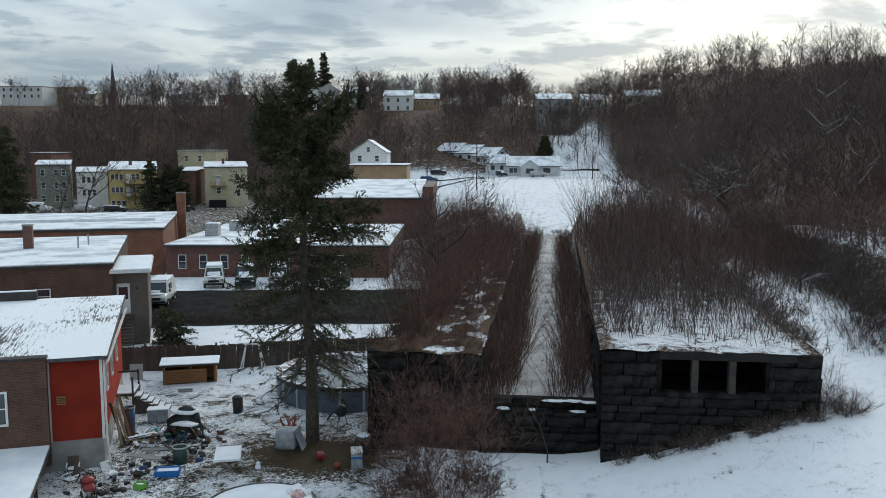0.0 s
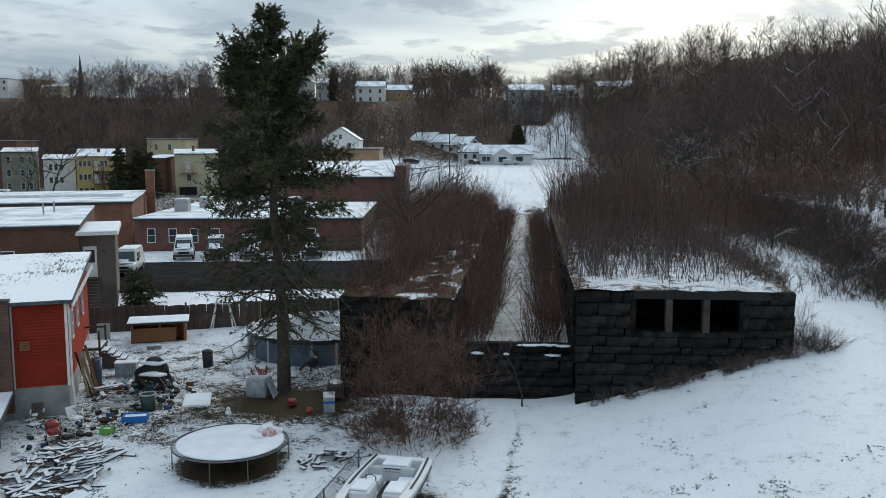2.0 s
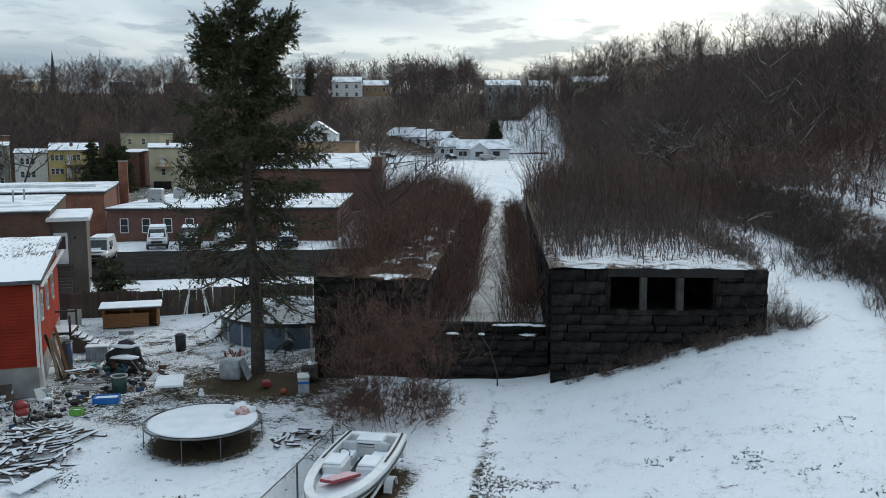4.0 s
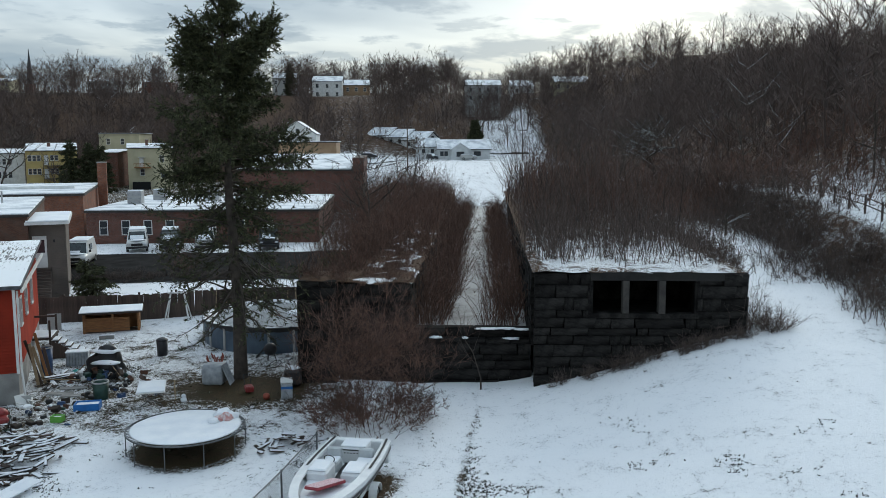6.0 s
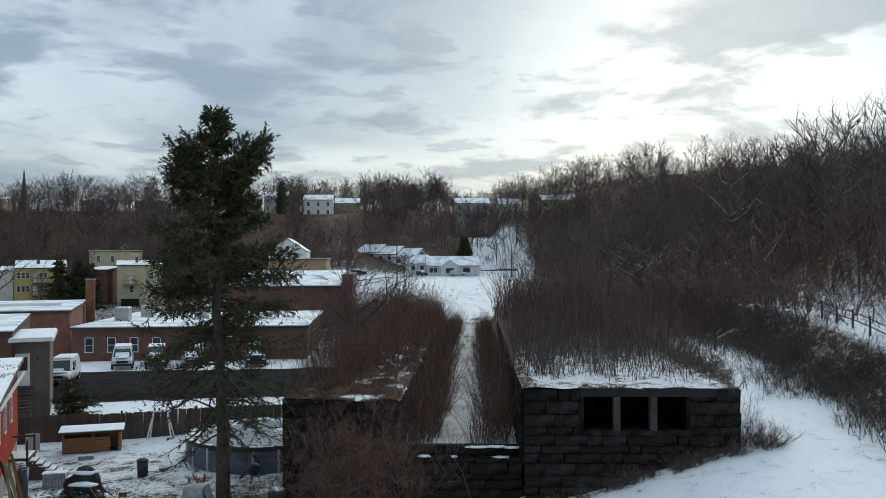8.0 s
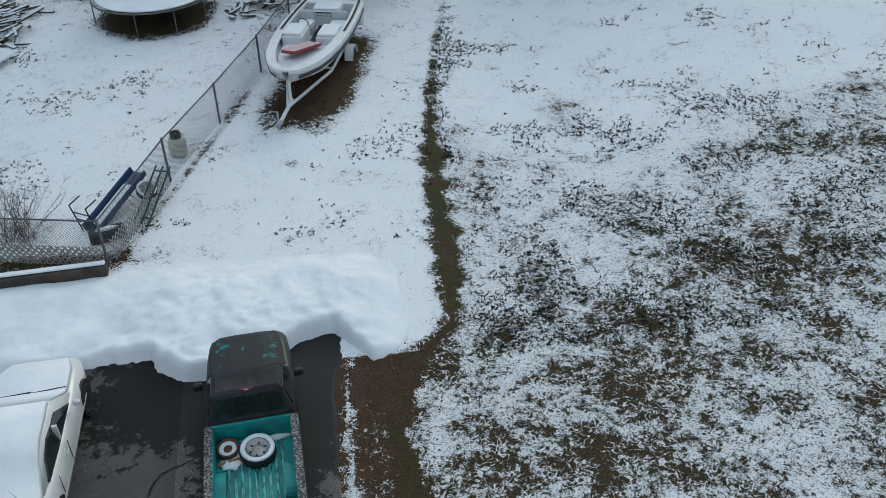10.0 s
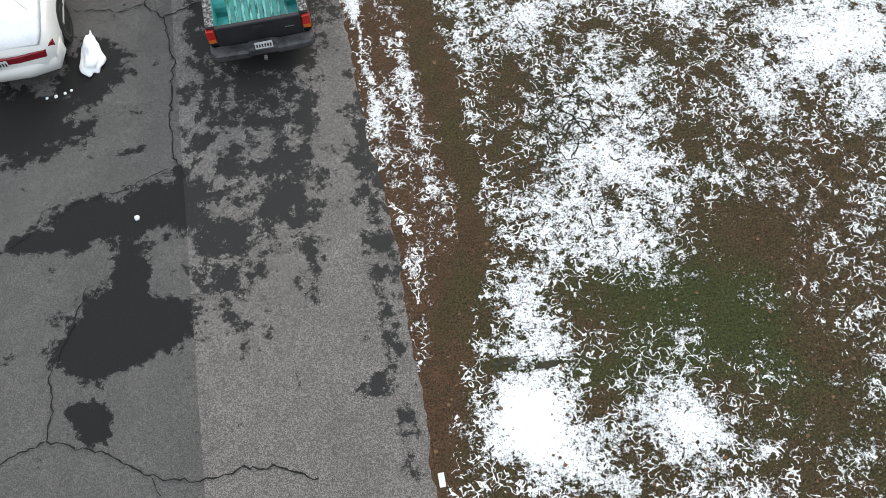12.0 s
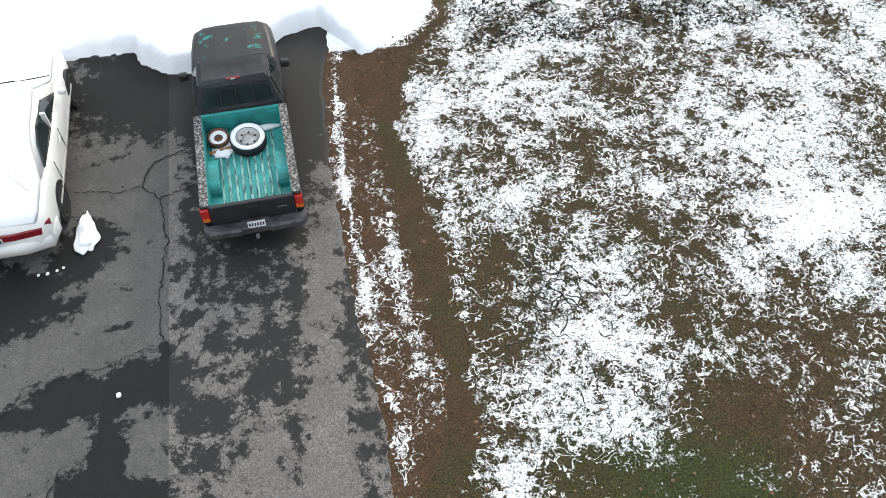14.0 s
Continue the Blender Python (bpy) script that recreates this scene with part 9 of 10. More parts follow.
for x in (-0.28, 0.28):
    for y in (-0.35, 0.4):
        part("wheel", lathe(bmesh.new(), [(0.11, -0.02), (0.15, 0), (0.11, 0.02), (0.05, 0), (0.11, -0.02)], 14, pose(x, y, 0.15, 0, 90)), TYRE, t)
    b = bmesh.new()
    tube(b, (x, -0.35, 0.15), (x, 0.5, 1.0), 0.016, sides=5)
    tube(b, (x, 0.4, 0.15), (x, -0.2, 0.5), 0.016, sides=5)
    part("strut", b, BLACK, t)
b = bmesh.new()
tube(b, (-0.28, 0.5, 1.0), (0.28, 0.5, 1.0), 0.02, sides=5)
part("handle", b, BLACK, t)


# ---- chain-link fence and what leans on it ----
def chain_link():
    posts = [(-6.5, 18.1), (-5.58, 21.95), (-4.55, 25.3), (-3.5, 28.8), (-2.6, 32.3)]
    t = thing("chain_link_fence", "grey chain-link fence with steel posts and top rail", "fence", "", pose(0, 0, 0))
    H = 1.32

    def panel(p, q):
        b = bmesh.new()
        (x0, y0), (x1, y1) = p, q
        ln = math.hypot(x1 - x0, y1 - y0)
        za, zb = float(height(x0, y0)), float(height(x1, y1))

        def spot(s, z):
            u = s / ln
            return Vector((x0 + (x1 - x0) * u, y0 + (y1 - y0) * u, za + (zb - za) * u + z))

        k = 0.085
        for sgn in (1, -1):
            s = -H
            while s < ln:
                a, z0 = (s, 0.02) if s >= 0 else (0, 0.02 - s)
                e, z1 = (s + H, H) if s + H <= ln else (ln, H - (s + H - ln))
                if z1 - z0 > 0.02:
                    if sgn < 0:
                        tube(b, spot(ln - a, z0), spot(ln - e, z1), 0.0035, sides=3, caps=False)
                    else:
                        tube(b, spot(a, z0), spot(e, z1), 0.0035, sides=3, caps=False)
                s += k
        part("wire_mesh", b, GALV, t, "woven steel wire")
        b = bmesh.new()
        tube(b, spot(0, H), spot(ln, H), 0.022, sides=8)
        part("top_rail", b, GALV, t)

    for p, q in zip(posts, posts[1:]):
        panel(p, q)
    panel((-10.2, 18.75), (-6.5, 18.1))
    for x, y in posts + [(-10.2, 18.75)]:
        b = bmesh.new()
        tube(b, (x, y, float(height(x, y)) - 0.1), (x, y, float(height(x, y)) + H + 0.06), 0.035, sides=8)
        part("post", b, GALV, t)


chain_link()


def lattice(p, q, h, name_label):
    (x0, y0), (x1, y1) = p, q
    ln = math.hypot(x1 - x0, y1 - y0)
    t = thing("lattice_panel", name_label, "lattice", "lattice panels", pose(x0, y0, float(height(x0, y0)), 0, 0, math.degrees(math.atan2(y1 - y0, x1 - x0))))
    for sgn in (1, -1):
        s = -h
        while s < ln:
            a, z0 = (s, 0.0) if s >= 0 else (0.0, -s)
            e, z1 = (s + h, h) if s + h <= ln else (ln, h - (s + h - ln))
            if z1 - z0 > 0.1:
                if sgn < 0:
                    a, e = ln - a, ln - e
                d = Vector((e - a, 0, z1 - z0))
                m = Matrix.Translation((a, -0.06 - 0.012 * sgn, z0)) @ pose(0, 0, 0, 0, -math.degrees(math.atan2(d.z, d.x)), 0)
                part("slat", boxed(0, d.length, -0.005, 0.005, -0.02, 0.02), LATTICE, t, m=m)
            s += 0.17
    return t


CREAM_PAINT = material("cream_enamel", (0.58, 0.55, 0.48), (0.45, 0.42, 0.36), 5, 0.5, bump=0.1)
LATTICE = material("weathered_lattice", (0.42, 0.41, 0.39), (0.26, 0.25, 0.24), 4, 0.85)
lattice((-6.45, 18.3), (-5.62, 21.8), 0.62, "weathered grey wooden lattice along the wire fence")
lattice((-9.6, 18.72), (-6.55, 18.18), 0.55, "weathered grey wooden lattice below the wire fence")
t = thing("timber_edging", "heavy dark timber lying along the fence, topped with snow", "timber", "", at(-6.45, 17.8, 0, 186))
part("timber", boxed(0, 3.9, -0.16, 0.16, -0.05, 0.28, bevel=0.02), BARK, t)
part("snow", boxed(0.02, 3.3, -0.12, 0.06, 0.282, 0.34, bevel=0.03), SNOW, t)
t = thing("propane_tank", "white gas cylinder with a dark collar beside the fence", "gas cylinder", "", at(-5.55, 23.45, -0.02) @ Matrix.Diagonal((1.35, 1.35, 1.25, 1)))
part("body", lathe(bmesh.new(), [(0.0, 0.03), (0.18, 0.03), (0.20, 0.10), (0.20, 0.36), (0.16, 0.46), (0.05, 0.50), (0.0, 0.50)], 22), CREAM_PAINT, t, smooth=True)
part("foot", lathe(bmesh.new(), [(0.15, 0.0), (0.17, 0.0), (0.17, 0.05), (0.15, 0.05), (0.15, 0.0)], 22), RUST, t)
part("collar", lathe(bmesh.new(), [(0.10, 0.47), (0.12, 0.47), (0.12, 0.60), (0.10, 0.60), (0.10, 0.47)], 18), BLACK, t)
b = bmesh.new()
tube(b, (0, 0, 0.48), (0, 0, 0.60), 0.03, sides=6)
part("valve", b, RUST, t)


def slide():
    t = thing("play_slide", "dark blue plastic slide fallen against the fence, snow on it", "slide", "", at(-6.75, 20.6, 0, 62))
    M = pose(0, 0, 0.30, 0, -16, 0)
    b = bmesh.new()
    loft(b, [[(x, -0.26, 0.18), (x, -0.22, 0.18), (x, -0.19, 0.03), (x, 0.19, 0.03), (x, 0.22, 0.18), (x, 0.26, 0.18), (x, 0.24, 0.0), (x, -0.24, 0.0)] for x in (-1.1, -0.4, 0.4, 1.1)], M)
    part("trough", b, NAVY, t, "dark blue trough")
    part("snow", boxed(-0.9, 0.6, -0.15, 0.15, 0.034, 0.08, m=M, bevel=0.02), SNOW, t)
    for s in (-0.26, 0.26):
        b = bmesh.new()
        tube(b, (-1.1, s, 0.0), (-1.3, s, 0.9), 0.02, sides=6)
        tube(b, (-1.3, s, 0.9), (-0.9, s, 0.95), 0.02, sides=6)
        part("hand_rail", b, BLACK, t)
    for i in range(3):
        b = bmesh.new()
        tube(b, (-1.14 - 0.04 * i, -0.26, 0.2 + 0.22 * i), (-1.14 - 0.04 * i, 0.26, 0.2 + 0.22 * i), 0.018, sides=6)
        part("rung", b, BLACK, t)
    t = thing("old_tyre", "old tyre with snow in it behind the slide", "tyre", "", at(-6.0, 20.9, 0.35, 30, 30))
    wheel(t, pose(0, 0, 0.12), 0.28, 0.18, True)
    t = thing("black_tub", "long black tub beside the fence corner", "tub", "", at(-6.75, 19.3, 0, 20))
    part("body", boxed(-0.45, 0.45, -0.2, 0.2, 0, 0.32, bevel=0.06), BLACK, t)
    part("snow", lump_mesh(bmesh.new(), 3, 0.35, 0.13, 0.06, pose(0, 0, 0.31), div=1), SNOW, t, smooth=True)
    t = thing("metal_rack", "dark green metal rack leaning on the lattice", "rack", "", at(-5.75, 20.6, 0, 75))
    for s in (-0.2, 0.0, 0.2):
        b = bmesh.new()
        tube(b, (-0.9, s, 0.1), (0.8, s, 0.85), 0.025, sides=6)
        part("rail", b, DARK_GREEN, t)
    for u in (-0.7, 0.0, 0.7):
        b = bmesh.new()
        tube(b, (u, -0.25, 0.45 + 0.43 * u), (u, 0.25, 0.45 + 0.43 * u), 0.02, sides=6)
        part("cross_bar", b, DARK_GREEN, t)


slide()

# ---- brush and trees round the lock and yard ----
def bush(name, label, x, y, stems, radius, tall, mat, seed, z=None, twigs=14, lean=0.4, thick=0.014, twig_len=0.6, tw=0.006):
    t = thing(name, label, "bush", "bushes", at(x, y) if z is None else pose(x, y, z))
    stems_, twigs_ = brush(seed, stems, radius, tall, twigs, thick, lean, tw, twig_len, False, False)
    part("branch_frame", tri_mesh("branch_frame", *stems_, mat), None, t)
    part("crown", tri_mesh("crown", *twigs_, mat), None, t)
    return t


def wild_bush(label, x, y, stems, radius, tall, mat, seed, spread=0.55, twigs=9, levels=2, thick=0.03, snowy=0.0, lift=0.06):
    """A many-stemmed bush whose stems fork like small trees."""
    st = Sticks(seed)
    snow = Sticks(seed + 1)
    for _ in range(stems):
        a, q = st.rnd.uniform(0, 6.283), radius * math.sqrt(st.rnd.random())
        d = Vector((math.cos(a) * spread * q / radius + st.rnd.gauss(0, 0.25), math.sin(a) * spread * q / radius + st.rnd.gauss(0, 0.25), 1)).normalized()
        grow(st, Vector((q * math.cos(a), q * math.sin(a), -0.1)), d, tall * st.rnd.uniform(0.28, 0.5), thick * st.rnd.uniform(0.6, 1.2), levels, 3, twigs, tall * 0.13, lift, snow if st.rnd.random() < snowy else None, 4, 0.010)
    t = thing("bush", label, "bush", "bushes", at(x, y))
    stems_, twigs_ = st.split()
    part("branch_frame", tri_mesh("branch_frame", *stems_, mat), None, t)
    part("crown", tri_mesh("crown", *twigs_, mat), None, t)
    if snow.n:
        part("snow", tri_mesh("snow", *snow.arrays(), SNOW), None, t, "thin snow on a few branches")


wild_bush("large russet leafless bush in front of the stone lock wall", -0.7, 37.0, 18, 1.2, 6.0, RED_TWIG, 71, 0.40, 7, 3, 0.026, 0.0, 0.13)
wild_bush("low tangled leafless brush beside the boat", -0.8, 36.2, 34, 1.9, 2.2, RED_TWIG, 72, 1.0, 6, 3, 0.016, 0.05)
wild_bush("low spreading brown brush in the snow", 1.5, 36.6, 14, 1.0, 1.9, TWIG, 73, 1.0, 7, 2, 0.018)
bush("bush", "pile of cut brushwood beside the stone pier", -3.0, 38.9, 90, 1.5, 1.0, TWIG, 74, twigs=12, lean=2.2, twig_len=0.8)
bush("bush", "grey leafless shrub growing at the fence corner", -9.0, 19.6, 46, 0.55, 1.7, TWIG, 75, twigs=30, lean=0.4, thick=0.010, twig_len=0.35, tw=0.004)
bush("bush", "round brown bramble at the corner of the stone building", 17.9, 39.3, 90, 0.8, 1.3, TWIG, 76, twigs=20, lean=0.9, twig_len=0.5)
bush("bush", "leafless climber hanging on the stone corner", 16.9, 39.6, 45, 0.5, 3.2, TWIG, 77, twigs=22, lean=0.25, z=3.6)
bush("bush", "leafless brown shrub in front of the parked vans", -16.6, 72.0, 60, 1.0, 3.2, RED_TWIG, 78, twigs=16, lean=0.5)
st = Sticks(80)
grow(st, Vector((0, 0, -0.1)), Vector((0.03, 0, 1)), 2.6, 0.045, 2, 3, 5, 0.5, 0.25, None, 5, 0.006)
tree_thing("sapling", "thin young leafless tree in front of the cross wall", 4.5, 40.7, st.arrays(), BARK)

spots = []
rnd_ = random.Random(9)
for _ in range(430):
    y = rnd_.uniform(37, 84)
    x = 25.8 + 0.02 * (y - 50) + rnd_.gauss(0, 1.1)
    spots.append((x, y, float(height(x, y)), 15, 0.9, rnd_.uniform(0.9, 2.7)))
brush_stuff("brush", "dark tangled brush along the bank below the trail", spots, TWIG, 64)
spots = []
for _ in range(190):
    y = rnd_.uniform(46, 86)
    x = rnd_.uniform(17.2 + 0.1 * (y - 46), 25.5) if y > 52 else rnd_.uniform(21.8, 25.5)
    spots.append((x, y, float(height(x, y)), 11, 0.9, rnd_.uniform(0.4, 1.6)))
for _ in range(60):
    x, y, z = in_lock(rnd_.uniform(9.0, 10.4), rnd_.uniform(0.5, 24), 6.4)
    spots.append((x, y, z, 10, 0.6, rnd_.uniform(0.5, 1.6)))
brush_stuff("brush", "grey tangled brush on the slope beside the lock", spots, TWIG, 56, 0.4)
spots = []
for _ in range(260):
    x, y = rnd_.uniform(18.5, 28), rnd_.uniform(62, 118)
    spots.append((x, y, float(height(x, y)), 10, 1.4, rnd_.uniform(1.6, 5.2)))
for _ in range(240):
    x, y = rnd_.uniform(30, 46), rnd_.uniform(44, 110)
    spots.append((x, y, float(height(x, y)), 11, 1.3, rnd_.uniform(1.5, 4.0)))
brush_stuff("brush", "russet leafless thicket beside the lock", spots, RED_TWIG, 65)
spots = []
for _ in range(260):
    u = rnd_.random()
    x, y = -7.0 + 9.0 * u + rnd_.gauss(0, 1.5), rnd_.uniform(64, 128)
    spots.append((x + 0.06 * (y - 60), y, float(height(x, y)) + 0.2, 10, 1.4, rnd_.uniform(1.6, 4.4) + 2.2 * float(ease(y, 75, 95))))
for _ in range(100):
    x, y = rnd_.uniform(-4, 3), rnd_.uniform(92, 130)
    spots.append((x, y, float(height(x, y)), 9, 1.6, rnd_.uniform(3.0, 6.0) - 0.35 * max(x, 0)))
for _ in range(90):
    x, y = rnd_.uniform(-11, 1), rnd_.uniform(86, 118)
    spots.append((x, y, float(height(x, y)), 9, 1.5, rnd_.uniform(1.5, 3.8)))
for _ in range(170):
    y = rnd_.uniform(96, 136)
    x = rnd_.uniform(-3, min(3.95 + 0.1086 * (y - 40.3) - 3.2, 6.5))
    spots.append((x, y, float(height(x, y)), 9, 1.5, rnd_.uniform(1.6, 5.0)))
brush_stuff("brush", "russet leafless thicket on the bank beside the lock", spots, RED_TWIG, 66)
spots = []
for _ in range(210):
    y = rnd_.uniform(102, 175)
    edge = 14.5 + 0.22 * (y - 102)
    x = rnd_.uniform(edge, edge + 12)
    spots.append((x, y, float(height(x, y)), 9, 1.5, rnd_.uniform(1.2, 4.0) + 0.12 * (x - edge)))
for _ in range(16):
    x, y = rnd_.uniform(9.0, 17.5), rnd_.uniform(126.5, 129)
    spots.append((x, y, float(height(x, y)), 9, 0.8, rnd_.uniform(0.2, 0.5)))
for _ in range(70):
    x, y = rnd_.uniform(28, 52), rnd_.uniform(262, 305)
    spots.append((x, y, float(height(x, y)), 8, 1.2, rnd_.uniform(0.6, 2.0)))
brush_stuff("brush", "grey-brown leafless thicket at the edge of the snowy field", spots, TWIG, 57)
spots = []
for _ in range(90):
    x, y = rnd_.uniform(-100, -28), rnd_.uniform(128, 182)
    spots.append((x, y, float(height(x, y)), 9, 1.6, rnd_.uniform(0.8, 3.4)))
brush_stuff("brush", "dark leafless shrubs in the yards before the town houses", spots, TWIG, 55)
spots = []
for _ in range(60):
    x = rnd_.uniform(-24, -6)
    y = 69.2 + 0.06 * (x + 15) + rnd_.gauss(0, 0.35)
    spots.append((x, y, float(height(x, y)), 10, 0.8, rnd_.uniform(0.4, 1.0)))
brush_stuff("brush", "low brown weeds along the road edge", spots, TWIG, 67)

def leader_tree(label, x, y, tall, seed, wide=1.0, z=None):
    """A tree with one straight leader and many side limbs."""
    tree_thing("bare_tree", label, x, y, placed(far_tree(seed), 0, 0, 0, 0, tall * wide, tall), BARK, None, z)


leader_tree("spreading dark leafless tree behind the lock wall", -1.9, 71.5, 11.0, 191, 1.25)
for i_, (x, y, h) in enumerate(((1.5, 84, 8.5), (-4.0, 92, 8.0), (4.5, 98, 9.0), (20.5, 78, 7.5), (24.5, 88, 9.0), (-5.5, 80, 6.5), (2.5, 112, 9.0), (22, 104, 9.0), (15.5, 70, 6.5), (18.5, 84, 7.5), (13.0, 62, 5.5), (21.0, 118, 9.5), (26.0, 132, 10.0), (1.0, 122, 8.5), (-2.5, 104, 9.0))):
    leader_tree("slender leafless tree rising from the russet thicket", x, y, h, 200 + i_, 1.1)
snowy_tree("bare_tree", "wide old leafless tree outlined with snow", 31.0, 96.0, 92, 19, 4, 3, thick=0.55, trunk=0.27, twig_len=1.2, twigs=8, lift=0.03, tw=0.022)
snowy_tree("broken_tree", "broken dead tree with white snowy limbs", 22.8, 57.5, 93, 4.0, 2, 2, thick=0.10, trunk=0.5, twigs=3, lift=0.0)
leader_tree("big leafless street tree near the yellow houses", -66, 152, 15.5, 231, 1.35)
leader_tree("leafless street tree near the yellow houses", -73, 157, 13.5, 232, 1.2)
leader_tree("leafless street tree before the town houses", -54, 150, 11, 233, 1.2)
leader_tree("leafless tree on the wooded slope", 31.0, 74.0, 9.5, 221)
leader_tree("leafless tree on the wooded slope", 36.0, 63.0, 9.0, 222)
for i, (x, y, h, lab) in enumerate((
    (60, 178, 19, "tall leafless tree on the skyline of the hill"), (70, 186, 16, "tall leafless tree on the skyline of the hill"), (82, 170, 15, "tall leafless tree on the skyline of the hill"), (94, 178, 14, "tall leafless tree on the skyline of the hill"),
    (-33, 330, 20, "tall leafless tree among hill houses"), (-42, 336, 18, "tall leafless tree among hill houses"), (20, 345, 20, "round-topped leafless tree on the ridge"), (32, 350, 19, "round-topped leafless tree on the ridge"),
    (-205, 408, 18, "leafless tree in front of the ridge houses"), (8, 232, 10, "leafless tree near the bungalows"), (47, 240, 11, "leafless tree at the edge of the field"), (43, 225, 10, "leafless tree at the edge of the field"))):
    tree_thing("bare_tree", lab, x, y, bare_tree(110 + i, h, 3, 4, 8, 0.011 * min(h, 24), 0.07 * h, trunk=0.36, tw=0.015 + 0.0001 * y), TWIG)
for x, y, h, r, s in ((-77.5, 150, 17.5, 4.6, 1), (-84, 162, 13, 3.8, 2), (-65.6, 186, 11.0, 3.3, 3), (-62.4, 188, 10.6, 3.0, 4), (-59.6, 187, 10.0, 3.2, 5), (-65, 392, 21, 4, 6), (-60, 398, 24, 4.5, 7), (-73, 396, 21, 5.5, 8), (26.5, 268, 8.5, 2.4, 9), (-37, 340, 12, 2.0, 10), (15, 380, 12, 4, 11)):
    evergreen("evergreen", "dark conical evergreen dusted with snow" if s in (3, 4, 5) else "dark distant evergreen tree on the hillside", x, y, h, r, 0.04, 200 + s, 90, 420, size=0.5 if y < 250 else 0.9)
for x, y, h, r, s in ((-20.6, 61.5, 2.9, 1.5, 21), (-3.4, 64.0, 3.0, 1.5, 22), (-2.2, 66.0, 2.0, 1.2, 23)):
    evergreen("evergreen_bush", "dark rounded evergreen bush with traces of snow", x, y, h, r, 0.02, 200 + s, 60, 260, size=0.22, shape=0.35)

# ---- parking place and parked vehicles behind the fence ----
LANE = material("dark_lane", (0.040, 0.038, 0.037), (0.026, 0.025, 0.024), 0.8, 0.95, bump=0.3, spec=0.0)
us, vs = np.linspace(-46, 1.5, 80), np.linspace(67.5, 81.5, 24)
X, Y = np.meshgrid(us, vs)
Y = Y + 0.06 * (X + 15)
me = raw_mesh("road", np.stack([X, Y, height(X, Y) + 0.05], -1).reshape(-1, 3).tolist(), [(j * 80 + i, j * 80 + i + 1, (j + 1) * 80 + i + 1, (j + 1) * 80 + i) for j in range(23) for i in range(79)], LANE, True)
me.attributes.new("wet", "FLOAT", "POINT").data.foreach_set("value", [0.9] * X.size)
tagged(new("road", me), "dark wet asphalt lane in front of the workshop", "road", kind="structure")

# a narrow lane crosses the field below the bungalows, and a bare patch lies beside them
for name_, label_, x0_, x1_, y0_, y1_, bend_ in (("road_field_lane", "thin dark lane across the snowy field", -16, 44, 235.6, 236.9, 0.03), ("road_yard", "bare dark parking patch beside the bungalow", 29.5, 42, 256, 263, 0.0), ("road_field_lane", "dark street edge before the bungalows", -30, 12, 244.5, 246.0, -0.05)):
    us, vs = np.linspace(x0_, x1_, 60), np.linspace(y0_, y1_, 8)
    X, Y = np.meshgrid(us, vs)
    Y = Y + bend_ * (X - x0_) + 0.5 * np.sin(X * 0.35) * (Y - y0_) / (y1_ - y0_)
    me = raw_mesh(name_, np.stack([X, Y, height(X, Y) + 0.12], -1).reshape(-1, 3).tolist(), [(j * 60 + i, j * 60 + i + 1, (j + 1) * 60 + i + 1, (j + 1) * 60 + i) for j in range(7) for i in range(59)], LANE, True)
    tagged(new(name_, me), label_, "road", kind="structure")


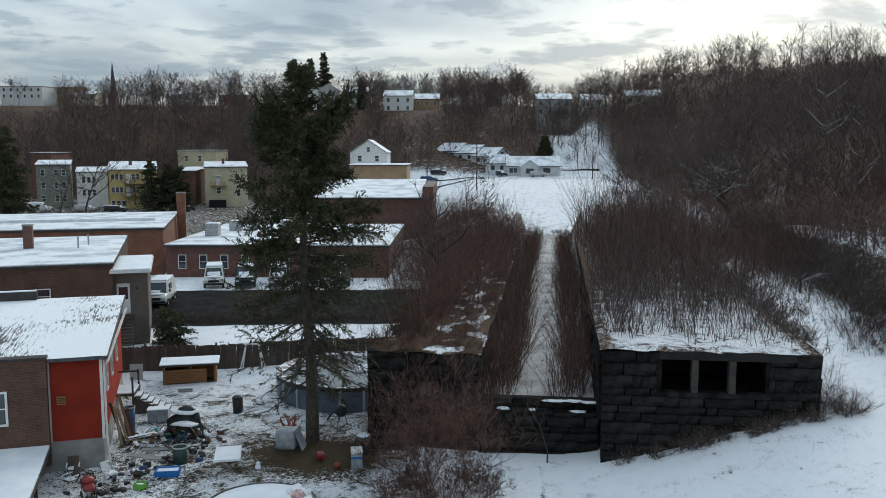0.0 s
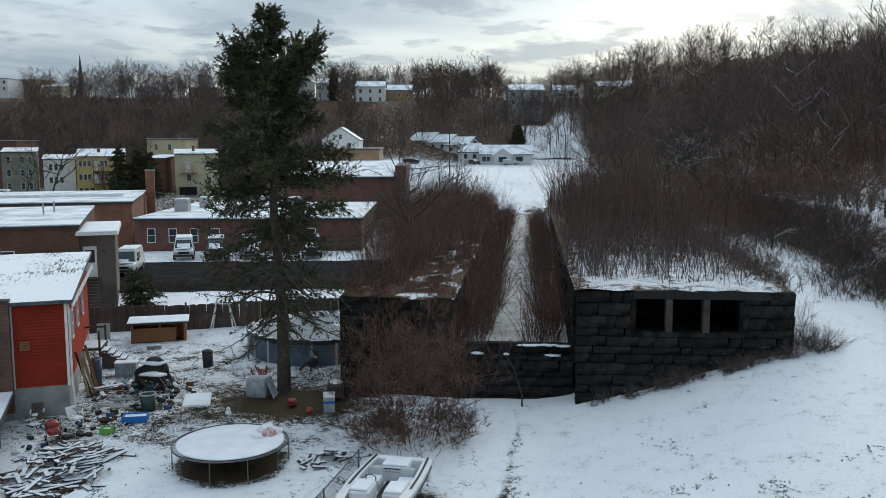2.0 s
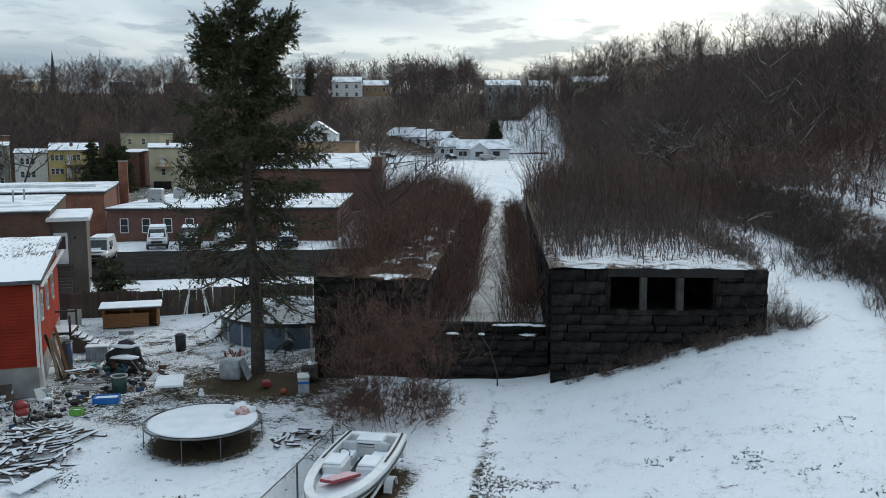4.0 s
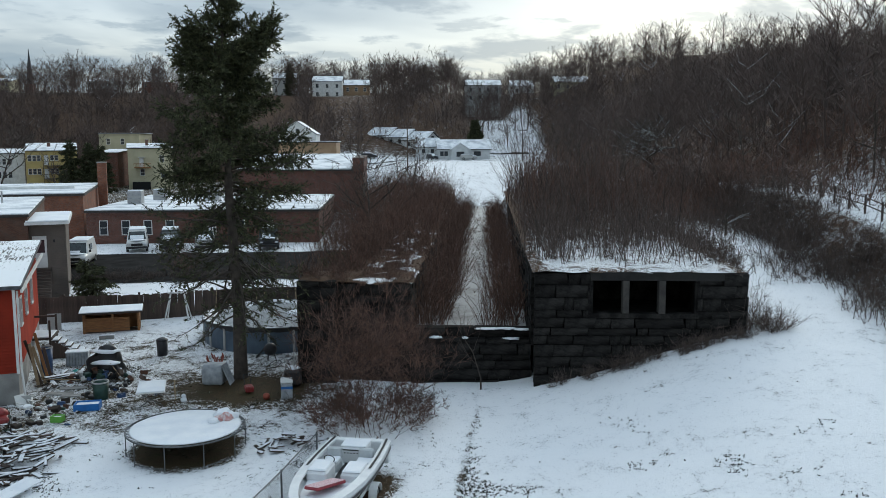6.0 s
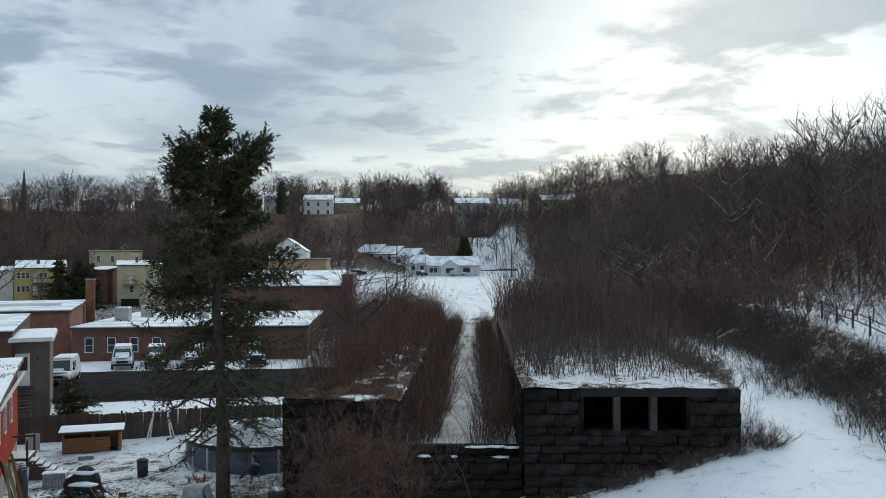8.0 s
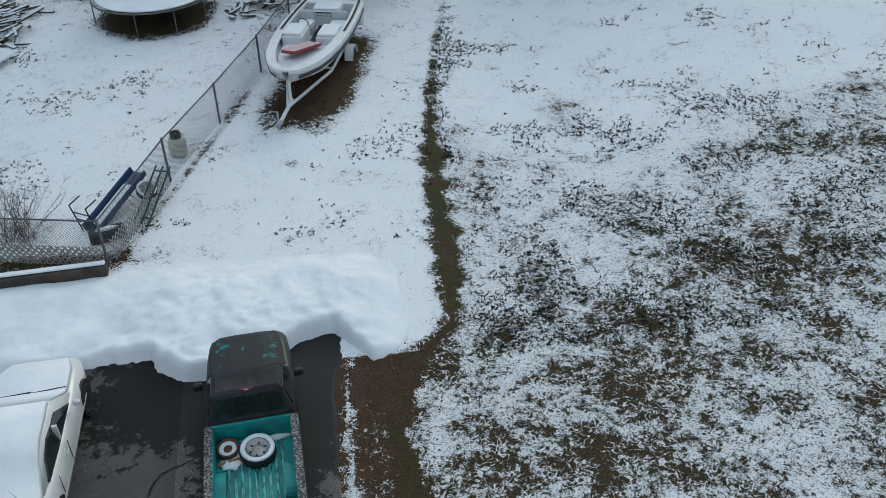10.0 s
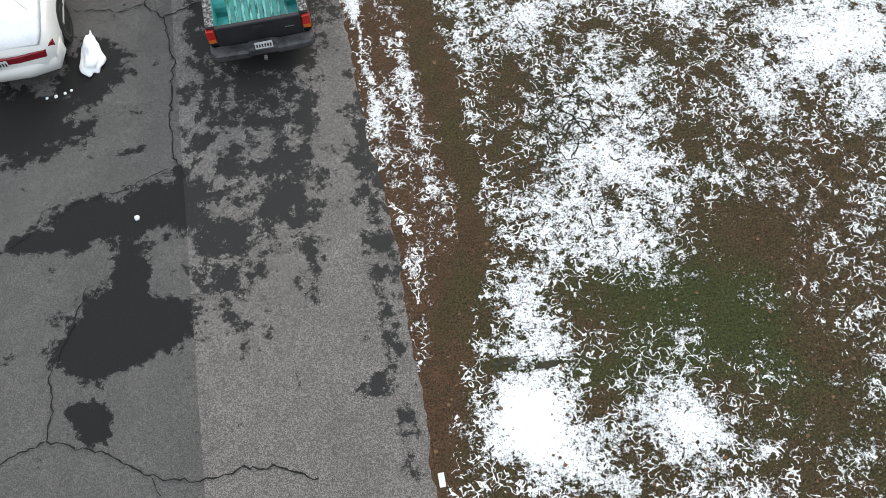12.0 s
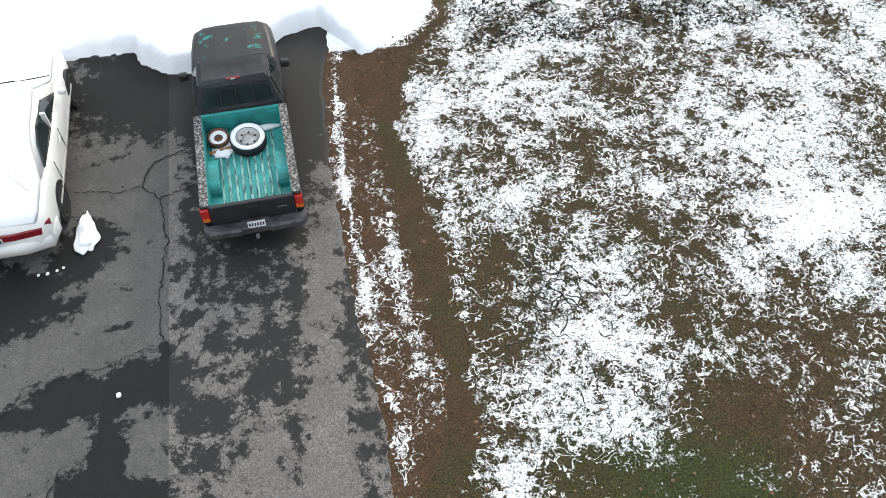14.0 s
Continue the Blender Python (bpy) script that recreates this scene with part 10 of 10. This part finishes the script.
def van(m, mat, label, long=4.9, tall=1.9, seed=0, nose=1.1):
    """A parked van seen from the front; local -y is its nose."""
    t = thing("parked_van", label, "van", "parked vans", m)
    b = bmesh.new()
    loft(b, [car_section(y, h, 0.32, z, inset=0.12, crown=0.03) for y, h, z in ((-0.02, 0.80, 0.85), (0.15, 0.92, 1.0), (nose, 0.95, 1.12), (nose + 0.01, 0.95, 1.12), (long * 0.6, 0.96, 1.12), (long, 0.93, 1.10))])
    part("body", b, mat, t, smooth=True)
    b = bmesh.new()
    loft(b, [[(-h, y0, 1.05), (h, y0, 1.05), (h - 0.14, y1, tall), (-h + 0.14, y1, tall)] for y0, y1, h in ((nose - 0.15, nose + 0.65, 0.90), (long * 0.6, long * 0.6, 0.92), (long, long - 0.12, 0.90))])
    c = part("cabin", b, mat, t)
    b = bmesh.new()
    loft(b, [[(-0.80, nose - 0.14, 1.12), (0.80, nose - 0.14, 1.12), (0.68, nose + 0.56, tall - 0.10), (-0.68, nose + 0.56, tall - 0.10)], [(-0.80, nose - 0.17, 1.12), (0.80, nose - 0.17, 1.12), (0.68, nose + 0.53, tall - 0.10), (-0.68, nose + 0.53, tall - 0.10)]])
    part("windscreen", b, CAR_GLASS, c)
    for s in (-1, 1):
        part("side_window", boxed(s * 0.82, s * 0.90, nose + 0.9, long * 0.6, 1.2, tall - 0.25, bevel=0.02), CAR_GLASS, c)
        part("headlight", boxed(s * 0.55, s * 0.85, -0.06, 0.06, 0.68, 0.82, bevel=0.02), PLATE, t)
        part("mirror", boxed(s * 0.96, s * 1.14, nose + 0.1, nose + 0.2, 1.15, 1.35, bevel=0.03), BLACK, t)
        for y in (0.85, long - 0.9):
            wheel(t, pose(s * 0.86, y, 0.33, 0, 90 * s, 0), 0.34, 0.22)
    part("grille", boxed(-0.5, 0.5, -0.05, 0.03, 0.62, 0.84), BLACK, t)
    part("front_bumper", boxed(-0.9, 0.9, -0.12, 0.06, 0.36, 0.56, bevel=0.04), BLACK, t)
    part("snow", boxed(-0.74, 0.74, nose + 0.7, long - 0.15, tall + 0.004, tall + 0.13, bevel=0.05), SNOW, c)
    part("snow", lump_mesh(bmesh.new(), seed, 0.78, nose * 0.46, 0.12, pose(0, nose * 0.5, 1.08), 0.25), SNOW, t, "snow on the bonnet", True)
    part("windscreen_snow", boxed(-0.6, 0.2 + 0.1 * (seed % 5), -0.03, 0.0, 0.05, 0.5, m=pose(0, nose - 0.16, 1.12, -47)), SNOW, c)


van(at(-25.6, 72.6, 0.08, 8), CAR_WHITE, "white van with deep snow on roof and bonnet", 5.0, 2.0, 1)
van(at(-23.2, 82.0, 0.05, 14), CAR_WHITE, "white van caked with snow at the front", 4.8, 1.9, 4)
van(at(-20.2, 82.0, 0.05, 12), TRUCK_BLACK, "dark van with snow on its bonnet", 4.8, 1.85, 2)
van(at(-17.0, 82.2, 0.05, 12), GREY_SIDING, "grey van with a snowy roof", 4.8, 1.9, 3)
van(at(-11.2, 82.6, 0.05, 8), TRUCK_BLACK, "dark van with a snowy roof", 4.8, 1.9, 5)
van(at(-86.5, 184, 0.05, 92), CAR_WHITE, "white van parked before the town houses", 5.0, 1.9, 6)
for x, y, a, mat in ((-77, 184, 88, GREY_SIDING), (-70, 183, 92, TRUCK_BLACK), (-92, 183, 90, NAVY), (24.5, 246, 80, GREY_SIDING), (13.0, 247, 20, TRUCK_BLACK), (-6, 243, 80, NAVY), (-3.5, 252, 85, TRUCK_BLACK)):
    van(at(x, y, 0.05, a), mat, "parked car with snow on its roof", 4.5, 1.45, 7, 1.2)


def pole(x, y, h):
    t = thing("utility_pole", "weathered wooden utility pole with a crossarm", "utility pole", "utility poles", at(x, y))
    b = bmesh.new()
    tube(b, (0, 0, -0.5), (0, 0, h), 0.14, 0.10, 8)
    part("pole", b, FENCE_WOOD, t)
    part("crossarm", boxed(-1.1, 1.1, -0.06, 0.06, h - 0.9, h - 0.75), FENCE_WOOD, t)
    for u in (-1.0, -0.4, 0.4, 1.0):
        b = bmesh.new()
        tube(b, (u, 0, h - 0.75), (u, 0, h - 0.6), 0.04, sides=6)
        part("insulator", b, GREY_SIDING, t)


pole(-12.0, 208, 10)
pole(-7.0, 196, 9)
pole(4.0, 190, 10)
pole(36, 236, 9)

# picket posts along the trail on the bank
t = thing("rail_fence", "dark post-and-rail fence along the snowy trail", "fence", "", pose(0, 0, 0))
for i in range(22):
    y = 42 + 2.0 * i
    x = 29.0 + 0.03 * (y - 42)
    part("post", boxed(-0.05, 0.05, -0.05, 0.05, -0.1, 1.15), FENCE_WOOD, t, m=at(x, y))
    if i < 21:
        for z in (0.55, 1.0):
            b = bmesh.new()
            tube(b, (x, y, float(height(x, y)) + z), (x + 0.06, y + 2.0, float(height(x + 0.06, y + 2.0)) + z), 0.035, sides=5)
            part("rail", b, FENCE_WOOD, t)
